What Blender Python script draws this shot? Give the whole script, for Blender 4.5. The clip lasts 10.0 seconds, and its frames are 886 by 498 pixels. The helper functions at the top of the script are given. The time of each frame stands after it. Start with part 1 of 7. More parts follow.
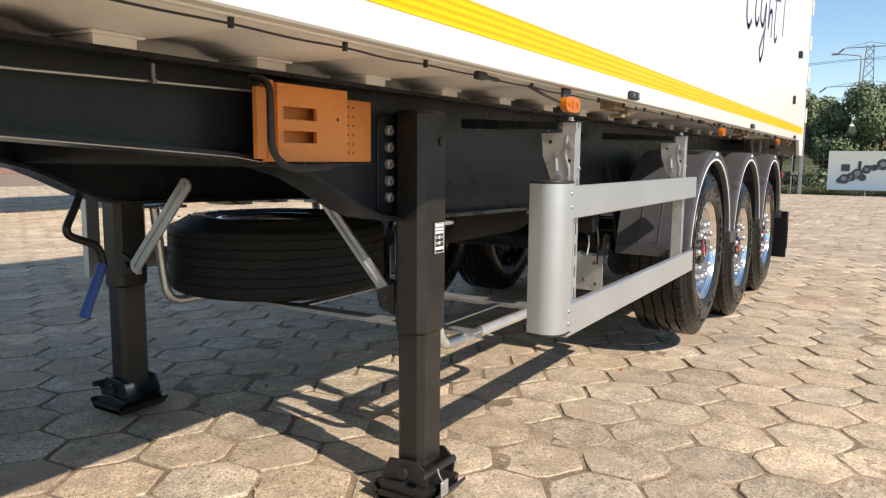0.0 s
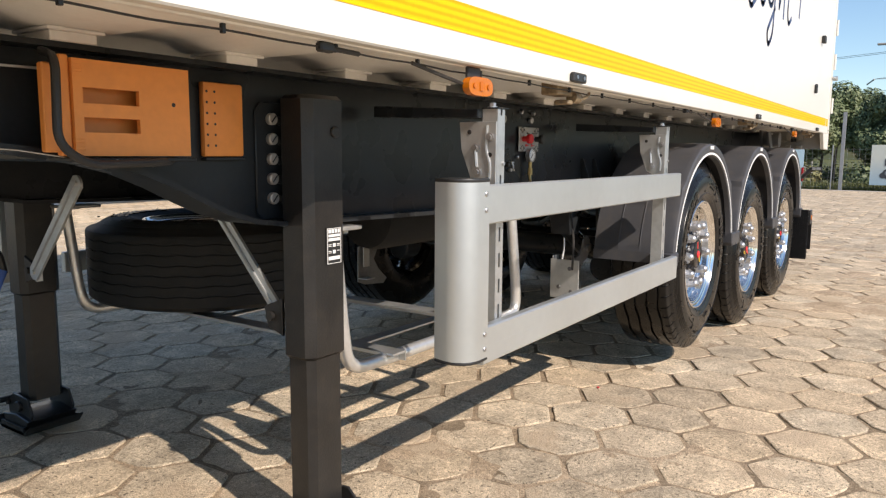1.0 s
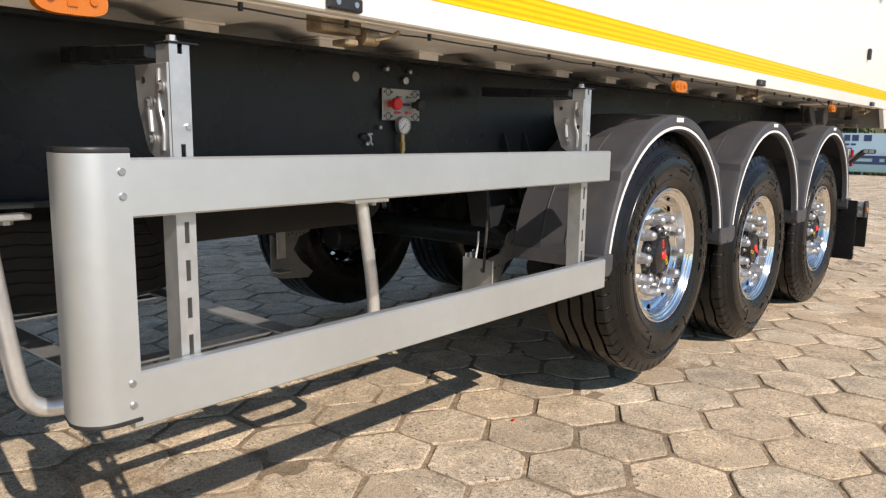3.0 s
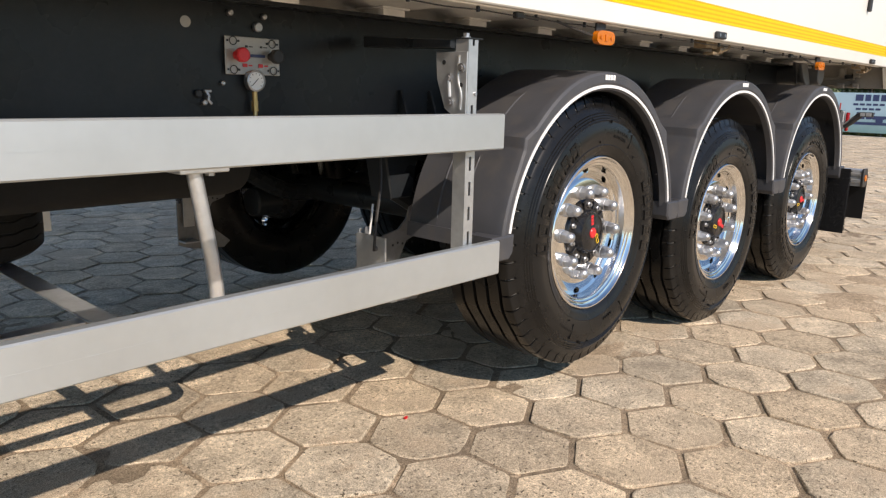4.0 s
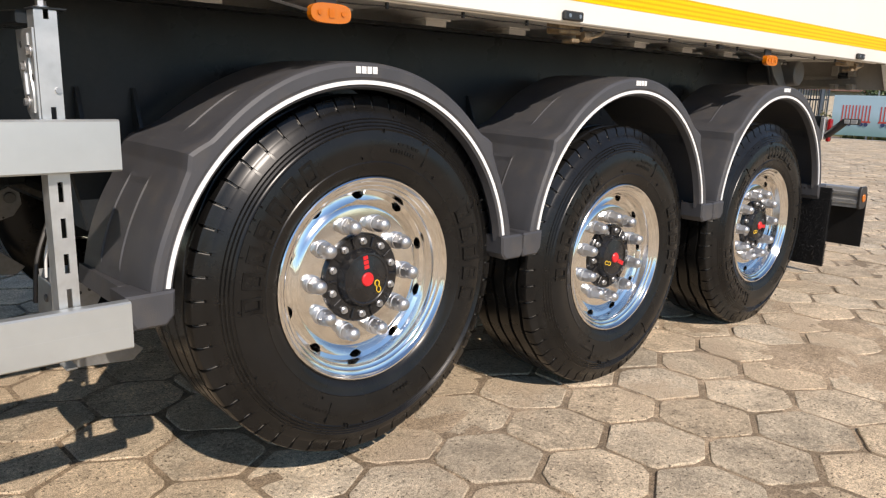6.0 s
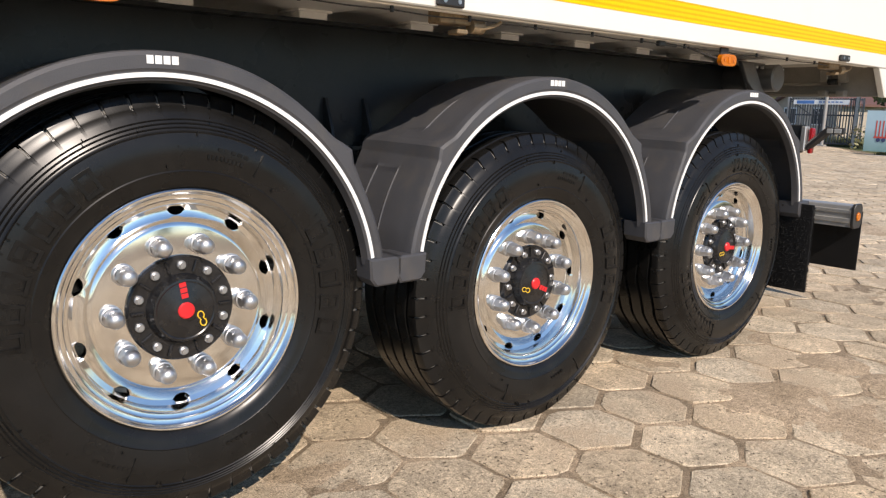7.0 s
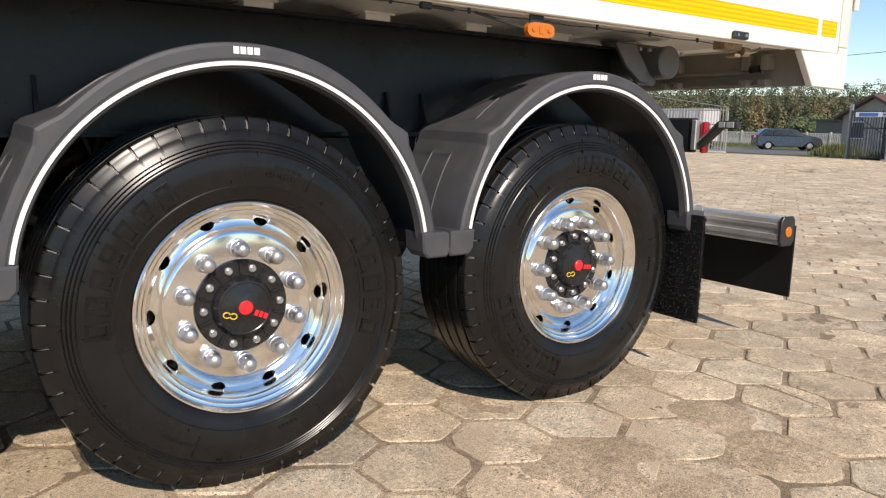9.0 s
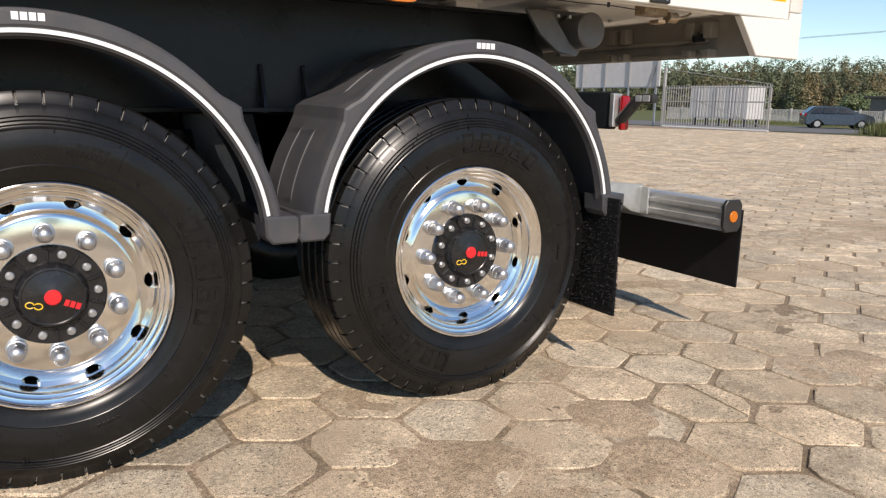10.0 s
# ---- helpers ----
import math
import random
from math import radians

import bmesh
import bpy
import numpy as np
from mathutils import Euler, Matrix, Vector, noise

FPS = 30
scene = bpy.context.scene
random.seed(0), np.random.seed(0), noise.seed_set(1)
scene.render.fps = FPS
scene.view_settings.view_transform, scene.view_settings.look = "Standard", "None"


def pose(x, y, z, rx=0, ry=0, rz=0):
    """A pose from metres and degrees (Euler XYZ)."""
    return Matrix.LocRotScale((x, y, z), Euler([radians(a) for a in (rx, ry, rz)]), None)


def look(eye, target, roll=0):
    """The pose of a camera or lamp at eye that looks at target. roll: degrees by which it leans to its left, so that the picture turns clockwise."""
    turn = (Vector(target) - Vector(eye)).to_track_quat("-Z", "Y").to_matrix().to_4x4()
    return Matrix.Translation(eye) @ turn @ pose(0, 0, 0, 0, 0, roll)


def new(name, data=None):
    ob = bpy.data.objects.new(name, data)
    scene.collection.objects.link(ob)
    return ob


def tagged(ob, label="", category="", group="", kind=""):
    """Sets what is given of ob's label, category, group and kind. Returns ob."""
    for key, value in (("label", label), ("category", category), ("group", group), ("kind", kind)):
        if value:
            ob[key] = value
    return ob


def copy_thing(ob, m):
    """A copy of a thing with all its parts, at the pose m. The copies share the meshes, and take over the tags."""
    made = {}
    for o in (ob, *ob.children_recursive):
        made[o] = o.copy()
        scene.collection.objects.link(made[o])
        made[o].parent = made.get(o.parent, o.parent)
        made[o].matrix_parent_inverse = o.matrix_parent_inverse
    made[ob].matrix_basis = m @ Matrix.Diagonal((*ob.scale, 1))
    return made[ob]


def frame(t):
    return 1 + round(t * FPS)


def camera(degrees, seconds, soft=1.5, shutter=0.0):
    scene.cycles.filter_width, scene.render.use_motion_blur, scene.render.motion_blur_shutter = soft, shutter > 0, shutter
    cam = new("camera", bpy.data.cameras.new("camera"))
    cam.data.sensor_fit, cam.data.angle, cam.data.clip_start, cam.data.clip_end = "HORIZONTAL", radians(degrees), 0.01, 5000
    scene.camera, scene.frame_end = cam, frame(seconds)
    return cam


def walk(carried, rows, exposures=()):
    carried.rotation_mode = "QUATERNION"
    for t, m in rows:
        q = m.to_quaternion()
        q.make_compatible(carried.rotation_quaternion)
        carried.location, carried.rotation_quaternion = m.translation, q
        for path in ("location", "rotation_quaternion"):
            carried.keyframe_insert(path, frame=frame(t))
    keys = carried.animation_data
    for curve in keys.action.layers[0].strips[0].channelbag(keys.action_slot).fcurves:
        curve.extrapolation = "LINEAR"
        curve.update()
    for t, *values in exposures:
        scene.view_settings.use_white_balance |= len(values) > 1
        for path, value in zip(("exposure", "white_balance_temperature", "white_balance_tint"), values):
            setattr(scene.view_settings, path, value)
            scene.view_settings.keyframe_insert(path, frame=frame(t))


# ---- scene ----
cam = camera(62.6, 10.0, soft=1.25)
PATH = [
    (0, (-6.005, -0.919, 1.19), (-4.311, 0.116, 0.943), 0.5),
    (0.5, (-5.729, -0.965, 1.184), (-4.06, 0.106, 0.929), 0.5),
    (1, (-5.465, -1.057, 1.189), (-3.826, 0.06, 0.928), 0.4),
    (1.5, (-5.212, -1.09, 1.186), (-3.605, 0.072, 0.921), 0.5),
    (2, (-4.943, -1.117, 1.179), (-3.362, 0.079, 0.91), 0.6),
    (2.5, (-4.655, -1.207, 1.164), (-3.104, 0.024, 0.887), 0.8),
    (2.7, (-4.541, -1.262, 1.151), (-3.015, 0.0, 0.871), 0.7),
    (3.8, (-3.884, -1.389, 1.164), (-2.435, -0.075, 0.748), 1.4),
    (4, (-3.756, -1.432, 1.17), (-2.317, -0.11, 0.743), 1.4),
    (4.5, (-3.442, -1.526, 1.191), (-2.036, -0.173, 0.755), 1.5),
    (5, (-3.117, -1.552, 1.19), (-1.736, -0.173, 0.755), 1.5),
    (5.5, (-2.803, -1.592, 1.183), (-1.446, -0.189, 0.748), 1.6),
    (5.7, (-2.686, -1.615, 1.184), (-1.344, -0.196, 0.752), 1.6),
    (6.8, (-2.013, -1.674, 1.141), (-0.75, -0.173, 0.752), 1.3),
    (7, (-1.892, -1.696, 1.135), (-0.636, -0.185, 0.758), 1.3),
    (7.5, (-1.586, -1.735, 1.093), (-0.358, -0.193, 0.753), 1.3),
    (8, (-1.288, -1.748, 1.07), (-0.091, -0.181, 0.735), 1.3),
    (8.5, (-0.966, -1.828, 1.056), (0.202, -0.239, 0.725), 1.3),
    (9, (-0.685, -1.91, 1.051), (0.437, -0.289, 0.713), 1.2),
    (9.5, (-0.38, -1.963, 1.044), (0.697, -0.317, 0.685), 1.1),
    (10, (-0.084, -2.053, 1.046), (0.933, -0.376, 0.651), 1.0),
]
walk(cam, [(t, look(eye, target, roll)) for t, eye, target, roll in PATH], [(0, 0.53), (2.7, 0.45), (3.8, 0.42), (5.2, 0.37), (7.0, 0.38), (8.5, 0.46), (10, 0.33)])

# ---------------------------------------------------------------- light
SUN_TO = Vector((-0.33, -1.2, 1.0)).normalized()
sun = new("sun", bpy.data.lights.new("sun", "SUN"))
sun.data.energy, sun.data.angle, sun.data.color = 4.25, radians(0.55), (1.0, 0.872, 0.762)
sun.matrix_world = SUN_TO.to_track_quat("Z", "Y").to_matrix().to_4x4()

world = bpy.data.worlds.new("sky")
world.use_nodes = True
scene.world = world
wn = world.node_tree.nodes
sky = wn.new("ShaderNodeTexSky")
sky.sky_type, sky.sun_disc = "NISHITA", False
sky.sun_elevation = math.asin(SUN_TO.z)
sky.sun_rotation = math.atan2(SUN_TO.x, SUN_TO.y)
sky.altitude, sky.air_density, sky.dust_density, sky.ozone_density = 0, 1.0, 0.0, 3.0
world.node_tree.links.new(sky.outputs[0], wn["Background"].inputs[0])
wn["Background"].inputs[1].default_value = 0.113


# ---------------------------------------------------------------- materials
def nodes_of(m):
    m.use_nodes = True
    t = m.node_tree
    return t.nodes, t.links, t.nodes["Principled BSDF"]


def mat(name, base, rough=0.5, metal=0.0, var=0.12, scale=6.0, fine=90.0, bump=0.0, dirt=None, dirt_amount=0.0, rough_var=0.1, spec=0.5, coat=0.0):
    """Surface with a base colour, broad and fine variation, optional dirt patches and fine relief."""
    m = bpy.data.materials.new(name)
    nd, ln, bs = nodes_of(m)
    co = nd.new("ShaderNodeTexCoord")
    big = nd.new("ShaderNodeTexNoise")
    big.inputs["Scale"].default_value, big.inputs["Detail"].default_value = scale, 4
    ln.new(co.outputs["Object"], big.inputs["Vector"])
    small = nd.new("ShaderNodeTexNoise")
    small.inputs["Scale"].default_value, small.inputs["Detail"].default_value = fine, 3
    ln.new(co.outputs["Object"], small.inputs["Vector"])
    add = nd.new("ShaderNodeMath")
    add.operation = "MULTIPLY_ADD"
    ln.new(small.outputs["Fac"], add.inputs[0])
    add.inputs[1].default_value = 0.4
    ln.new(big.outputs["Fac"], add.inputs[2])
    ramp = nd.new("ShaderNodeMapRange")
    ramp.inputs["From Min"].default_value, ramp.inputs["From Max"].default_value = 0.45, 0.95
    ln.new(add.outputs[0], ramp.inputs["Value"])
    mix = nd.new("ShaderNodeMix")
    mix.data_type = "RGBA"
    mix.inputs["A"].default_value = (*[c * (1 - var) for c in base], 1)
    mix.inputs["B"].default_value = (*[min(1, c * (1 + var)) for c in base], 1)
    ln.new(ramp.outputs[0], mix.inputs["Factor"])
    out = mix.outputs["Result"]
    if dirt:
        dn = nd.new("ShaderNodeTexNoise")
        dn.inputs["Scale"].default_value, dn.inputs["Detail"].default_value = scale * 2.3, 8
        ln.new(co.outputs["Object"], dn.inputs["Vector"])
        dr = nd.new("ShaderNodeMapRange")
        dr.inputs["From Min"].default_value, dr.inputs["From Max"].default_value = 0.5, 0.75
        dr.inputs["To Max"].default_value = dirt_amount
        ln.new(dn.outputs["Fac"], dr.inputs["Value"])
        dm = nd.new("ShaderNodeMix")
        dm.data_type = "RGBA"
        ln.new(dr.outputs[0], dm.inputs["Factor"])
        ln.new(out, dm.inputs["A"])
        dm.inputs["B"].default_value = (*dirt, 1)
        out = dm.outputs["Result"]
    ln.new(out, bs.inputs["Base Color"])
    rr = nd.new("ShaderNodeMapRange")
    rr.inputs["To Min"].default_value, rr.inputs["To Max"].default_value = max(0.02, rough - rough_var), min(1, rough + rough_var)
    ln.new(big.outputs["Fac"], rr.inputs["Value"])
    ln.new(rr.outputs[0], bs.inputs["Roughness"])
    bs.inputs["Metallic"].default_value = metal
    bs.inputs["Specular IOR Level"].default_value = spec
    bs.inputs["Coat Weight"].default_value = coat
    bs.inputs["Coat Roughness"].default_value = 0.08
    if bump:
        bp = nd.new("ShaderNodeBump")
        bp.inputs["Strength"].default_value, bp.inputs["Distance"].default_value = 1.0, bump
        ln.new(small.outputs["Fac"], bp.inputs["Height"])
        ln.new(bp.outputs[0], bs.inputs["Normal"])
    return m


WHITE = mat("white_lacquer", (0.71, 0.688, 0.625), 0.32, var=0.03, scale=1.2, dirt=(0.55, 0.52, 0.45), dirt_amount=0.18)
CREAM = mat("cream_floor_paint", (0.895, 0.875, 0.82), 0.42, var=0.06, scale=2.5, dirt=(0.55, 0.50, 0.42), dirt_amount=0.3)
TAIL_GREY = mat("road_grimed_panel", (0.23, 0.215, 0.19), 0.55, var=0.15, scale=5, dirt=(0.16, 0.14, 0.11), dirt_amount=0.5)
BLACK = mat("black_chassis_lacquer", (0.0180, 0.0208, 0.0236), 0.29, var=0.3, scale=5, dirt=(0.034, 0.031, 0.028), dirt_amount=0.3, spec=0.23)
TANK_BLACK = mat("matt_black_tank", (0.016, 0.0165, 0.017), 0.7, var=0.25, scale=6, dirt=(0.03, 0.027, 0.023), dirt_amount=0.3, spec=0.15)
LEG_BLACK = mat("black_leg_paint", (0.0165, 0.0155, 0.0145), 0.36, var=0.25, scale=9, dirt=(0.05, 0.04, 0.03), dirt_amount=0.25, bump=0.0006, fine=160)
PLASTIC = mat("grained_black_plastic", (0.056, 0.0565, 0.0615), 0.5, var=0.15, scale=6, fine=420, bump=0.0006, dirt=(0.098, 0.086, 0.072), dirt_amount=0.40, spec=0.42)
SMOOTH_PLASTIC = mat("smooth_black_plastic", (0.02, 0.02, 0.02), 0.45, var=0.2, scale=10)
RUBBER = mat("tyre_rubber", (0.0080, 0.0077, 0.0074), 0.275, var=0.25, scale=7, fine=140, dirt=(0.018, 0.0168, 0.015), dirt_amount=0.3, rough_var=0.09, spec=0.29)
TYRE_MARK = mat("raised_rubber_marks", (0.0070, 0.0067, 0.0064), 0.31, var=0.5, scale=25, spec=0.26)
SLIT_DUST = mat("dust_in_slits", (0.15, 0.14, 0.125), 0.8, var=0.4, scale=30)
SPARE_RUBBER = mat("dull_aged_rubber", (0.0150, 0.0148, 0.0142), 0.62, var=0.3, scale=9, fine=160, dirt=(0.035, 0.032, 0.027), dirt_amount=0.35, bump=0.001, spec=0.25)
FLAP = mat("rubber_flap", (0.0085, 0.0085, 0.0088), 0.55, var=0.25, scale=8, fine=260, bump=0.002, spec=0.2)
POLISHED = mat("polished_aluminium", (0.82, 0.81, 0.79), 0.115, 1.0, var=0.04, scale=9, rough_var=0.04, dirt=(0.45, 0.40, 0.33), dirt_amount=0.12)
NUT = mat("nut_cap_steel", (0.52, 0.52, 0.525), 0.43, 1.0, var=0.08, scale=30)
GALV = mat("galvanised_steel", (0.56, 0.57, 0.565), 0.42, 0.8, var=0.10, scale=22, fine=60, rough_var=0.1, dirt=(0.42, 0.41, 0.38), dirt_amount=0.2)
DULL_ZINC = mat("dull_zinc_plate", (0.27, 0.27, 0.265), 0.5, 0.7, var=0.15, scale=18, dirt=(0.20, 0.185, 0.16), dirt_amount=0.4)
PANEL = mat("valve_panel_steel", (0.42, 0.40, 0.37), 0.45, 0.5, var=0.1, scale=20)
ALU = mat("anodised_aluminium", (0.575, 0.60, 0.595), 0.42, 0.75, var=0.05, scale=3, fine=30, rough_var=0.08)
GALV_TUBE = mat("bright_galvanised_tube", (0.72, 0.73, 0.73), 0.34, 0.75, var=0.10, scale=18)
ALU_DARK = mat("weathered_aluminium", (0.17, 0.17, 0.17), 0.5, 0.6, var=0.12, scale=8, dirt=(0.12, 0.11, 0.09), dirt_amount=0.4)
HUB = mat("black_hub", (0.011, 0.011, 0.012), 0.27, var=0.3, scale=20, dirt=(0.04, 0.037, 0.033), dirt_amount=0.3)
RED = mat("red_plastic", (0.62, 0.02, 0.025), 0.35, var=0.08, scale=20)
YELLOW_INK = mat("yellow_print", (0.75, 0.48, 0.03), 0.4, var=0.05)
ORANGE = mat("orange_moulded_plastic", (0.78, 0.285, 0.060), 0.5, var=0.08, scale=6, fine=60, bump=0.0006, dirt=(0.42, 0.16, 0.05), dirt_amount=0.25)
PALE = mat("white_print", (0.78, 0.78, 0.76), 0.5, var=0.03)
BLUE_INK = mat("dark_blue_print", (0.035, 0.05, 0.13), 0.4, var=0.08)
BLUE_GRIP = mat("blue_grip", (0.04, 0.10, 0.36), 0.5, var=0.1)
CABLE = mat("black_cable", (0.03, 0.027, 0.024), 0.55, var=0.3, scale=40)
RUSTY = mat("rusty_brass_catch", (0.30, 0.22, 0.13), 0.55, 0.4, var=0.35, scale=30, dirt=(0.12, 0.08, 0.05), dirt_amount=0.6)
BRASS = mat("brass", (0.55, 0.38, 0.16), 0.35, 0.9, var=0.15, scale=30)


def lens_plastic(name, col):
    m = bpy.data.materials.new(name)
    nd, ln, bs = nodes_of(m)
    bs.inputs["Base Color"].default_value = (*col, 1)
    bs.inputs["Roughness"].default_value = 0.12
    bs.inputs["Subsurface Weight"].default_value = 0.0
    bs.inputs["Subsurface Radius"].default_value = (0.01, 0.004, 0.002)
    bs.inputs["Coat Weight"].default_value = 0.1
    w = nd.new("ShaderNodeTexWave")
    w.inputs["Scale"].default_value, w.inputs["Distortion"].default_value = 120, 0.5
    co = nd.new("ShaderNodeTexCoord")
    ln.new(co.outputs["Object"], w.inputs["Vector"])
    bp = nd.new("ShaderNodeBump")
    bp.inputs["Strength"].default_value, bp.inputs["Distance"].default_value = 0.4, 0.001
    ln.new(w.outputs["Fac"], bp.inputs["Height"])
    ln.new(bp.outputs[0], bs.inputs["Normal"])
    return m


AMBER = lens_plastic("amber_lens", (0.52, 0.140, 0.002))
RED_LENS = lens_plastic("red_lens", (0.27, 0.005, 0.007))
CLEAR_LENS = lens_plastic("clear_lens", (0.30, 0.31, 0.31))


def tape_material():
    """Retro-reflective yellow tape with three darker ribs and a fine diamond weave."""
    m = bpy.data.materials.new("yellow_reflective_tape")
    nd, ln, bs = nodes_of(m)
    co = nd.new("ShaderNodeTexCoord")
    sep = nd.new("ShaderNodeSeparateXYZ")
    ln.new(co.outputs["Object"], sep.inputs[0])
    mul = nd.new("ShaderNodeMath")
    mul.operation = "MULTIPLY"
    mul.inputs[1].default_value = 2 * math.pi / 0.0175
    ln.new(sep.outputs["Z"], mul.inputs[0])
    sn = nd.new("ShaderNodeMath")
    sn.operation = "SINE"
    ln.new(mul.outputs[0], sn.inputs[0])
    vor = nd.new("ShaderNodeTexNoise")
    vor.inputs["Scale"].default_value = 55
    ln.new(co.outputs["Object"], vor.inputs["Vector"])
    ad = nd.new("ShaderNodeMath")
    ad.operation = "MULTIPLY_ADD"
    ln.new(vor.outputs["Fac"], ad.inputs[0])
    ad.inputs[1].default_value = 1.2
    ln.new(sn.outputs[0], ad.inputs[2])
    rg = nd.new("ShaderNodeMapRange")
    rg.inputs["From Min"].default_value, rg.inputs["From Max"].default_value = 0.0, 1.5
    ln.new(ad.outputs[0], rg.inputs["Value"])
    mx = nd.new("ShaderNodeMix")
    mx.data_type = "RGBA"
    mx.inputs["A"].default_value = (0.86, 0.51, 0.0, 1)
    mx.inputs["B"].default_value = (0.68, 0.345, 0.0, 1)
    ln.new(rg.outputs[0], mx.inputs["Factor"])
    ln.new(mx.outputs["Result"], bs.inputs["Base Color"])
    bs.inputs["Roughness"].default_value = 0.4
    bs.inputs["Specular IOR Level"].default_value = 0.15
    return m


TAPE = tape_material()


def speckle(nd, ln, vector, scale, detail, rough, lo, hi, to_lo, to_hi):
    """Noise pulled to a range of factors; returns the noise and the factor."""
    n = nd.new("ShaderNodeTexNoise")
    n.inputs["Scale"].default_value, n.inputs["Detail"].default_value, n.inputs["Roughness"].default_value = scale, detail, rough
    ln.new(vector, n.inputs["Vector"])
    r = nd.new("ShaderNodeMapRange")
    r.inputs["From Min"].default_value, r.inputs["From Max"].default_value = lo, hi
    r.inputs["To Min"].default_value, r.inputs["To Max"].default_value = to_lo, to_hi
    ln.new(n.outputs["Fac"], r.inputs["Value"])
    return n.outputs["Fac"], r.outputs[0]


def blend(nd, ln, fac, a, b, kind="MIX"):
    m = nd.new("ShaderNodeMix")
    m.data_type, m.blend_type = "RGBA", kind
    for sock, v in (("Factor", fac), ("A", a), ("B", b)):
        if isinstance(v, (int, float)):
            m.inputs[sock].default_value = v
        elif isinstance(v, tuple):
            m.inputs[sock].default_value = (*v, 1)
        else:
            ln.new(v, m.inputs[sock])
    return m.outputs["Result"]


def relief(nd, ln, height, distance, below=None, invert=False):
    b = nd.new("ShaderNodeBump")
    b.invert = invert
    b.inputs["Strength"].default_value, b.inputs["Distance"].default_value = 1.0, distance
    ln.new(height, b.inputs["Height"])
    if below is not None:
        ln.new(below, b.inputs["Normal"])
    return b.outputs[0]


SAND_LOW, SAND_HIGH = (0.40, 0.312, 0.212), (0.58, 0.458, 0.322)


def paver_material():
    """Weathered concrete with pebbly grain, pits and sand blown over it; each piece has a tone of its own."""
    m = bpy.data.materials.new("concrete_paver")
    nd, ln, bs = nodes_of(m)
    geo = nd.new("ShaderNodeNewGeometry")
    at = geo.outputs["Position"]
    inf = nd.new("ShaderNodeObjectInfo")
    sm = nd.new("ShaderNodeMath")
    sm.operation = "ADD"
    ln.new(geo.outputs["Random Per Island"], sm.inputs[0])
    ln.new(inf.outputs["Random"], sm.inputs[1])
    fr = nd.new("ShaderNodeMath")
    fr.operation = "FRACT"
    ln.new(sm.outputs[0], fr.inputs[0])
    col = blend(nd, ln, fr.outputs[0], (0.505, 0.416, 0.298), (0.660, 0.546, 0.394))
    hue = nd.new("ShaderNodeMath")
    hue.operation = "FRACT"
    mul = nd.new("ShaderNodeMath")
    mul.operation = "MULTIPLY"
    mul.inputs[1].default_value = 7.31
    ln.new(sm.outputs[0], mul.inputs[0])
    ln.new(mul.outputs[0], hue.inputs[0])
    tint = blend(nd, ln, hue.outputs[0], (1.03, 0.99, 0.94), (0.96, 0.98, 1.00))
    col = blend(nd, ln, 1.0, col, tint, "MULTIPLY")
    broad, broad_f = speckle(nd, ln, at, 9, 5, 0.6, 0.35, 0.65, 0.78, 1.18)
    grain, grain_f = speckle(nd, ln, at, 60, 6, 0.75, 0.34, 0.66, 0.62, 1.32)
    fine, fine_f = speckle(nd, ln, at, 260, 3, 0.7, 0.36, 0.64, 0.55, 1.44)
    _, stain_f = speckle(nd, ln, at, 1.7, 5, 0.65, 0.36, 0.62, 0.78, 1.12)
    for f in (stain_f, broad_f, grain_f, fine_f):
        col = blend(nd, ln, 1.0, col, f, "MULTIPLY")
    pits, pit_f = speckle(nd, ln, at, 85, 3, 0.55, 0.625, 0.66, 0.0, 0.95)
    col = blend(nd, ln, pit_f, col, (0.10, 0.078, 0.054))
    sand, sand_f = speckle(nd, ln, at, 2.2, 9, 0.66, 0.53, 0.60, 0.0, 0.85)
    dust = blend(nd, ln, fine, SAND_LOW, SAND_HIGH)
    dust = blend(nd, ln, 1.0, dust, fine_f, "MULTIPLY")
    col = blend(nd, ln, sand_f, col, dust)
    ln.new(col, bs.inputs["Base Color"])
    bs.inputs["Roughness"].default_value = 0.88
    bs.inputs["Specular IOR Level"].default_value = 0.235
    nrm = relief(nd, ln, grain, 0.006)
    nrm = relief(nd, ln, fine, 0.0022, nrm)
    nrm = relief(nd, ln, pit_f, 0.003, nrm, True)
    ln.new(nrm, bs.inputs["Normal"])
    return m


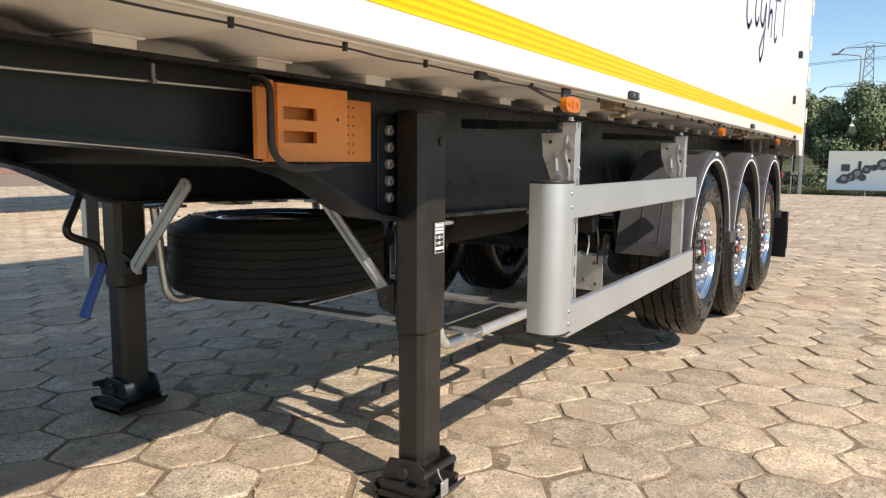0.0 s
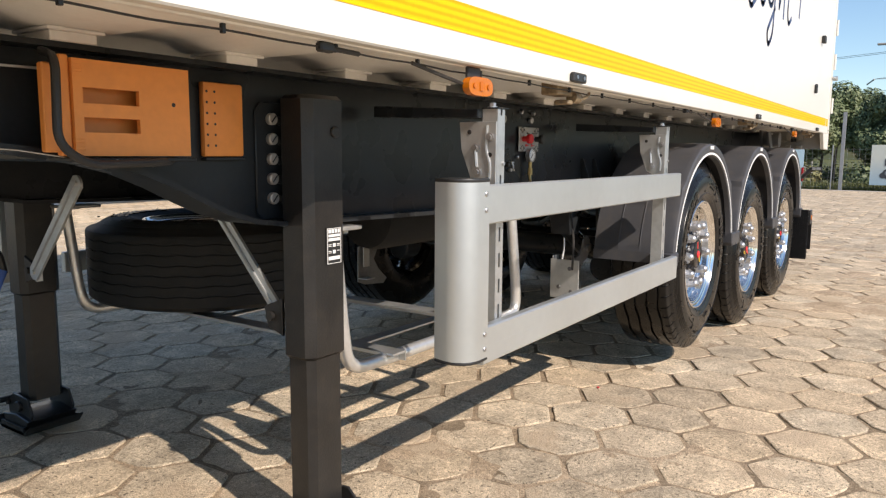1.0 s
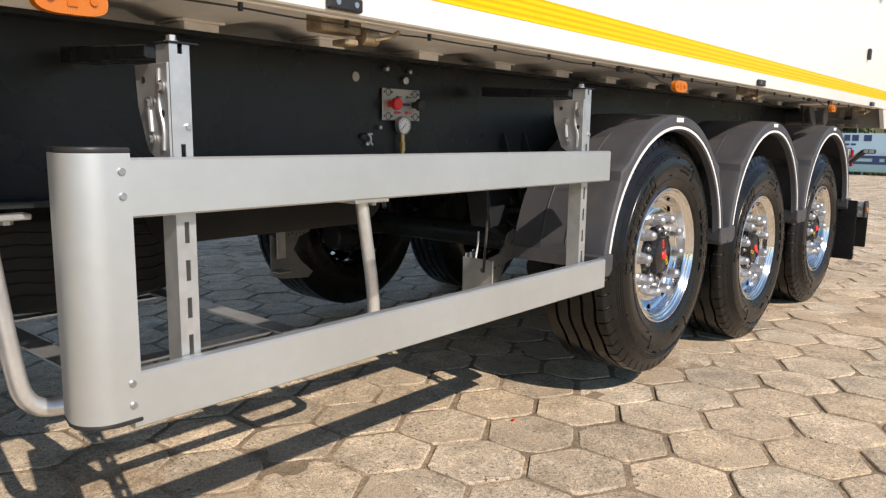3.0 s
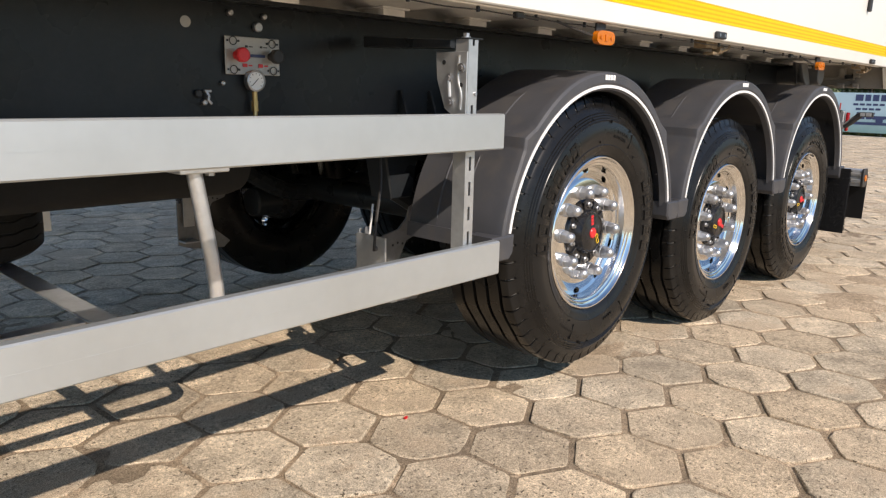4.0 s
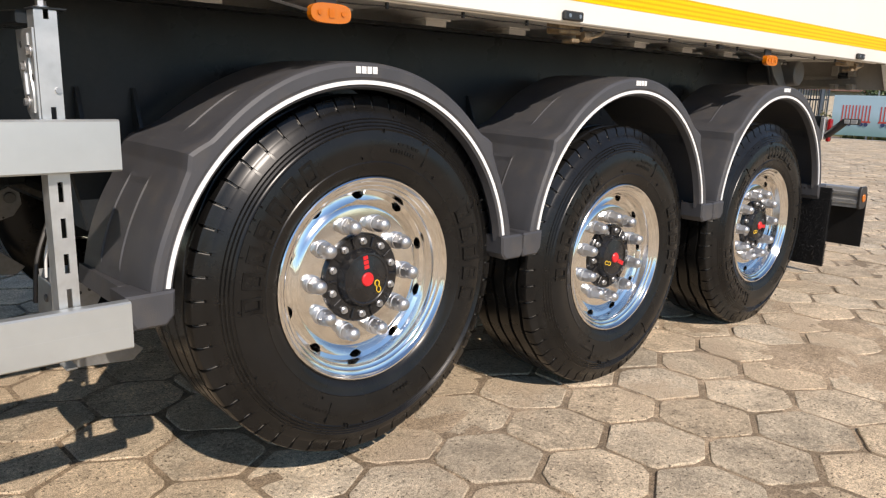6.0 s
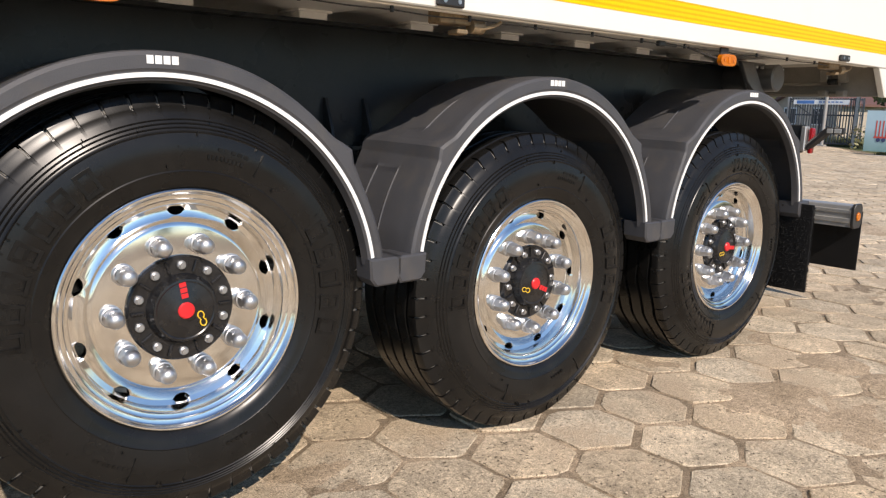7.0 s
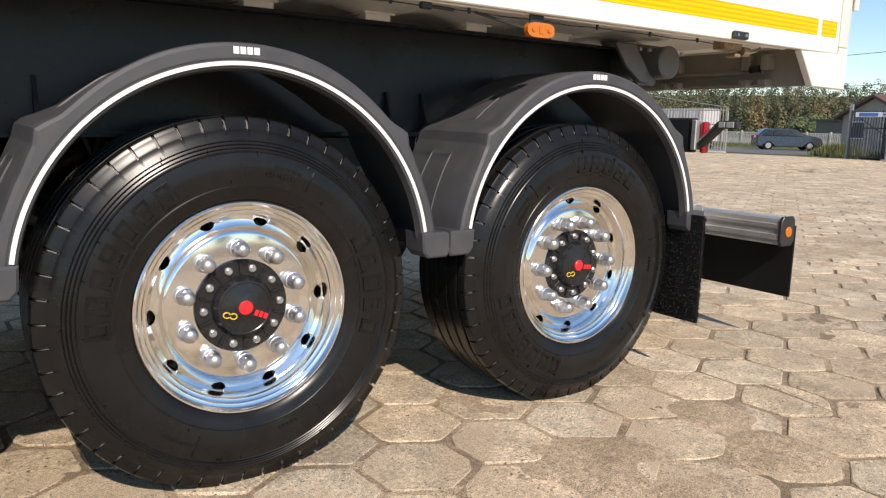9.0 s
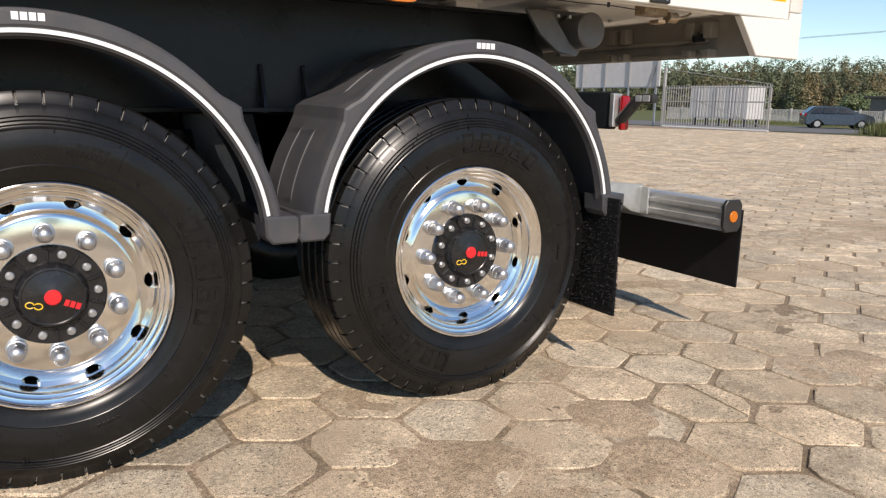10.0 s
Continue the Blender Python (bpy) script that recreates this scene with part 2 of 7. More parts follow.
def ground_material(name, low, high):
    """Sandy dirt in the yard, dry grass past its far edge."""
    m = bpy.data.materials.new(name)
    nd, ln, bs = nodes_of(m)
    geo = nd.new("ShaderNodeNewGeometry")
    at = geo.outputs["Position"]
    sep = nd.new("ShaderNodeSeparateXYZ")
    ln.new(at, sep.inputs[0])
    mid, mid_f = speckle(nd, ln, at, 45, 6, 0.7, 0.34, 0.66, 0.68, 1.22)
    fine, fine_f = speckle(nd, ln, at, 260, 4, 0.75, 0.36, 0.64, 0.40, 1.60)
    wide, _ = speckle(nd, ln, at, 0.5, 6, 0.5, 0.3, 0.7, 0.0, 1.0)
    patch, patch_f = speckle(nd, ln, at, 3.1, 6, 0.6, 0.38, 0.62, 0.0, 1.0)
    col = blend(nd, ln, patch_f, low, high)
    for f in (mid_f, fine_f):
        col = blend(nd, ln, 1.0, col, f, "MULTIPLY")
    grit, grit_f = speckle(nd, ln, at, 150, 2, 0.5, 0.60, 0.64, 0.0, 0.85)
    col = blend(nd, ln, grit_f, col, (0.13, 0.095, 0.06))
    grass = blend(nd, ln, wide, (0.06, 0.085, 0.025), (0.15, 0.14, 0.055))
    wob = nd.new("ShaderNodeMath")
    wob.operation = "MULTIPLY_ADD"
    ln.new(wide, wob.inputs[0])
    wob.inputs[1].default_value = 1.5
    bay = nd.new("ShaderNodeMapRange")
    bay.inputs["From Min"].default_value, bay.inputs["From Max"].default_value = 8, 12
    bay.inputs["To Min"].default_value, bay.inputs["To Max"].default_value = 0, -5
    ln.new(sep.outputs["Y"], bay.inputs["Value"])
    back = nd.new("ShaderNodeMath")
    back.operation = "ADD"
    ln.new(sep.outputs["X"], back.inputs[0])
    ln.new(bay.outputs[0], back.inputs[1])
    ln.new(back.outputs[0], wob.inputs[2])
    step = nd.new("ShaderNodeMapRange")
    step.inputs["From Min"].default_value, step.inputs["From Max"].default_value = 26.6, 27.2
    ln.new(wob.outputs[0], step.inputs["Value"])
    col = blend(nd, ln, step.outputs[0], col, grass)
    ln.new(col, bs.inputs["Base Color"])
    bs.inputs["Roughness"].default_value = 0.92
    bs.inputs["Specular IOR Level"].default_value = 0.2
    nrm = relief(nd, ln, mid, 0.007)
    nrm = relief(nd, ln, fine, 0.003, nrm)
    ln.new(nrm, bs.inputs["Normal"])
    return m


PAVER = paver_material()
GROUND = ground_material("yard_dirt", (0.235, 0.182, 0.123), (0.385, 0.297, 0.202))
DRIFT = ground_material("drifted_sand", (0.40, 0.307, 0.205), (0.53, 0.412, 0.285))
GRIT = mat("loose_grit", (0.42, 0.34, 0.25), 0.85, var=0.45, scale=60, fine=300)
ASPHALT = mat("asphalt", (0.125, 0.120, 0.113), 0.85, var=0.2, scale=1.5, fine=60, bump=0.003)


def leaf_material(name, dark, light, autumn, patch=0.22):
    m = bpy.data.materials.new(name)
    nd, ln, bs = nodes_of(m)
    geo = nd.new("ShaderNodeNewGeometry")
    n = nd.new("ShaderNodeTexNoise")
    n.inputs["Scale"].default_value, n.inputs["Detail"].default_value = patch, 3
    ln.new(geo.outputs["Position"], n.inputs["Vector"])
    a = nd.new("ShaderNodeMix")
    a.data_type = "RGBA"
    a.inputs["A"].default_value, a.inputs["B"].default_value = (*dark, 1), (*light, 1)
    ln.new(geo.outputs["Random Per Island"], a.inputs["Factor"])
    r = nd.new("ShaderNodeMapRange")
    r.inputs["From Min"].default_value, r.inputs["From Max"].default_value = 0.52, 0.72
    ln.new(n.outputs["Fac"], r.inputs["Value"])
    b = nd.new("ShaderNodeMix")
    b.data_type = "RGBA"
    ln.new(r.outputs[0], b.inputs["Factor"])
    ln.new(a.outputs["Result"], b.inputs["A"])
    b.inputs["B"].default_value = (*autumn, 1)
    ln.new(b.outputs["Result"], bs.inputs["Base Color"])
    bs.inputs["Roughness"].default_value = 0.6
    bs.inputs["Subsurface Weight"].default_value = 0.0
    return m


LEAF = leaf_material("leaves", (0.098, 0.132, 0.056), (0.195, 0.232, 0.105), (0.22, 0.16, 0.05))
FOREST = leaf_material("forest_leaves", (0.080, 0.095, 0.048), (0.120, 0.135, 0.066), (0.21, 0.145, 0.065), 0.075)
BLADE = leaf_material("grass_blades", (0.06, 0.085, 0.02), (0.16, 0.16, 0.05), (0.20, 0.17, 0.07))
BARK = mat("bark", (0.11, 0.085, 0.06), 0.9, var=0.3, scale=12, bump=0.01)


# ---------------------------------------------------------------- mesh helpers
def part(name, bm, material, parent=None, label="", kind="", smooth=35):
    """Links a bmesh as one mesh object under a thing or part."""
    me = bpy.data.meshes.new(name)
    bmesh.ops.recalc_face_normals(bm, faces=bm.faces)
    if smooth:
        lim = radians(smooth)
        for f in bm.faces:
            f.smooth = True
        for e in bm.edges:
            if len(e.link_faces) == 2 and e.calc_face_angle(0) > lim:
                e.smooth = False
    bm.to_mesh(me)
    bm.free()
    for one in material if isinstance(material, (list, tuple)) else [material]:
        me.materials.append(one)
    ob = new(name, me)
    if parent is not None:
        ob.parent = parent
    return tagged(ob, label, kind=kind)


def empty(name, m=None, **tags):
    ob = new(name)
    ob.empty_display_size = 0.2
    if m is not None:
        ob.matrix_basis = m
    return tagged(ob, **tags)


def box(bm, x0, x1, y0, y1, z0, z1, bevel=0.0, seg=1):
    v = [bm.verts.new((x, y, z)) for x in (x0, x1) for y in (y0, y1) for z in (z0, z1)]
    fs = [bm.faces.new([v[i] for i in q]) for q in ((0, 1, 3, 2), (4, 6, 7, 5), (0, 4, 5, 1), (2, 3, 7, 6), (0, 2, 6, 4), (1, 5, 7, 3))]
    if bevel:
        es = list({e for f in fs for e in f.edges})
        bmesh.ops.bevel(bm, geom=es, offset=bevel, segments=seg, affect="EDGES", profile=0.5)
    return bm


def B(*a, **k):
    return box(bmesh.new(), *a, **k)


def plate(bm, poly, axis, a0, a1, bevel=0.0):
    """Extrudes a polygon, given in the two other axes in xyz order, along an axis."""
    def p(u, v, a):
        return {"x": (a, u, v), "y": (u, a, v), "z": (u, v, a)}[axis]
    lo = [bm.verts.new(p(u, v, a0)) for u, v in poly]
    hi = [bm.verts.new(p(u, v, a1)) for u, v in poly]
    n = len(poly)
    fs = [bm.faces.new(lo), bm.faces.new(hi[::-1])]
    fs += [bm.faces.new((lo[i], hi[i], hi[(i + 1) % n], lo[(i + 1) % n])) for i in range(n)]
    if bevel:
        bmesh.ops.bevel(bm, geom=list({e for f in fs[:2] for e in f.edges}), offset=bevel, segments=1, affect="EDGES")
    return bm


def sweep(bm, pts, r, seg=10, r_end=None):
    """A tube along a line of points."""
    pts = [Vector(p) for p in pts]
    n = len(pts)
    rings, side = [], None
    for i, p in enumerate(pts):
        d = (pts[min(i + 1, n - 1)] - pts[max(i - 1, 0)]).normalized()
        if side is None:
            side = d.orthogonal().normalized()
        side = (side - d * side.dot(d)).normalized()
        up = d.cross(side)
        rr = r if r_end is None else r + (r_end - r) * i / (n - 1)
        rings.append([bm.verts.new(p + rr * (math.cos(a) * side + math.sin(a) * up)) for a in (2 * math.pi * k / seg for k in range(seg))])
    for a, b in zip(rings, rings[1:]):
        for k in range(seg):
            bm.faces.new((a[k], a[(k + 1) % seg], b[(k + 1) % seg], b[k]))
    bm.faces.new(rings[0][::-1])
    bm.faces.new(rings[-1])
    return bm


def rounded(pts, rad, n=6):
    """A line of points with its corners rounded."""
    pts = [Vector(p) for p in pts]
    out = [pts[0]]
    for a, b, c in zip(pts, pts[1:], pts[2:]):
        u, w = (a - b), (c - b)
        k = min(rad, u.length * 0.48, w.length * 0.48)
        p0, p1 = b + u.normalized() * k, b + w.normalized() * k
        for i in range(n + 1):
            t = i / n
            out.append((1 - t) ** 2 * p0 + 2 * t * (1 - t) * b + t * t * p1)
    return out + [pts[-1]]


def disc(bm, c, axis, r, h, seg=20, bevel=0.0):
    """A short cylinder that starts at c and runs h along an axis; bevel takes the edge off its far end."""
    d = {"x": Vector((1, 0, 0)), "y": Vector((0, 1, 0)), "z": Vector((0, 0, 1))}[axis]
    u = d.orthogonal().normalized()
    w = d.cross(u)
    c = Vector(c)
    sg = 1 if h >= 0 else -1
    prof = [(r, 0), (r, h - sg * bevel), (r - bevel, h)] if bevel else [(r, 0), (r, h)]
    rings = [[bm.verts.new(c + d * hh + rr * (math.cos(a) * u + math.sin(a) * w)) for a in (2 * math.pi * k / seg for k in range(seg))] for rr, hh in prof]
    for a, b in zip(rings, rings[1:]):
        for k in range(seg):
            bm.faces.new((a[k], a[(k + 1) % seg], b[(k + 1) % seg], b[k]))
    bm.faces.new(rings[0][::-1])
    bm.faces.new(rings[-1])
    return bm


def lathe(bm, prof, seg=64, closed=False, cap=False):
    """Turns (radius, y) pairs round the y axis."""
    rings = [[bm.verts.new((r * math.cos(a), y, r * math.sin(a))) for a in (2 * math.pi * k / seg for k in range(seg))] for r, y in prof]
    pairs = list(zip(rings, rings[1:])) + ([(rings[-1], rings[0])] if closed else [])
    for a, b in pairs:
        for k in range(seg):
            bm.faces.new((a[k], a[(k + 1) % seg], b[(k + 1) % seg], b[k]))
    if cap:
        bm.faces.new(rings[0])
        bm.faces.new(rings[-1][::-1])
    return bm


def smoothstep(a, b, v):
    t = min(1.0, max(0.0, (v - a) / float(b - a)))
    return t * t * (3 - 2 * t)


def ground_z(x, y):
    """Height of the yard: a slight rise at the front of the trailer, a gentle fall past the yard."""
    z = 0.03 * (1 - smoothstep(-4.2, -1.6, x)) * smoothstep(-0.6, 1.2, y)
    z -= 0.0045 * max(0.0, min(x, 27) - 4) * (1 - smoothstep(8, 14, y))
    z -= 0.013 * max(0.0, min(x, 48) - 28)
    return z


# ---------------------------------------------------------------- semi-trailer
WIDE = 2.41          # the far side mirrors the near side about y = WIDE / 2
trailer = empty("semi_trailer", label="parked white box semi-trailer on black three-axle chassis and landing legs", category="trailer")


def body_shell():
    wall = part("side_wall", B(-10.7, 2.79, -0.07, -0.035, 1.408, 4.0, bevel=0.004), WHITE, trailer, "smooth white lacquered side wall")
    part("side_wall", B(-10.7, 2.79, 2.445, 2.48, 1.408, 4.0, bevel=0.004), WHITE, trailer)
    part("roof", B(-10.7, 2.79, -0.034, 2.444, 3.96, 4.0), WHITE, trailer)
    part("front_wall", B(-10.7, -10.66, -0.034, 2.444, 1.43, 3.955), WHITE, trailer)
    part("rear_door", B(2.76, 2.79, -0.034, 2.444, 1.43, 3.955), WHITE, trailer)
    part("floor_panel", B(-10.65, 2.755, -0.034, 2.444, 1.457, 1.477), CREAM, trailer, "cream painted underside of the cargo floor")
    part("edge_rail", B(-10.65, 2.43, -0.0335, -0.012, 1.406, 1.4565, bevel=0.003), CREAM, trailer, "cream inner edge rail")
    # lower corner skirt with its slanted front edge
    bm = plate(bmesh.new(), [(2.482, 1.404), (2.600, 1.254), (2.876, 1.250), (2.876, 1.437), (2.792, 1.437), (2.792, 1.405)], "y", -0.0735, -0.040, 0.003)
    part("corner_skirt", bm, WHITE, trailer, "white corner skirt with slanted edge")
    part("corner_skirt", plate(bmesh.new(), [(2.485, 1.404), (2.612, 1.252), (2.812, 1.248), (2.812, 1.405)], "y", 2.445, 2.475, 0.003), WHITE, trailer)
    # rear frame, proud of the wall
    fr = part("rear_frame", B(2.793, 2.875, -0.074, 2.484, 1.44, 4.0, bevel=0.006, seg=2), WHITE, trailer, "white rear door frame")
    for z in (1.62, 2.05, 2.38, 2.75, 3.2):
        bm = B(2.876, 2.90, -0.066, -0.01, z, z + 0.13, bevel=0.006)
        disc(bm, (2.89, -0.08, z - 0.01), "z", 0.013, 0.15, 12)
        part("door_hinge", bm, WHITE, fr)
    bm = B(2.80, 2.90, -0.10, -0.075, 1.945, 1.965, bevel=0.004)
    disc(bm, (2.90, -0.115, 1.955), "y", 0.022, 0.04, 14)
    part("door_catch", bm, GALV, fr)
    # little black buffers on the wall near the tail
    part("wall_buffer", B(1.95, 2.02, -0.105, -0.072, 2.185, 2.25, bevel=0.006), SMOOTH_PLASTIC, wall)
    part("wall_buffer", B(1.73, 1.765, -0.095, -0.072, 1.73, 1.81, bevel=0.006), SMOOTH_PLASTIC, wall)
    # yellow reflective tape
    part("reflective_tape", B(-10.6, 2.60, -0.0715, -0.069, 1.478, 1.548), TAPE, trailer, "yellow ribbed reflective tape")
    part("reflective_tape", B(2.635, 2.76, -0.0715, -0.069, 1.478, 1.548), TAPE, trailer)
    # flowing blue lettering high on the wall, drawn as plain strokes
    bm = bmesh.new()
    y = -0.072
    strokes = [
        [(-0.95, 2.50), (-0.98, 2.10), (-0.90, 2.03), (-0.78, 2.10)],
        [(-0.62, 2.40), (-0.66, 2.14), (-0.58, 2.09), (-0.50, 2.16)],
        [(-0.22, 2.36), (-0.42, 2.34), (-0.44, 2.16), (-0.30, 2.12), (-0.20, 2.34), (-0.24, 1.96), (-0.36, 1.88), (-0.42, 1.96), (-0.20, 2.14)],
        [(-0.02, 2.62), (-0.08, 2.12), (0.00, 2.30), (0.10, 2.30), (0.10, 2.12)],
        [(0.34, 2.66), (0.24, 2.18), (0.30, 2.10), (0.40, 2.16)],
        [(0.20, 2.42), (0.50, 2.46)],
        [(0.72, 2.22), (0.80, 2.78)],
        [(0.66, 2.60), (0.80, 2.78), (0.92, 2.58)],
    ]
    for s in strokes:
        pts = rounded([(a, y, b) for a, b in s], 0.09, 5) if len(s) > 2 else [Vector((a, y, b)) for a, b in s]
        for a, b in zip(pts, pts[1:]):
            d = (b - a)
            if d.length < 1e-5:
                continue
            d.normalize()
            n = Vector((-d.z, 0, d.x)) * 0.016
            e = d * 0.008
            q = [a - e + n, b + e + n, b + e - n, a - e - n]
            lo = [bm.verts.new(v) for v in q]
            hi = [bm.verts.new(v + Vector((0, 0.003, 0))) for v in q]
            bm.faces.new(lo), bm.faces.new(hi[::-1])
            for i in range(4):
                bm.faces.new((lo[i], lo[(i + 1) % 4], hi[(i + 1) % 4], hi[i]))
    part("wall_lettering", bm, BLUE_INK, wall, "dark blue script lettering", smooth=0)
    # cream crossmembers under the floor, each with its pad on the chassis beam
    k = 0
    x = -10.32
    while x < 2.2:
        bm = plate(bmesh.new(), [(x - 0.15, 1.457), (x - 0.09, 1.437), (x + 0.09, 1.437), (x + 0.15, 1.457)], "y", -0.0115, 2.44, 0.003)
        part("crossmember", bm, CREAM, trailer)
        bm = B(x - 0.062, x + 0.062, 0.428, 0.57, 1.429, 1.4365, bevel=0.002)
        box(bm, x - 0.052, x + 0.048, 0.438, 0.565, 1.4085, 1.4295, bevel=0.002)
        part("floor_pad", bm, CREAM, trailer)
        x += 0.4385
    # rear cross panel with ribs and hinge lugs
    pn = part("rear_panel", B(2.60, 2.625, -0.036, 2.444, 1.256, 1.43, bevel=0.003), TAIL_GREY, trailer, "grimy grey-beige panel under the tail")
    part("panel_rib", B(2.575, 2.598, 0.16, 2.30, 1.318, 1.336, bevel=0.004), TAIL_GREY, pn)
    part("panel_rib", B(2.58, 2.598, 0.16, 2.30, 1.262, 1.276, bevel=0.004), TAIL_GREY, pn)
    for yy in (0.12, 0.22, 0.62, 0.70):
        bm = B(2.54, 2.599, yy, yy + 0.045, 1.255, 1.29, bevel=0.004)
        disc(bm, (2.538, yy + 0.022, 1.272), "x", 0.008, -0.006, 8)
        part("hinge_lug", bm, TAIL_GREY, pn)
        part("hinge_lug", B(2.55, 2.599, yy, yy + 0.045, 1.335, 1.405, bevel=0.004), TAIL_GREY, pn)
    bm = disc(bmesh.new(), (2.565, 0.17, 1.34), "y", 0.018, 0.05, 16)
    part("hinge_pin", bm, BLACK, pn)


def beam_outline():
    return [(-10.5, 1.3955), (-10.5, 1.26), (-5.3, 1.235), (-4.75, 1.200), (-4.58, 1.175), (-4.48, 1.150), (-4.39, 1.113), (-4.30, 1.069), (-4.235, 1.040), (-4.15, 1.012), (-4.05, 0.998),
            (-3.4, 0.985), (-1.9, 0.965), (-0.9, 1.0), (1.9, 1.03), (1.95, 1.06), (1.95, 1.3955)]


def flange(bm, pts, y0, y1, t):
    """A strip of steel that follows a line in x and z."""
    lo = [(x, z) for x, z in pts]
    hi = [(x, z + t) for x, z in pts]
    return plate(bm, lo + hi[::-1], "y", y0, y1)


def chassis():
    for side in (0, 1):
        def Y(a):
            return a if side == 0 else WIDE - a
        nm = "near" if side == 0 else "far"
        bm = plate(bmesh.new(), beam_outline(), "y", Y(0.505), Y(0.517))
        wb = part("chassis_beam", bm, BLACK, trailer, "glossy black steel chassis beam")
        low = beam_outline()[1:15]
        part("lower_flange", flange(bmesh.new(), [(a, b - 0.014) for a, b in low], Y(0.44), Y(0.58), 0.014), BLACK, wb)
        part("upper_flange", B(-10.5, 1.95, Y(0.44), Y(0.58), 1.396, 1.408), BLACK, wb)
        part("web_stiffener", B(-5.905, -5.895, Y(0.46), Y(0.504), 1.2, 1.384), BLACK, wb)
        for x in (-1.90, -1.75, -0.60, -0.445, 0.71, 0.865):
            fin = plate(bmesh.new(), [(Y(0.443), 1.0), (Y(0.504), 1.0), (Y(0.504), 1.165), (Y(0.492), 1.165), (Y(0.452), 1.06)], "x", x - 0.006, x + 0.006, 0.001)
            part("web_stiffener", fin, BLACK, wb)
    for x in (-4.45, -3.98, -3.05, -2.3, -1.31, 0.0, 1.31, 1.85):
        bm = B(x - 0.05, x + 0.05, 0.52, 1.89, 1.16, 1.30, bevel=0.006)
        part("chassis_crossmember", bm, BLACK, trailer)
    # black gooseneck web behind the near beam closes the view at the front
    part("neck_plate", B(-10.4, -4.9, 0.62, 1.79, 1.275, 1.29), BLACK, trailer)
    # rounded bulge plate with a row of five bolts, beside the near leg
    bm = plate(bmesh.new(), [(-4.095, 1.02), (-4.075, 1.0), (-4.0, 1.0), (-3.98, 1.02), (-3.98, 1.30), (-4.0, 1.325), (-4.075, 1.325), (-4.095, 1.30)], "y", 0.497, 0.5035, 0.003)
    bp = part("leg_mounting_plate", bm, BLACK, trailer)
    for i in range(5):
        z = 1.279 - 0.0548 * i
        bt = part("bolt", disc(bmesh.new(), (-4.043, 0.496, z), "y", 0.0165, -0.016, 18, 0.003), PANEL, bp, "round dull slotted bolt")
        part("slot", sweep(bmesh.new(), [(-4.051, 0.4800, z - 0.009), (-4.035, 0.4800, z + 0.009)], 0.0022, 6), BLACK, bt)
        part("boss", disc(bmesh.new(), (-4.012, 0.496, z - 0.004), "y", 0.012, -0.010, 14, 0.004), BLACK, bp)
    # thin rope along the beam with its small galvanised hook
    rope = part("side_rope", sweep(bmesh.new(), [(-10, 0.45, 1.345), (-5.26, 0.45, 1.345), (-4.66, 0.45, 1.352)], 0.0028, 6), GALV, trailer, "thin taut pale rope along the chassis")
    # highlight on the lower flange edge, modelled as a thin bright wire
    edge = [(a, 0.436, b) for a, b in ((-10.5, 1.252), (-5.3, 1.222), (-4.75, 1.189), (-4.58, 1.164))]
    part("flange_glint", sweep(bmesh.new(), edge, 0.0016, 6), GALV, trailer, "thin bright line drawn for the highlight on the flange edge")
    bm = B(-4.980, -4.971, 0.434, 0.44, 1.353, 1.386, bevel=0.002)
    disc(bm, (-4.975, 0.442, 1.348), "y", 0.006, -0.010, 10)
    part("rope_hook", bm, DULL_ZINC, rope)
    # control panel on the beam
    pl = part("control_panel", B(-2.59, -2.405, 0.492, 0.498, 1.180, 1.288, bevel=0.002), PANEL, trailer, "small metal valve panel with red and black knobs and a gauge")
    for x, mt, nm in ((-2.555, RED, "red push knob"), (-2.438, SMOOTH_PLASTIC, "black push knob")):
        bm = disc(bmesh.new(), (x, 0.491, 1.235), "y", 0.012, -0.025, 14)
        disc(bm, (x, 0.466, 1.235), "y", 0.021, -0.018, 18, 0.004)
        box(bm, x - 0.01, x + 0.024, 0.452, 0.470, 1.223, 1.247, bevel=0.004)
        part("knob", bm, mt, pl, nm)
    for x, z in ((-2.565, 1.275), (-2.433, 1.272), (-2.565, 1.194), (-2.430, 1.194)):
        bm = bmesh.new()
        lathe_ring(bm, x, 0.4905, z, 0.010, 0.013)
        part("printed_ring", bm, SMOOTH_PLASTIC, pl, smooth=0)
        part("printed_bar", B(x - 0.021, x - 0.015, 0.4895, 0.491, z - 0.003, z + 0.003), SMOOTH_PLASTIC, pl, smooth=0)
        part("printed_bar", B(x + 0.015, x + 0.021, 0.4895, 0.491, z - 0.003, z + 0.003), SMOOTH_PLASTIC, pl, smooth=0)
    for x in (-2.525, -2.475):
        part("printed_bar", B(x, x + 0.008, 0.4895, 0.491, 1.258, 1.264), SMOOTH_PLASTIC, pl, smooth=0)
        part("printed_bar", B(x + 0.012, x + 0.025, 0.4895, 0.491, 1.259, 1.262), SMOOTH_PLASTIC, pl, smooth=0)
    for x in (-2.535, -2.482):
        part("printed_bar", B(x, x + 0.015, 0.4895, 0.491, 1.202, 1.212), RED, pl, smooth=0)
        part("printed_bar", B(x + 0.02, x + 0.032, 0.4895, 0.491, 1.205, 1.209), RED, pl, smooth=0)
    part("panel_strip", B(-2.53, -2.46, 0.486, 0.4905, 1.231, 1.239, bevel=0.001), BLUE_INK, pl)
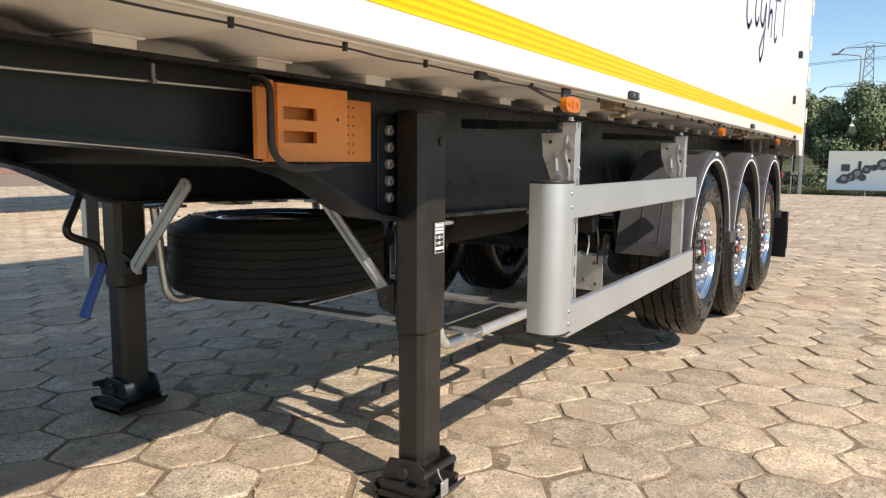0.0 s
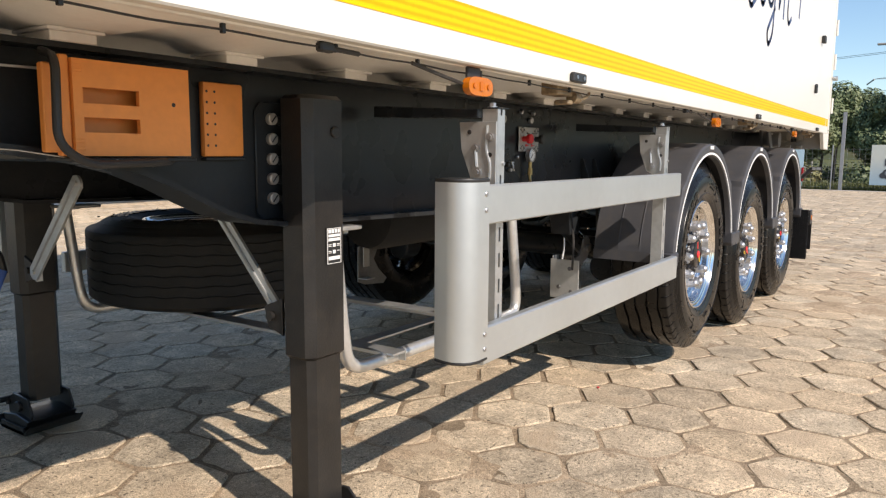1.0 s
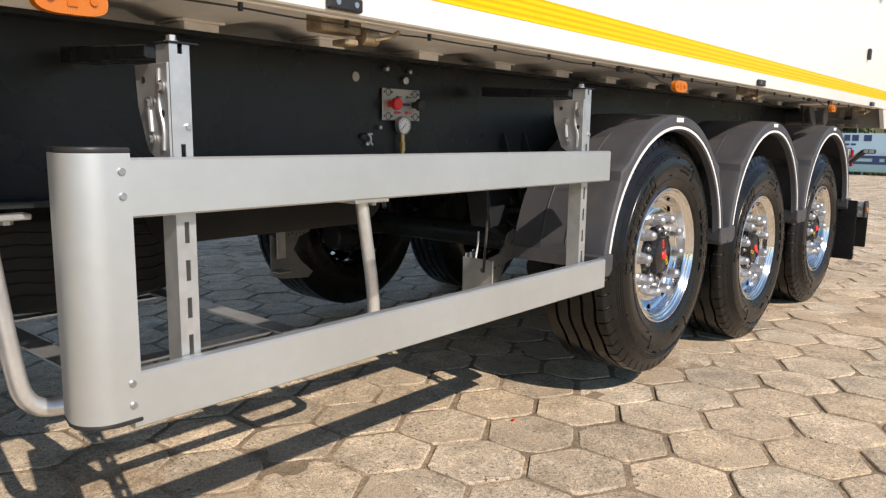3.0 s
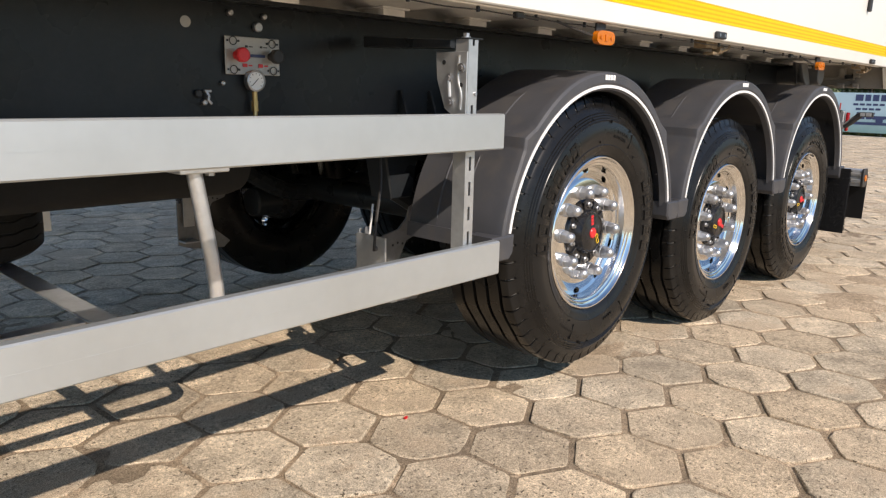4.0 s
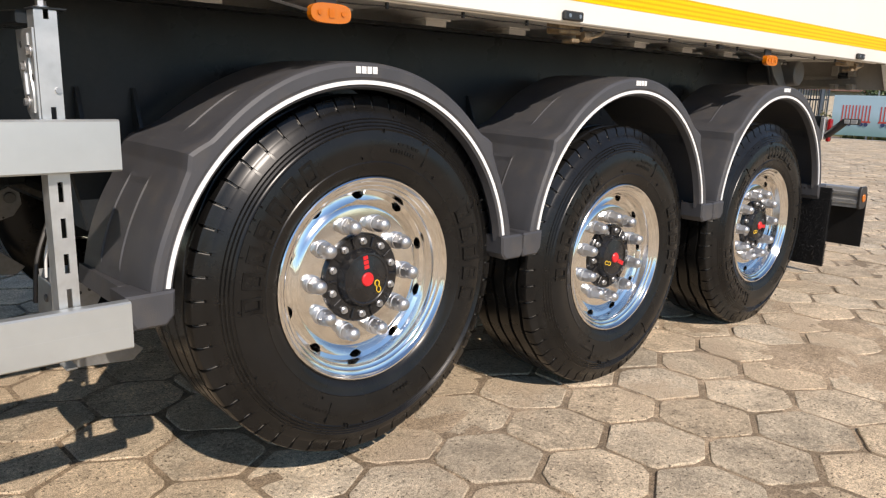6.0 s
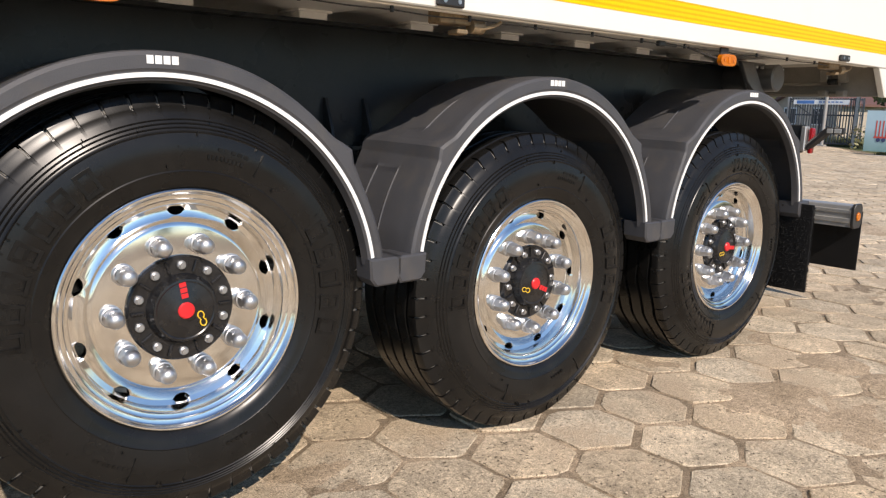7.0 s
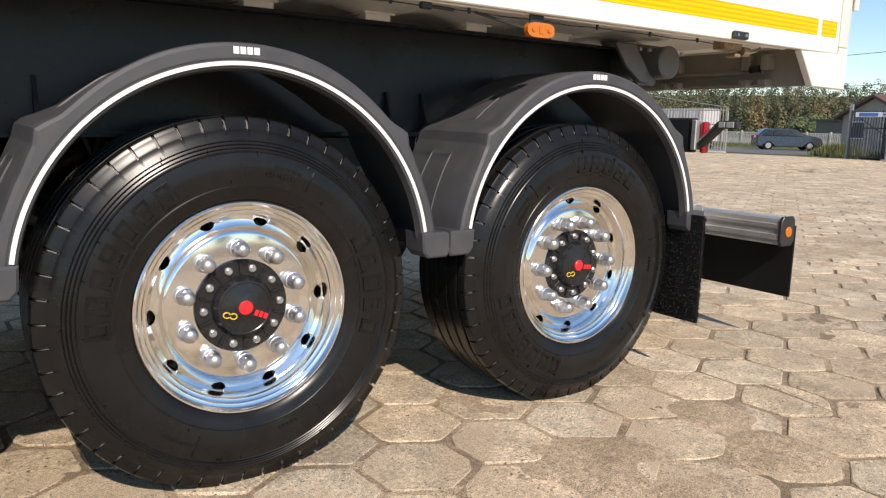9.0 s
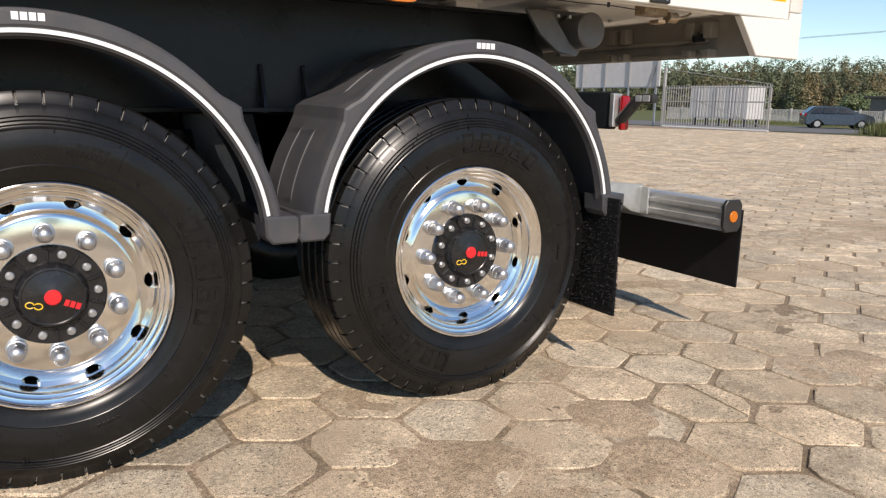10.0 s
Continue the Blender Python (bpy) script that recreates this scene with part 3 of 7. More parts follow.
    bm = lathe(bmesh.new(), [(0.024, 0.0), (0.031, -0.002), (0.031, -0.022), (0.027, -0.024), (0.026, -0.020)], 32)
    bm.transform(Matrix.Translation((-2.503, 0.492, 1.163)))
    g = part("pressure_gauge", bm, NUT, pl, "round gauge with a white dial")
    bm = disc(bmesh.new(), (-2.503, 0.473, 1.163), "y", 0.0262, -0.001, 28)
    d = part("gauge_dial", bm, PALE, pl)
    bm = bmesh.new()
    for i in range(9):
        a = radians(-40 + 32.5 * i)
        sweep(bm, [(-2.503 + r * math.cos(a), 0.4715, 1.163 + r * math.sin(a)) for r in (0.019, 0.023)], 0.0009, 4)
    sweep(bm, [(-2.503, 0.4715, 1.163), (-2.516, 0.4715, 1.150)], 0.0012, 4)
    sweep(bm, [(-2.503, 0.4715, 1.163), (-2.496, 0.4715, 1.170)], 0.0012, 4)
    part("gauge_needle", bm, SMOOTH_PLASTIC, pl)
    bm = disc(bmesh.new(), (-2.503, 0.482, 1.132), "z", 0.008, -0.03, 10)
    disc(bm, (-2.503, 0.482, 1.105), "z", 0.011, -0.03, 6)
    sweep(bm, rounded([(-2.503, 0.482, 1.08), (-2.505, 0.480, 1.06), (-2.51, 0.475, 1.045)], 0.01), 0.007, 8)
    part("brass_fitting", bm, BRASS, pl, "brass gauge fitting")
    for x, z, r in ((-2.478, 1.318, 0.014), (-2.568, 1.352, 0.009), (-2.455, 1.349, 0.008), (-2.66, 1.10, 0.008), (-2.60, 1.155, 0.007)):
        part("valve_plug", disc(bmesh.new(), (x, 0.503, z), "y", r, -0.016, 14, 0.003), NUT, pl)
    pl.matrix_basis = pose(-0.012, 0, 0.019)
    bm = B(-2.662, -2.640, 0.486, 0.503, 1.128, 1.136, bevel=0.002)
    sweep(bm, rounded([(-2.655, 0.492, 1.130), (-2.648, 0.488, 1.117), (-2.654, 0.486, 1.108), (-2.642, 0.488, 1.096)], 0.006), 0.0045, 8)
    part("valve_fitting", bm, NUT, pl, "small worn steel valve fitting")
    part("valve_cap", disc(bmesh.new(), (-2.676, 0.503, 1.124), "y", 0.011, -0.012, 14, 0.003), SMOOTH_PLASTIC, pl)
    # round hole through the beam web, added as a thin grey disc
    part("hole_disc", disc(bmesh.new(), (-2.714, 0.5035, 1.336), "y", 0.0155, -0.0015, 24), PANEL, trailer, "dull grey disc standing in for a round hole in the beam")


def lathe_ring(bm, x, y, z, r0, r1, seg=18):
    a = [bm.verts.new((x + r0 * math.cos(t), y - 0.001, z + r0 * math.sin(t))) for t in (2 * math.pi * k / seg for k in range(seg))]
    b = [bm.verts.new((x + r1 * math.cos(t), y - 0.001, z + r1 * math.sin(t))) for t in (2 * math.pi * k / seg for k in range(seg))]
    for k in range(seg):
        bm.faces.new((a[k], a[(k + 1) % seg], b[(k + 1) % seg], b[k]))


# ---- wheels
def tyre_mesh(plain=False):
    """Truck tyre about the y axis: outer sidewall at y = 0, width 0.375, radius 0.525."""
    R, count = 0.536, 52
    offs = ((0.0, 0), (0.012, 1), (0.120, 1), (0.132, 0), (0.33, 0), (0.55, 0), (0.78, 0))
    angles = [(2 * math.pi * (k + o) / count, cut, k) for k in range(count) for o, cut in offs]
    seg = len(angles)
    prof = [(0.292, 0.045), (0.300, 0.030), (0.312, 0.018), (0.330, 0.010), (0.345, 0.007), (0.348, 0.0050), (0.351, 0.007),
            (0.385, 0.000), (0.400, -0.001), (0.418, 0.0015), (0.438, 0.0060), (0.4405, 0.0042), (0.443, 0.0080), (0.448, 0.0100), (0.4503, 0.0082), (0.4525, 0.0122),
            (0.4575, 0.0145), (0.4598, 0.0128), (0.462, 0.0168), (0.467, 0.0192), (0.469, 0.0178), (0.471, 0.0216), (0.485, 0.0285), (0.4985, 0.0355), (0.5025, 0.0395), (0.522, 0.0430), (R - 0.004, 0.0485), (R, 0.0580)]
    notch = {23: 0.002, 24: 0.006, 25: 0.010, 26: 0.010, 27: 0.010}
    grooves = []
    half, deep = (0.0042, 0.005) if plain else (0.0075, 0.013)
    for yc in (0.080, 0.122, 0.164, 0.206, 0.248, 0.290) if plain else (0.090, 0.150, 0.212, 0.274):
        grooves.append((len(prof), len(prof) + 3))
        prof += [(R, yc - half), (R - deep, yc - 0.5 * half), (R - deep, yc + 0.5 * half), (R, yc + half)]
    prof += [(R - 0.003, 0.335), (0.516, 0.350), (0.480, 0.362), (0.43, 0.372), (0.385, 0.375), (0.33, 0.366), (0.30, 0.345), (0.292, 0.33)]
    bm = bmesh.new()
    rings = []
    for i, (r, y) in enumerate(prof):
        zig = any(a <= i <= b for a, b in grooves)
        ring = []
        for a, cut, k in angles:
            rr, yy = r, y
            if i in notch and cut and not plain:
                rr -= notch[i]
                yy += notch[i] * 0.6
            if zig:
                yy += 0.0028 * math.sin(26 * a) if plain else 0.0042 * math.sin(17 * a)
            ring.append(bm.verts.new((rr * math.cos(a), yy, rr * math.sin(a))))
        rings.append(ring)
    for a, b in zip(rings, rings[1:]):
        for k in range(seg):
            bm.faces.new((a[k], a[(k + 1) % seg], b[(k + 1) % seg], b[k]))
    return bm


def tyre_marks():
    """Raised sidewall marks, plain blocks set round the arc."""
    bm = bmesh.new()

    def block(r0, r1, a0, a1, h=0.0035):
        n = max(2, int(abs(a1 - a0) / 3) + 1)
        base = 0.001
        for i in range(n):
            t0, t1 = radians(a0 + (a1 - a0) * i / n), radians(a0 + (a1 - a0) * (i + 1) / n)
            q = [(r0, t0), (r1, t0), (r1, t1), (r0, t1)]
            lo = [bm.verts.new((r * math.cos(t), base + 0.004, r * math.sin(t))) for r, t in q]
            hi = [bm.verts.new((r * math.cos(t), base - h, r * math.sin(t))) for r, t in q]
            bm.faces.new(hi)
            for j in range(4):
                bm.faces.new((lo[j], lo[(j + 1) % 4], hi[(j + 1) % 4], hi[j]))
    rng = random.Random(5)
    # two rows of large hollow letters, as plain open frames
    for a0, count, step in ((88, 7, 9.6), (-50, 5, 10.2)):
        for i in range(count):
            a = a0 + i * step
            block(0.362, 0.3705, a, a + 6.6, 0.0022)
            block(0.4125, 0.421, a, a + 6.0, 0.0022)
            block(0.3707, 0.4123, a, a + 1.35, 0.0022)
            block(0.3707, 0.4123, a + 4.95, a + 6.3, 0.0022)
            if i % 2:
                block(0.3880, 0.3960, a + 1.4, a + 4.9, 0.0022)
    for i in range(9):
        block(0.395, 0.403, 200 + i * 1.8, 201.1 + i * 1.8)
        block(0.380, 0.390, 36 + i * 1.6, 36.9 + i * 1.6)
    for i in range(5):
        block(0.402, 0.410, 35 + i * 2.4, 36.6 + i * 2.4)
        block(0.37, 0.378, 250 + i * 2.0, 251.2 + i * 2.0)
    for a in (30, 150, 214, 270, 330):
        block(0.37, 0.43, a, a + 0.25)
    for i in range(46):
        a = rng.uniform(0, 360)
        r = rng.choice((0.36, 0.405, 0.432, 0.455, 0.474))
        block(r, r + rng.uniform(0.002, 0.012), a, a + rng.uniform(0.12, 0.5), 0.002)
    return bm


def shoulder_slits():
    """Thin dusty slits along the outer tread shoulder."""
    bm = bmesh.new()
    rng = random.Random(8)
    for k in range(52):
        for side in (0.022, 0.112):
            a = 2 * math.pi * (k + side) / 52
            w = rng.uniform(0.0010, 0.0026)
            t = Vector((-math.sin(a), 0, math.cos(a))) * w
            d = Vector((math.cos(a), 0, math.sin(a)))
            end = rng.uniform(0.5, 0.506)
            line = [d * (end - 0.002) + Vector((0, 0.0430, 0)), d * 0.5126 + Vector((0, 0.0482, 0)), d * 0.5224 + Vector((0, 0.0538, 0)), d * 0.5264 + Vector((0, 0.0630, 0))]
            rows = [[bm.verts.new(p - t), bm.verts.new(p + t)] for p in line]
            for p, q in zip(rows, rows[1:]):
                bm.faces.new((p[0], p[1], q[1], q[0]))
    return bm


def rim_mesh():
    """Polished disc wheel; face parts run from the outer lip at y = 0.022 to the disc at y = 0.075."""
    prof = [(0.270, 0.30), (0.285, 0.33), (0.270, 0.27), (0.262, 0.16), (0.266, 0.085), (0.284, 0.060), (0.292, 0.046), (0.300, 0.036), (0.3055, 0.026), (0.3055, 0.020),
            (0.302, 0.017), (0.298, 0.0175), (0.295, 0.021), (0.292, 0.0285), (0.289, 0.0305), (0.281, 0.0325), (0.279, 0.0355), (0.277, 0.0375), (0.269, 0.0395), (0.2665, 0.0425), (0.2645, 0.0500), (0.2632, 0.0740), (0.2600, 0.0820)]
    bm = lathe(bmesh.new(), prof, 480)
    # sloping band with ten hand holes, a rounded step, then the flat disc
    seg = 480
    rings = {k: [] for k in ("o", "a", "b", "q", "s", "t", "u", "i")}

    def slope(r):
        return 0.0882 - 0.0062 * max(0.0, (r - 0.250) / 0.010) ** 1.5
    for k in range(seg):
        a = 2 * math.pi * k / seg
        ph = ((k % 48) - 24) / 2
        w = 0.0125 * max(0.0, 1 - abs(ph / 3.1) ** 1.9) ** 0.5
        up = 0.0085 * max(0.0, 1 - abs(ph / 3.1) ** 4) ** 0.5
        for key, r, y in (("o", 0.260, 0.0820), ("a", 0.2475 + up, slope(0.2475 + up)), ("b", 0.2475 - w * 1.15, slope(0.2475 - w * 1.15)), ("q", 0.229, 0.0868), ("s", 0.2205, 0.0800), ("t", 0.2130, 0.0743), ("u", 0.206, 0.0727), ("i", 0.118, 0.0725)):
            rings[key].append(bm.verts.new((r * math.cos(a), y, r * math.sin(a))))
    mid_a, mid_b = rings["a"], rings["b"]
    for p, q in (("o", "a"), ("b", "q"), ("q", "s"), ("s", "t"), ("t", "u"), ("u", "i")):
        for k in range(seg):
            j = (k + 1) % seg
            bm.faces.new((rings[p][k], rings[p][j], rings[q][j], rings[q][k]))
    # hole walls
    for k in range(seg):
        j = (k + 1) % seg
        for lst in (mid_a, mid_b):
            p, q = lst[k].co, lst[j].co
            u = bm.verts.new((p.x, 0.112, p.z))
            v = bm.verts.new((q.x, 0.112, q.z))
            bm.faces.new((lst[k], lst[j], v, u))
    return bm


def wheel(name, parent, m, with_hub=True, label="", plain=False):
    """Wheel about its own y axis; outer face looks to -y."""
    bm = lathe(bmesh.new(), [(0.0, 0.11), (0.21, 0.11), (0.215, 0.12), (0.215, 0.30), (0.10, 0.32), (0.0, 0.32)], 40)
    bmesh.ops.remove_doubles(bm, verts=bm.verts, dist=1e-5)
    w = part(name, bm, HUB, parent, label)
    w.matrix_basis = m
    ty = part("tyre", tyre_mesh(plain), SPARE_RUBBER if plain else RUBBER, w, "worn black ribbed tyre")
    part("sidewall_print", tyre_marks(), TYRE_MARK, ty, "pale worn raised marks", smooth=0, kind="stuff")
    if not plain:
        part("shoulder_dust", shoulder_slits(), SLIT_DUST, ty, "dusty slits in the tread shoulder", smooth=0, kind="stuff")
    part("rim", rim_mesh(), POLISHED, w, "polished aluminium rim with ten hand holes")
    if with_hub:
        bm = lathe(bmesh.new(), [(0.135, 0.078), (0.135, 0.066), (0.130, 0.061), (0.090, 0.061), (0.086, 0.050), (0.080, 0.040), (0.070, 0.036), (0.030, 0.036), (0.026, 0.034), (0.0, 0.034)], 48)
        bmesh.ops.remove_doubles(bm, verts=bm.verts, dist=1e-5)
        part("hub_cap", bm, HUB, w, "matt black hub cap")
        part("hub_ring", lathe(bmesh.new(), [(0.0815, 0.0405), (0.079, 0.0345), (0.074, 0.0335), (0.071, 0.0355)], 48), HUB, w)
        for i in range(10):
            bm = B(0.094, 0.126, 0.0545, 0.0608, -0.0035, 0.0035, bevel=0.0015)
            bm.transform(Matrix.Rotation(radians(36 * i), 4, "Y"))
            part("hub_rib", bm, HUB, w)
        for i in range(10):
            a = radians(36 * i + 18)
            c = (0.111 * math.cos(a), 0.0615, 0.111 * math.sin(a))
            part("washer", disc(bmesh.new(), c, "y", 0.0115, -0.008, 12, 0.002), NUT, w)
            part("hub_bolt", disc(bmesh.new(), (c[0], 0.0534, c[2]), "y", 0.0075, -0.006, 6), NUT, w)
        bm = disc(bmesh.new(), (0, 0.0345, 0), "y", 0.021, -0.007, 24, 0.003)
        part("red_cap", bm, RED, w, "red centre button")
        bm = bmesh.new()
        for i, (hh, cut) in enumerate(((0.020, 0), (0.020, 1), (0.020, 2))):
            x = 0.031 + 0.0145 * i
            box(bm, x, x + 0.0115, 0.0345, 0.0362, -0.013, 0.004)
        bm.transform(Matrix.Rotation(radians(8), 4, "Y"))
        part("red_print", bm, RED, w, smooth=0)
        bm = bmesh.new()
        ring = [(-0.048 + 0.010 * math.cos(t), 0.0352, -0.030 + 0.008 * math.sin(t)) for t in (radians(20 + 28 * k) for k in range(12))]
        sweep(bm, ring, 0.0018, 5)
        ring = [(-0.028 + 0.010 * math.cos(t), 0.0352, -0.030 + 0.008 * math.sin(t)) for t in (radians(200 + 28 * k) for k in range(12))]
        sweep(bm, ring, 0.0018, 5)
        part("yellow_print", bm, YELLOW_INK, w, smooth=0)
        for i in range(10):
            a = radians(36 * i)
            cx, cz = 0.1675 * math.cos(a), 0.1675 * math.sin(a)
            bm = lathe(bmesh.new(), [(0.0, 0.010), (0.0085, 0.0112), (0.0158, 0.0155), (0.0200, 0.0225), (0.0212, 0.0295), (0.0212, 0.037)], 18)
            lathe(bm, [(0.0200, 0.0355), (0.0228, 0.0368), (0.0242, 0.0395), (0.0242, 0.0600)], 6)
            lathe(bm, [(0.0225, 0.059), (0.0262, 0.0605), (0.0270, 0.065), (0.0270, 0.0735)], 18)
            bmesh.ops.remove_doubles(bm, verts=bm.verts, dist=1e-5)
            bm.transform(Matrix.Translation((cx, 0, cz)) @ Matrix.Rotation(a, 4, "Y"))
            part("wheel_nut", bm, NUT, w, "long dull silver nut cap")
    return w


FZ = 0.6235


# radii of the mudguard's outer ridge and inner edge over the angle; both swell to a hump near 39 degrees
HUMP = (0, 10, 23, 30, 35.5, 38.5, 40.5, 44, 48, 54, 62, 70, 90)
RIDGE = (0.615, 0.614, 0.612, 0.615, 0.624, 0.642, 0.635, 0.621, 0.620, 0.622, 0.625, 0.627, 0.627)
INNER = (0.640, 0.636, 0.633, 0.630, 0.638, 0.652, 0.649, 0.630, 0.616, 0.613, 0.613, 0.618, 0.634)


def fender_section(deg, u=0.0):
    """Radii of lip, fascia ridge and skin at an angle above the horizontal through the arch's centre (folded to one side); u runs from the fascia inwards."""
    a = min(deg, 180 - deg)
    ridge, inner = float(np.interp(a, HUMP, RIDGE)), float(np.interp(a, HUMP, INNER))
    return 0.565, ridge, ridge + (inner - ridge) * (0.40 + 0.60 * smoothstep(0.05, 0.6, u))


def fender(parent, m):
    bm = bmesh.new()
    rows = []
    angs = sorted([7 + 24 * i / 16 for i in range(16)] + [31 + 0.5 * i for i in range(22)] + [42 + 96 * i / 64 for i in range(65)] + [138.5 + 0.5 * i for i in range(22)] + [149 + 24 * (i + 1) / 16 for i in range(16)])
    for deg in angs:
        lip, edge, skin = fender_section(deg)
        def sk(y):
            return fender_section(deg, (y - 0.085) / 0.315)[2]
        st = [(lip - 0.010, 0.030), (lip - 0.004, 0.004), (lip + 0.004, 0.000), (lip + 0.016, 0.000), (lip + 0.022, -0.004), (edge - 0.012, -0.004), (edge - 0.003, 0.002), (edge, 0.012),
              (edge + 0.25 * (skin - edge), 0.035), (edge + 0.7 * (skin - edge), 0.065), (skin, 0.085)]
        a = min(deg, 180 - deg)
        rib = smoothstep(9, 12, a) * smoothstep(32.5, 29.5, a)
        top_rib = max(rib, smoothstep(45, 48, a) * smoothstep(63, 58, a))
        st += [(sk(y) + d, y) for y, d in ((0.150, 0.0), (0.1630, 0.0), (0.1645, 0.0038 * top_rib), (0.1660, 0.0040 * top_rib), (0.1705, 0.0), (0.270, 0.0), (0.2715, 0.0038 * rib), (0.2730, 0.0040 * rib), (0.2775, 0.0), (0.40, 0.0), (0.40, -0.016))]
        st += [(skin - 0.020, 0.10), (lip + 0.014, 0.030)]
        t = radians(deg)
        rows.append([bm.verts.new((r * math.cos(t), y, FZ + r * math.sin(t))) for r, y in st])
    for a, b in zip(rows, rows[1:]):
        n = len(a)
        for i in range(n):
            bm.faces.new((a[i], a[(i + 1) % n], b[(i + 1) % n], b[i]))
    bm.faces.new(rows[0])
    bm.faces.new(rows[-1][::-1])
    f = part("mudguard", bm, PLASTIC, parent, "ribbed grained black plastic mudguard with white edge strip", smooth=24)
    f.matrix_basis = m
    # white edge strip
    bm = bmesh.new()
    rr = []
    for deg in [9 + 162 * i / 80 for i in range(81)]:
        t = radians(deg)
        rr.append([bm.verts.new((r * math.cos(t), y, FZ + r * math.sin(t))) for r, y in ((0.5680, 0.002), (0.5680, -0.003), (0.5785, -0.003), (0.5785, 0.002))])
    for a, b in zip(rr, rr[1:]):
        for i in range(4):
            bm.faces.new((a[i], a[(i + 1) % 4], b[(i + 1) % 4], b[i]))
    bm.faces.new(rr[0]), bm.faces.new(rr[-1][::-1])
    part("edge_strip", bm, PALE, f, "white edge strip")
    # end blocks
    for s in (-1, 1):
        bm = plate(bmesh.new(), [(s * 0.552, 0.71), (s * 0.665, 0.71), (s * 0.665, 0.66), (s * 0.648, 0.628), (s * 0.575, 0.628), (s * 0.556, 0.65)], "y", -0.012, 0.10, 0.006)
        part("end_block", bm, PLASTIC, f)
        bm = plate(bmesh.new(), [(s * 0.58, 0.70), (s * 0.645, 0.71), (s * 0.65, 0.66), (s * 0.59, 0.655)], "y", 0.102, 0.40, 0.004)
        part("end_block", bm, PLASTIC, f)
    # small pale maker's mark, four plain blocks
    bm = bmesh.new()
    for i in range(4):
        x = -0.036 + 0.0185 * i
        box(bm, x, x + 0.015, -0.0052, -0.0038, FZ + 0.596, FZ + 0.6145)
    part("maker_mark", bm, PALE, f, smooth=0)
    return f


def running_gear():
    LIFT = 0.103
    w0 = wheel("wheel", trailer, pose(-1.262, 0.022, 0.526 + LIFT, 0, -107, 0), label="truck wheel with polished rim and black tyre")
    f0 = fender(trailer, pose(-1.31, 0, 0))

    def set_tyre(w, own):
        for o in w.children:
            if o.name.startswith("tyre"):
                o.matrix_basis = pose(0, 0, 0, 0, own, 0)
    set_tyre(w0, 75)
    for x, hub, own in ((0.0, 16.0, -48.0), (1.31, -2.0, -100.0)):
        w = copy_thing(w0, pose(x, 0.022, 0.526, 0, hub, 0))
        set_tyre(w, own)
        copy_thing(f0, pose(x, 0, 0))
    for i, x in enumerate((-1.31, 0.0, 1.31)):
        lz = LIFT if i == 0 else 0.0
        copy_thing(w0, pose(x, WIDE - 0.022, 0.526 + lz, 0, 40 * i, 180))
        copy_thing(f0, pose(x, WIDE, 0, 0, 0, 180))
        ax = part("axle", sweep(bmesh.new(), [(x, 0.33, 0.526 + lz), (x, WIDE - 0.33, 0.526 + lz)], 0.066, 20), BLACK, trailer, "black axle tube")
        for y in (0.62, WIDE - 0.62):
            bm = sweep(bmesh.new(), rounded([(x - 0.52, y, 0.80), (x - 0.2, y, 0.62), (x + 0.12, y, 0.60), (x + 0.38, y, 0.66)], 0.12), 0.045, 10)
            part("trailing_arm", bm, BLACK, ax)
            bm = lathe(bmesh.new(), [(0.0, 0), (0.11, 0), (0.125, 0.03), (0.11, 0.06), (0.13, 0.10), (0.13, 0.18), (0.12, 0.24), (0.0, 0.24)], 24)
            bmesh.ops.remove_doubles(bm, verts=bm.verts, dist=1e-5)
            bm.transform(Matrix.Translation((x + 0.38, y, 0.70)) @ Matrix.Rotation(radians(90), 4, "X"))
            part("air_spring", bm, RUBBER, ax)
            part("arm_hanger", plate(bmesh.new(), [(x - 0.62, 1.0), (x - 0.42, 1.0), (x - 0.46, 0.76), (x - 0.57, 0.76)], "y", y - 0.06, y + 0.06, 0.006), BLACK, ax)
        for y in (0.48, WIDE - 0.48):
            bm = disc(bmesh.new(), (x - 0.16, y, 0.56), "x", 0.08, -0.15, 20, 0.01)
            part("brake_chamber", bm, BLACK, ax)
            bm = sweep(bmesh.new(), [(x + 0.02, y + 0.03, 0.62), (x - 0.12, y + 0.03, 1.02)], 0.026, 10)
            part("damper", bm, BLACK, ax)
            bm = sweep(bmesh.new(), rounded([(x - 0.25, y + 0.02, 0.60), (x - 0.33, y + 0.03, 0.75), (x - 0.28, y + 0.06, 1.0)], 0.08), 0.008, 6)
            part("air_hose", bm, CABLE, ax)
    for x in (-0.66, 0.65):
        for y in (0.56, WIDE - 0.60):
            bm = plate(bmesh.new(), [(x - 0.20, 0.999), (x + 0.20, 0.999), (x + 0.15, 0.62), (x + 0.05, 0.52), (x - 0.10, 0.52), (x - 0.17, 0.66)], "y", y, y + 0.04, 0.006)
            part("suspension_bracket", bm, BLACK, trailer, "black suspension bracket between the axles")
    # galvanised hook plates ahead of the first axle
    for y in (0.50, WIDE - 0.50):
        fx = -2.0 if y < 1 else -2.05
        bm = plate(bmesh.new(), [(fx, 0.66), (fx, 0.44), (-1.98, 0.415), (-1.80, 0.40), (-1.765, 0.43), (-1.85, 0.50), (-1.90, 0.57), (-1.86, 0.64), (-1.79, 0.66),
                                 (-1.755, 0.71), (-1.76, 0.76), (-1.80, 0.785), (-1.845, 0.765), (-1.86, 0.72), (-1.90, 0.685), (-1.97, 0.675)], "y", y, y + 0.008, 0.001)
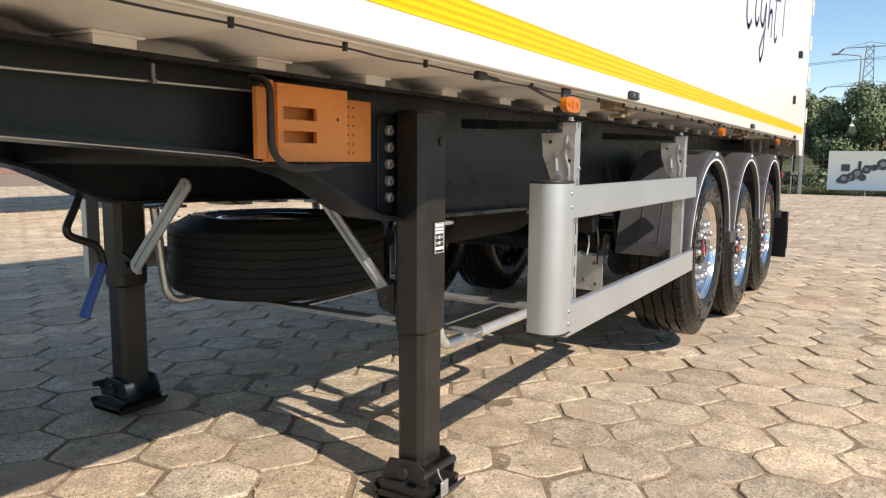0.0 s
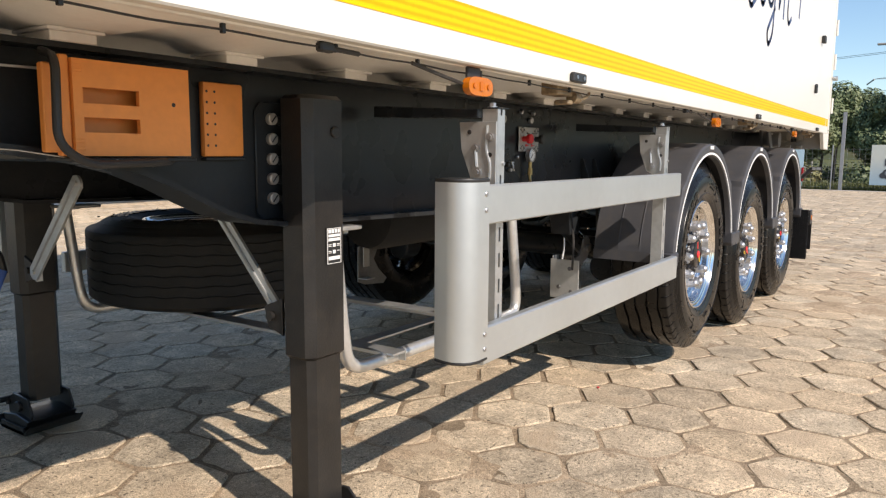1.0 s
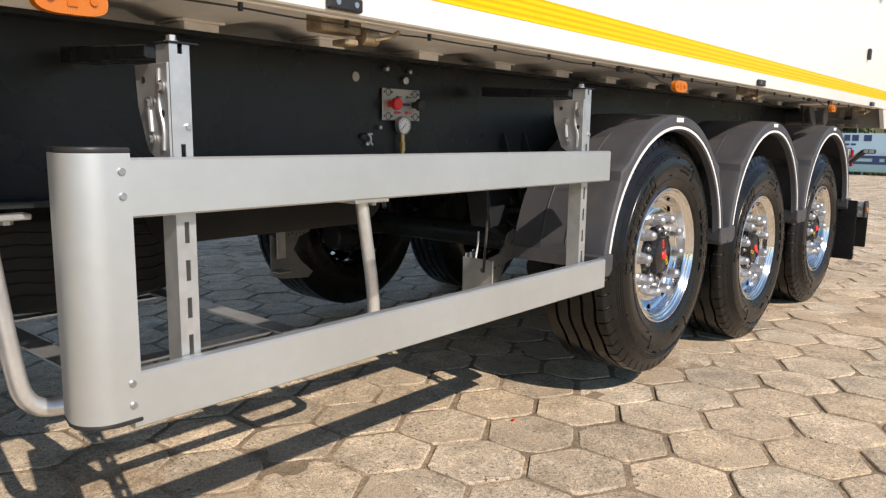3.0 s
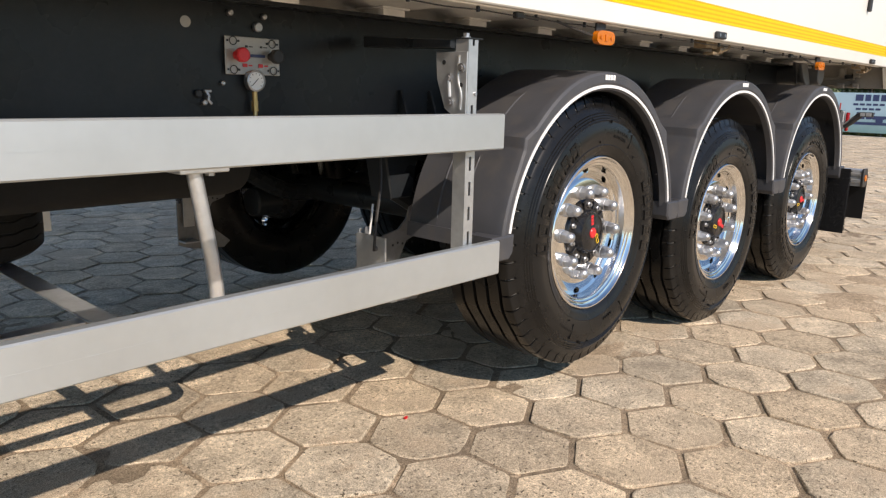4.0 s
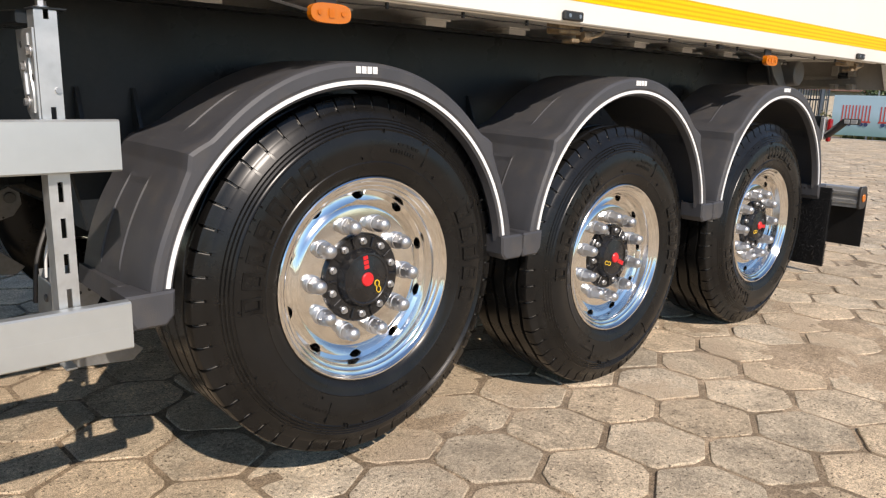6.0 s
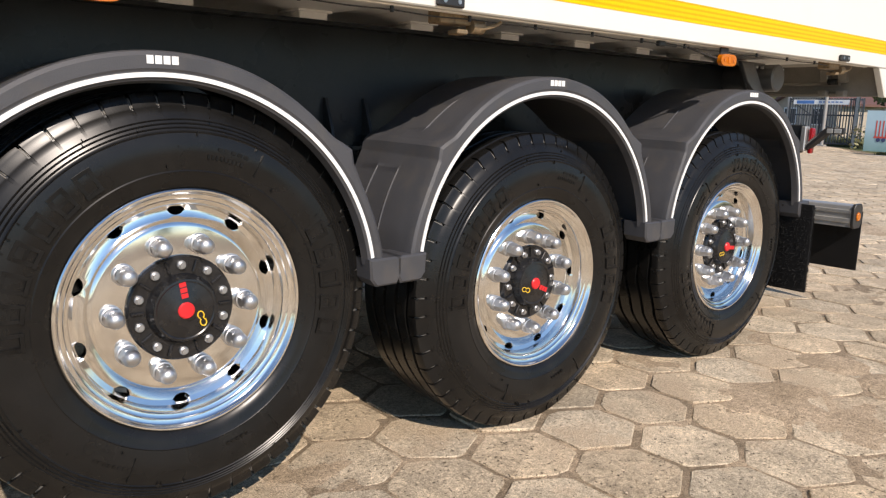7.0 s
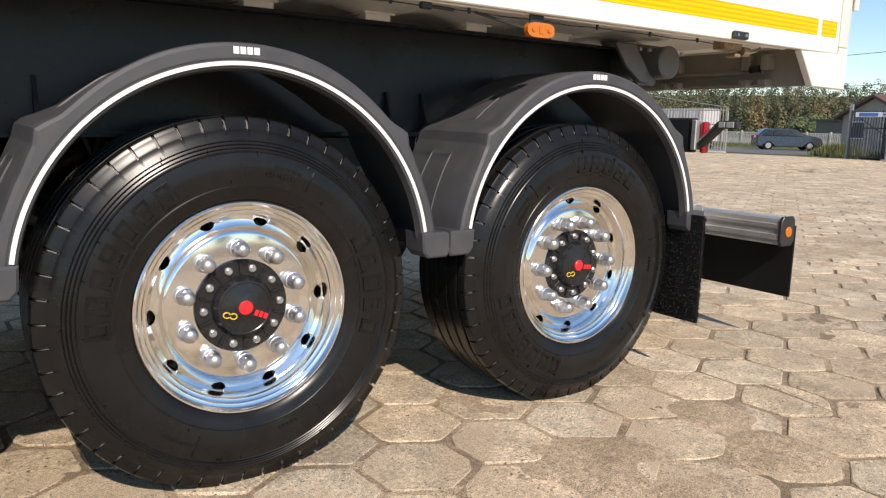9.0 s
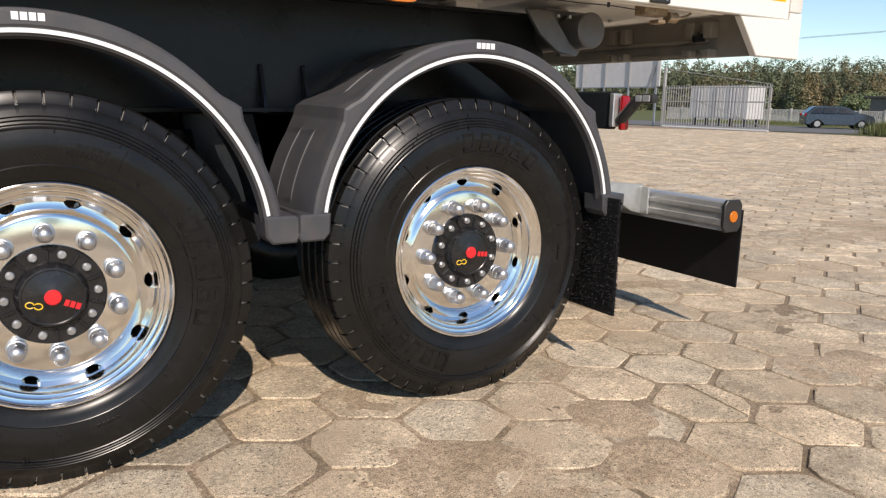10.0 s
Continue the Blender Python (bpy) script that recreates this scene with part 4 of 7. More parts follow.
        bm.transform(Matrix.Translation((0.0, 0, -0.055 if y > 1 else -0.03)))
        hp = part("hook_plate", bm, DULL_ZINC, trailer, "dull galvanised steel hook plate")
        part("bolt", disc(bmesh.new(), (-1.80, y - 0.001, 0.685), "y", 0.024, -0.014, 14, 0.003), ALU_DARK, hp)
        for i in range(5):
            part("bolt_hole", disc(bmesh.new(), (-1.93 + 0.025 * i, y, 0.60 + 0.006 * (i % 2)), "y", 0.005, -0.0008, 8), SMOOTH_PLASTIC, hp)
        part("angle_bracket", B(fx, -1.97, y - 0.07, y - 0.002, 0.405, 0.412, bevel=0.001), GALV, hp)
        if y < 1:
            part("angle_bracket", B(-2.0055, -1.93, 0.600, 0.6025, 0.44, 0.66, bevel=0.001), GALV, hp)
            for yy, zz in ((0.50, 0.60), (0.56, 0.50), (0.49, 0.48)):
                part("bolt", disc(bmesh.new(), (-2.0145, yy, zz), "x", 0.011, -0.006, 10, 0.002), ALU_DARK, hp)
            part("air_hose", sweep(bmesh.new(), rounded([(-2.00, 0.55, 0.645), (-2.00, 0.54, 0.71), (-1.985, 0.55, 0.755)], 0.02), 0.004, 6), PALE, hp)
            part("angle_bracket", B(-2.014, -2.006, 0.45, 0.61, 0.44, 0.645, bevel=0.002), GALV, hp)
        if y > 1:
            part("slotted_hanger", B(-2.03, -1.975, y - 0.03, y - 0.022, 0.48, 0.95, bevel=0.001), GALV, hp)
        bm = sweep(bmesh.new(), rounded([(-2.05, y - 0.03, 0.60), (-2.04, y - 0.03, 0.72), (-1.99, y, 0.82), (-1.95, y + 0.05, 0.96)], 0.06), 0.006, 6)
        part("air_hose", bm, CABLE, hp)


    y = 1.745
    hg = part("slotted_hanger", B(-2.737, -2.683, y - 0.004, y + 0.004, 0.565, 0.97, bevel=0.001), GALV, trailer, "slotted galvanised hanger strip")
    part("hanger_flange", B(-2.743, -2.7375, y - 0.004, y + 0.036, 0.565, 0.97, bevel=0.001), GALV, hg)
    for z in (0.665, 0.69, 0.735, 0.80):
        part("bolt_hole", disc(bmesh.new(), (-2.708, y - 0.0041, z), "y", 0.007, -0.0006, 10), SMOOTH_PLASTIC, hg)


# ---- side guard
def side_guard():
    prof = [(-0.036, 0.0), (-0.036, 0.1), (-0.031, 0.104), (-0.008, 0.104), (-0.004, 0.1), (-0.004, 0.0), (-0.008, -0.004), (-0.031, -0.004)]
    rails = []
    for z in (0.999, 0.603):
        bm = plate(bmesh.new(), [(a, z + b) for a, b in prof], "x", -3.762, -1.972)
        box(bm, -3.755, -1.975, -0.0364, -0.0361, z + 0.047, z + 0.048)
        rails.append(part("guard_rail", bm, ALU, trailer, "long aluminium side guard rail"))
    # rounded front cover
    th, cr_ = 0.005, 0.062

    def arc(r):
        return [(-3.792 - r * math.sin(t), 0.022 - r * math.cos(t)) for t in (radians(10 * k) for k in range(11))]
    pts = [(-3.748, -0.040)] + arc(cr_) + [(-3.844, 0.075)]
    inner = [(-3.748, -0.040 + th)] + arc(cr_ - th) + [(-3.839, 0.075)]
    cv = part("end_cover", plate(bmesh.new(), pts + inner[::-1], "z", 0.622, 1.112), ALU, trailer, "rounded brushed aluminium end cover", smooth=50)
    part("cover_cap", plate(bmesh.new(), [(x, y) for x, y in pts] + [(-3.748, 0.075)], "z", 1.1125, 1.122, 0.002), SMOOTH_PLASTIC, cv, "black plastic cap")
    part("cover_cap", plate(bmesh.new(), [(x, y) for x, y in pts] + [(-3.748, 0.075)], "z", 0.613, 0.6215, 0.002), SMOOTH_PLASTIC, cv)
    for z in (1.080, 1.036, 0.690, 0.648):
        part("screw", disc(bmesh.new(), (-3.765, -0.0402, z), "y", 0.007, -0.004, 12, 0.0015), NUT, cv)
    # posts, brackets and outrigger arms
    for x in (-3.643, -2.108):
        bm = bmesh.new()
        w, d, t = 0.042, 0.050, 0.004
        z0, z1 = 0.595, 1.315
        box(bm, x, x + t, 0.0, d, z0, z1)
        # front face strip left and right of its slots
        box(bm, x + t, x + 0.017, 0.0, t, z0, z1)
        box(bm, x + 0.027, x + w, 0.0, t, z0, z1)
        z = z0
        while z < z1 - 0.02:
            top = min(z + 0.034, z1)
            box(bm, x + 0.017, x + 0.027, 0.0, t, z, top)
            z += 0.076 if z < 1.08 else 0.034
        box(bm, x + w - t, x + w, t, d, z0, z1)
        po = part("guard_post", bm, GALV, trailer, "slotted galvanised channel post", smooth=0)
        for z in (1.16, 1.09, 0.64, 1.04):
            part("bolt", disc(bmesh.new(), (x + 0.033, -0.0005, z), "y", 0.006, -0.005, 6), NUT, po)
        bm = plate(bmesh.new(), [(0.0, 1.28), (0.125, 1.28), (0.118, 1.20), (0.085, 1.115), (0.06, 1.10), (0.0, 1.10)], "x", x - 0.006, x - 0.001, 0.001)
        part("stamped_bracket", bm, GALV, po, "stamped trapezoid bracket plate")
        bm = bmesh.new()
        sweep(bm, rounded([(x - 0.006, 0.03, 1.27), (x - 0.006, 0.035, 1.20), (x - 0.006, 0.018, 1.16), (x - 0.006, 0.022, 1.115)], 0.03), 0.0045, 6)
        sweep(bm, [(x - 0.006, 0.07, 1.205), (x - 0.006, 0.065, 1.15)], 0.006, 8)
        part("pressed_rib", bm, GALV, po)
        for y, z in ((0.068, 1.205), (0.062, 1.135), (0.02, 1.235)):
            part("washer", disc(bmesh.new(), (x - 0.007, y, z), "x", 0.013, -0.003, 14), NUT, po)
            part("bolt", disc(bmesh.new(), (x - 0.0101, y, z), "x", 0.008, -0.006, 6), NUT, po)
        for y, z in ((0.02, 1.185), (0.09, 1.25)):
            part("bolt_hole", disc(bmesh.new(), (x - 0.0062, y, z), "x", 0.007, -0.001, 10), SMOOTH_PLASTIC, po)
        arm = part("outrigger_arm", plate(bmesh.new(), [(0.052, 1.290), (0.052, 1.315), (0.44, 1.335), (0.44, 1.300)], "x", x - 0.020, x + 0.062, 0.003), BLACK, trailer, "black steel outrigger arm")
        part("arm_cap", B(x - 0.004, x + 0.060, -0.004, 0.052, 1.3155, 1.3195, bevel=0.001), BLACK, arm)
        for xx, yy in ((x + 0.022, 0.03),):
            part("washer", disc(bmesh.new(), (xx, yy, 1.3195), "z", 0.014, 0.004, 14), NUT, arm)
            part("bolt", disc(bmesh.new(), (xx, yy, 1.3236), "z", 0.010, 0.010, 6), NUT, arm)


# ---- landing gear
def landing_leg(y_out, s):
    """One landing leg; y_out is its outer face and s the inward direction."""
    def Y(a):
        return y_out + s * a
    gz = ground_z(-3.98, y_out)

    def oct_tube(x0, x1, a0, a1, c):
        return [(x0 + c, Y(a0)), (x1 - c, Y(a0)), (x1, Y(a0 + c)), (x1, Y(a1 - c)), (x1 - c, Y(a1)), (x0 + c, Y(a1)), (x0, Y(a1 - c)), (x0, Y(a0 + c))]
    top = part("landing_leg", plate(bmesh.new(), oct_tube(-4.036, -3.876, 0.0, 0.125, 0.024), "z", 0.60, 1.345, 0.012), LEG_BLACK, trailer, "black telescopic landing leg with folding foot")
    part("inner_tube", plate(bmesh.new(), oct_tube(-4.026, -3.888, 0.009, 0.116, 0.020), "z", 0.13 + gz, 0.61), LEG_BLACK, top)
    # screw boss near the top
    bm = disc(bmesh.new(), (-3.93, Y(0.0005), 1.245), "y", 0.016, -0.008 * s, 16, 0.003)
    part("screw_boss", bm, LEG_BLACK, top)
    # foot yoke
    for x in (-4.050, -3.880):
        bm = plate(bmesh.new(), [(Y(-0.025), 0.045 + gz), (Y(0.140), 0.045 + gz), (Y(0.158), 0.085 + gz), (Y(0.125), 0.150 + gz), (Y(0.01), 0.158 + gz), (Y(-0.035), 0.115 + gz)], "x", x, x + 0.010, 0.002)
        disc(bm, (x if x < -4 else x + 0.01, Y(0.065), 0.11 + gz), "x", 0.023, -0.014 if x < -4 else 0.014, 14, 0.003)
        disc(bm, (x if x < -4 else x + 0.01, Y(-0.02), 0.115 + gz), "x", 0.014, -0.012 if x < -4 else 0.012, 6, 0.002)
        part("foot_cheek", bm, LEG_BLACK, top)
    bm = sweep(bmesh.new(), [(-4.085, Y(-0.03), 0.125 + gz), (-3.885, Y(-0.03), 0.125 + gz)], 0.013, 12)
    part("cross_bolt", bm, LEG_BLACK, top)
    bm = plate(bmesh.new(), [(Y(-0.048), 0.066 + gz), (Y(-0.032), 0.035 + gz), (Y(0.145), 0.035 + gz), (Y(0.165), 0.066 + gz), (Y(0.06), 0.082 + gz)], "x", -4.068, -3.864, 0.004)
    part("rocker", bm, LEG_BLACK, top)
    # sole plate with turned-up ends
    bm = plate(bmesh.new(), [(Y(-0.068), 0.045 + gz), (Y(-0.040), 0.010 + gz), (Y(0.155), 0.010 + gz), (Y(0.188), 0.045 + gz), (Y(0.190), 0.053 + gz), (Y(0.155), 0.022 + gz), (Y(-0.040), 0.022 + gz), (Y(-0.064), 0.055 + gz)], "x", -4.082, -3.852, 0.002)
    for sx in (-4.082, -3.860):
        box(bm, sx, sx + 0.008, min(Y(-0.035), Y(0.15)), max(Y(-0.035), Y(0.15)), 0.012 + gz, 0.042 + gz)
    part("foot_sole", bm, LEG_BLACK, top, "dished black steel foot sole")
    bm = sweep(bmesh.new(), rounded([(-4.01, Y(-0.046), 0.135 + gz), (-4.01, Y(-0.052), 0.115 + gz), (-4.00, Y(-0.06), 0.09 + gz)], 0.01), 0.003, 6)
    box(bm, -4.020, -3.975, min(Y(-0.070), Y(-0.062)), max(Y(-0.070), Y(-0.062)), 0.040 + gz, 0.095 + gz, bevel=0.003)
    part("safety_tag", bm, GALV, top, "loose silver safety tag")
    return top


def landing_gear():
    near = landing_leg(0.36, 1)
    far = landing_leg(2.085, -1)
    # sticker with plain bars
    fit_on = Matrix.Translation((-3.940, 0, 0.926)) @ Matrix.Diagonal((1.2, 1, 0.9, 1)) @ Matrix.Translation((3.9485, 0, -0.9265))
    bm = B(-3.975, -3.922, 0.3575, 0.3592, 0.868, 0.985)
    bm.transform(fit_on)
    st = part("sticker", bm, SMOOTH_PLASTIC, near, "black and white maker's sticker")
    bm = bmesh.new()
    x0, x1 = -3.972, -3.925
    y0, y1 = 0.3565, 0.3574
    for a, b, c, d in ((x0, x1, 0.981, 0.9825), (x0, x1, 0.870, 0.8715), (x0, x0 + 0.0015, 0.8715, 0.981), (x1 - 0.0015, x1, 0.8715, 0.981),
                       (x0 + 0.004, x0 + 0.013, 0.967, 0.979), (x0 + 0.015, x0 + 0.023, 0.967, 0.979), (x0 + 0.026, x0 + 0.033, 0.967, 0.979), (x0 + 0.036, x0 + 0.043, 0.967, 0.979),
                       (x0 + 0.004, x1 - 0.004, 0.955, 0.963), (x0 + 0.004, x1 - 0.004, 0.942, 0.951), (x0 + 0.019, x0 + 0.028, 0.923, 0.934), (x0 + 0.019, x0 + 0.028, 0.902, 0.913),
                       (x0 + 0.004, x0 + 0.014, 0.930, 0.932), (x0 + 0.004, x0 + 0.014, 0.925, 0.927), (x0 + 0.033, x0 + 0.043, 0.930, 0.932), (x0 + 0.033, x0 + 0.043, 0.925, 0.927),
                       (x0 + 0.004, x0 + 0.014, 0.909, 0.911), (x0 + 0.004, x0 + 0.014, 0.904, 0.906), (x0 + 0.033, x0 + 0.043, 0.909, 0.911), (x0 + 0.004, x1 - 0.004, 0.882, 0.893)):
        box(bm, a, b, y0, y1, c, d)
    bm.transform(fit_on)
    part("sticker_print", bm, PALE, near, smooth=0)
    # flat braces from each leg up to the chassis
    def brace(a, b, w=0.028):
        a, b = Vector(a), Vector(b)
        d = (b - a).normalized()
        n = d.cross(Vector((1, 0, 0))).normalized() * w
        t = Vector((0.005, 0, 0))
        bm = bmesh.new()
        q = [a + n, b + n, b - n, a - n]
        lo = [bm.verts.new(v - t) for v in q]
        hi = [bm.verts.new(v + t) for v in q]
        bm.faces.new(lo), bm.faces.new(hi[::-1])
        for i in range(4):
            bm.faces.new((lo[i], lo[(i + 1) % 4], hi[(i + 1) % 4], hi[i]))
        box(bm, a.x + 0.006, a.x + 0.03, a.y - 0.004, a.y + 0.004, a.z - w, a.z + w)
        for p in (a + d * 0.012, b - d * 0.012):
            disc(bm, (p.x - 0.0049, p.y, p.z), "x", w, 0.0098, 16)
            disc(bm, (p.x - 0.0049, p.y, p.z), "x", 0.010, -0.008, 6)
        sweep(bm, [a + n * 0.15 - t, b + n * 0.15 - t], 0.005, 6)
        return bm
    part("leg_brace", brace((-4.0, 0.515, 0.715), (-4.0, 0.80, 1.03), 0.020), GALV, near, "flat galvanised brace")
    part("leg_brace", brace((-4.05, 1.83, 0.712), (-4.05, 1.48, 1.08), 0.031), GALV, far, "flat galvanised brace")
    for lg, y, s in ((near, 0.486, 1), (far, 1.959, -1)):
        bm = plate(bmesh.new(), [(y, 0.66), (y + 0.06 * s, 0.68), (y + 0.075 * s, 0.74), (y, 0.77)], "x", -4.024, -4.012, 0.002)
        disc(bm, (-4.026, y + 0.04 * s, 0.715), "x", 0.014, -0.012, 10)
        part("brace_lug", bm, LEG_BLACK, lg)
    # shaft between the legs
    part("cross_shaft", sweep(bmesh.new(), [(-3.98, 0.50, 1.24), (-3.98, 1.91, 1.24)], 0.022, 12), BLACK, trailer)
    # crank with its blue grip, hung beside the far leg
    bm = sweep(bmesh.new(), rounded([(-4.15, 2.01, 1.085), (-4.20, 1.99, 0.985), (-4.27, 1.98, 0.865), (-4.11, 1.98, 0.80), (-4.095, 1.98, 0.705)], 0.05), 0.017, 10)
    ck = part("crank_handle", bm, LEG_BLACK, far, "black cranked steel bar")
    part("crank_grip", sweep(bmesh.new(), [(-4.10, 1.98, 0.72), (-4.20, 1.98, 0.50)], 0.022, 12), BLUE_GRIP, far, "blue rubber grip")
    # guard post on the far side
    part("guard_post", B(-3.925, -3.855, 2.36, 2.40, 0.60, 1.38, bevel=0.003), ALU, trailer)
    for z in (0.999, 0.603):
        part("guard_rail", B(-3.62, -1.97, 2.41, 2.44, z, z + 0.1, bevel=0.004), ALU, trailer)
    part("guard_post", B(-2.13, -2.06, 2.36, 2.40, 0.60, 1.38, bevel=0.003), GALV, trailer)


# ---- spare wheel carrier
def carrier():
    for y, s in ((0.45, 1), (1.96, -1)):
        pts = rounded([(-3.845, y, 0.968), (-3.81, y, 0.66), (-3.785, y, 0.505), (-3.62, y, 0.500), (-2.80, y, 0.495), (-2.68, y, 0.50), (-2.69, y, 0.64), (-2.74, y, 0.935)], 0.075)
        tb = part("carrier_tube", sweep(bmesh.new(), pts, 0.022, 12), GALV_TUBE, trailer, "bent galvanised tube of the spare wheel carrier")
        for x, z in ((-3.845, 0.968), (-2.74, 0.942)):
            bm = B(x - 0.06, x + 0.09, min(y - 0.04 * s, y + s * 0.12), max(y - 0.04 * s, y + s * 0.12), z - 0.013, z, bevel=0.003)
            disc(bm, (x + 0.05, y + 0.0 * s, z - 0.013), "z", 0.014, -0.012, 6)
            part("clamp_plate", bm, GALV, tb)
    for x in (-3.58, -2.97):
        bm = B(x - 0.035, x + 0.035, 0.40, 2.24, 0.518, 0.526, bevel=0.001)
        box(bm, x + 0.030, x + 0.035, 0.40, 2.24, 0.490, 0.518)
        part("carrier_strip", bm, GALV, trailer, "flat galvanised carrier strip")
    for y in (0.62, 1.35, 2.1):
        part("carrier_strip", B(-3.545, -3.005, y - 0.025, y + 0.025, 0.510, 0.5175, bevel=0.001), GALV, trailer)
    # the spare lies flat in the carrier
    sp = wheel("spare_wheel", None, pose(0, 0, 0), with_hub=False, plain=True)
    sp.matrix_basis = pose(-3.28, 1.73, 0.527 + 0.376, -90, 0, 0)
    tagged(sp, "spare truck wheel lying flat in a galvanised carrier under the chassis", "spare wheel")
    # black air tank between the beams
    bm = lathe(bmesh.new(), [(0.0, 0), (0.09, 0.005), (0.13, 0.03), (0.14, 0.07), (0.14, 0.83), (0.13, 0.87), (0.09, 0.895), (0.0, 0.90)], 28)
    bmesh.ops.remove_doubles(bm, verts=bm.verts, dist=1e-5)
    bm.transform(Matrix.Translation((-2.35, 0.85, 0.935)) @ Matrix.Rotation(radians(90), 4, "Z"))
    part("air_tank", bm, TANK_BLACK, trailer, "black compressed air tank")
    for x in (-3.05, -2.55):
        part("tank_strap", B(x, x + 0.04, 0.70, 1.0, 1.06, 1.17), BLACK, trailer)


# ---- lamps, cable, catches
def small_fittings():
    for x in (-3.842, -1.463, 0.962, -6.24, -8.65):
        bm = bmesh.new()
        n = 64
        pts = []
        for k in range(n):
            t = 2 * math.pi * k / n
            c, s_ = math.cos(t), math.sin(t)
            pts.append((x + 0.058 * (abs(c) ** 0.55) * (1 if c > 0 else -1), 1.358 + 0.0235 * (abs(s_) ** 0.72) * (1 if s_ > 0 else -1)))
        plate(bm, pts, "y", -0.066, -0.046, 0.005)
        lp = part("marker_lamp", bm, AMBER, trailer, "oval amber side marker lamp")
        bm = bmesh.new()
        for dx in (-0.034, 0.034):
            disc(bm, (x + dx, -0.0665, 1.358), "y", 0.0065, -0.003, 10)
        box(bm, x - 0.008, x + 0.008, -0.0685, -0.066, 1.347, 1.369)
        part("lamp_core", bm, mat_once("amber_core", (0.50, 0.125, 0.0)), lp)
        bm = B(x - 0.030, x + 0.030, -0.0455, -0.0345, 1.350, 1.4075, bevel=0.003)
        part("lamp_bracket", bm, SMOOTH_PLASTIC, lp)
        bm = sweep(bmesh.new(), rounded([(x - 0.055, -0.045, 1.362), (x - 0.14, -0.03, 1.378), (x - 0.24, -0.024, 1.395)], 0.06), 0.0045, 6)
        part("lamp_lead", bm, CABLE, lp)
    # small black lamps on the wall edge
    for x in (-3.275, -0.541, 2.018, -6.0, -8.7):
        bm = B(x - 0.048, x + 0.048, -0.088, -0.0715, 1.413, 1.443, bevel=0.004)
        up = part("edge_lamp", bm, SMOOTH_PLASTIC, trailer, "small black edge lamp with two screws")
        for dx in (-0.026, 0.026):
            part("screw", disc(bmesh.new(), (x + dx, -0.0882, 1.428), "y", 0.0065, -0.002, 10), NUT, up)
    # cable along the lower edge, sagging between its clips
    pts = []
    x = -10.5
    i = 0
    clips = []
    while x < 2.1:
        pts.append((x, -0.024, 1.396))
        clips.append(x)
        pts.append((x + 0.14, -0.024, 1.3935 - 0.0015 * ((i * 7) % 3)))
        x += 0.28
        i += 1
    cb = part("edge_cable", sweep(bmesh.new(), rounded(pts, 0.05, 2), 0.0021, 6), CABLE, trailer, "thin black cable clipped under the body edge")
    for x in clips:
        bm = B(x - 0.004, x + 0.004, -0.028, -0.019, 1.389, 1.4058, bevel=0.001)
        part("cable_clip", bm, SMOOTH_PLASTIC, cb)
    for x in (-4.36, -1.9, 0.55):
        bm = B(x - 0.03, x + 0.01, -0.034, -0.014, 1.386, 1.4055, bevel=0.004)
        sweep(bm, [(x - 0.01, -0.024, 1.396), (x + 0.09, -0.024, 1.394)], 0.0055, 8)
        part("cable_joint", bm, SMOOTH_PLASTIC, cb)
    # rusty catches under the edge
    for x in (-3.18, -0.42, 2.12):
        bm = B(x - 0.10, x + 0.02, -0.0105, 0.05, 1.380, 1.474, bevel=0.004)
        disc(bm, (x + 0.02, -0.005, 1.378), "x", 0.020, 0.05, 12, 0.004)
        box(bm, x - 0.04, x + 0.0, -0.02, 0.03, 1.352, 1.366, bevel=0.003)
        sweep(bm, rounded([(x + 0.05, -0.02, 1.372), (x + 0.10, -0.03, 1.385), (x + 0.13, -0.02, 1.398)], 0.03), 0.006, 6)
        part("wall_catch", bm, RUSTY, trailer, "rusty brass catch under the body edge")


ONCE = {}


def mat_once(name, col):
    if name not in ONCE:
        ONCE[name] = mat(name, col, 0.4)
    return ONCE[name]


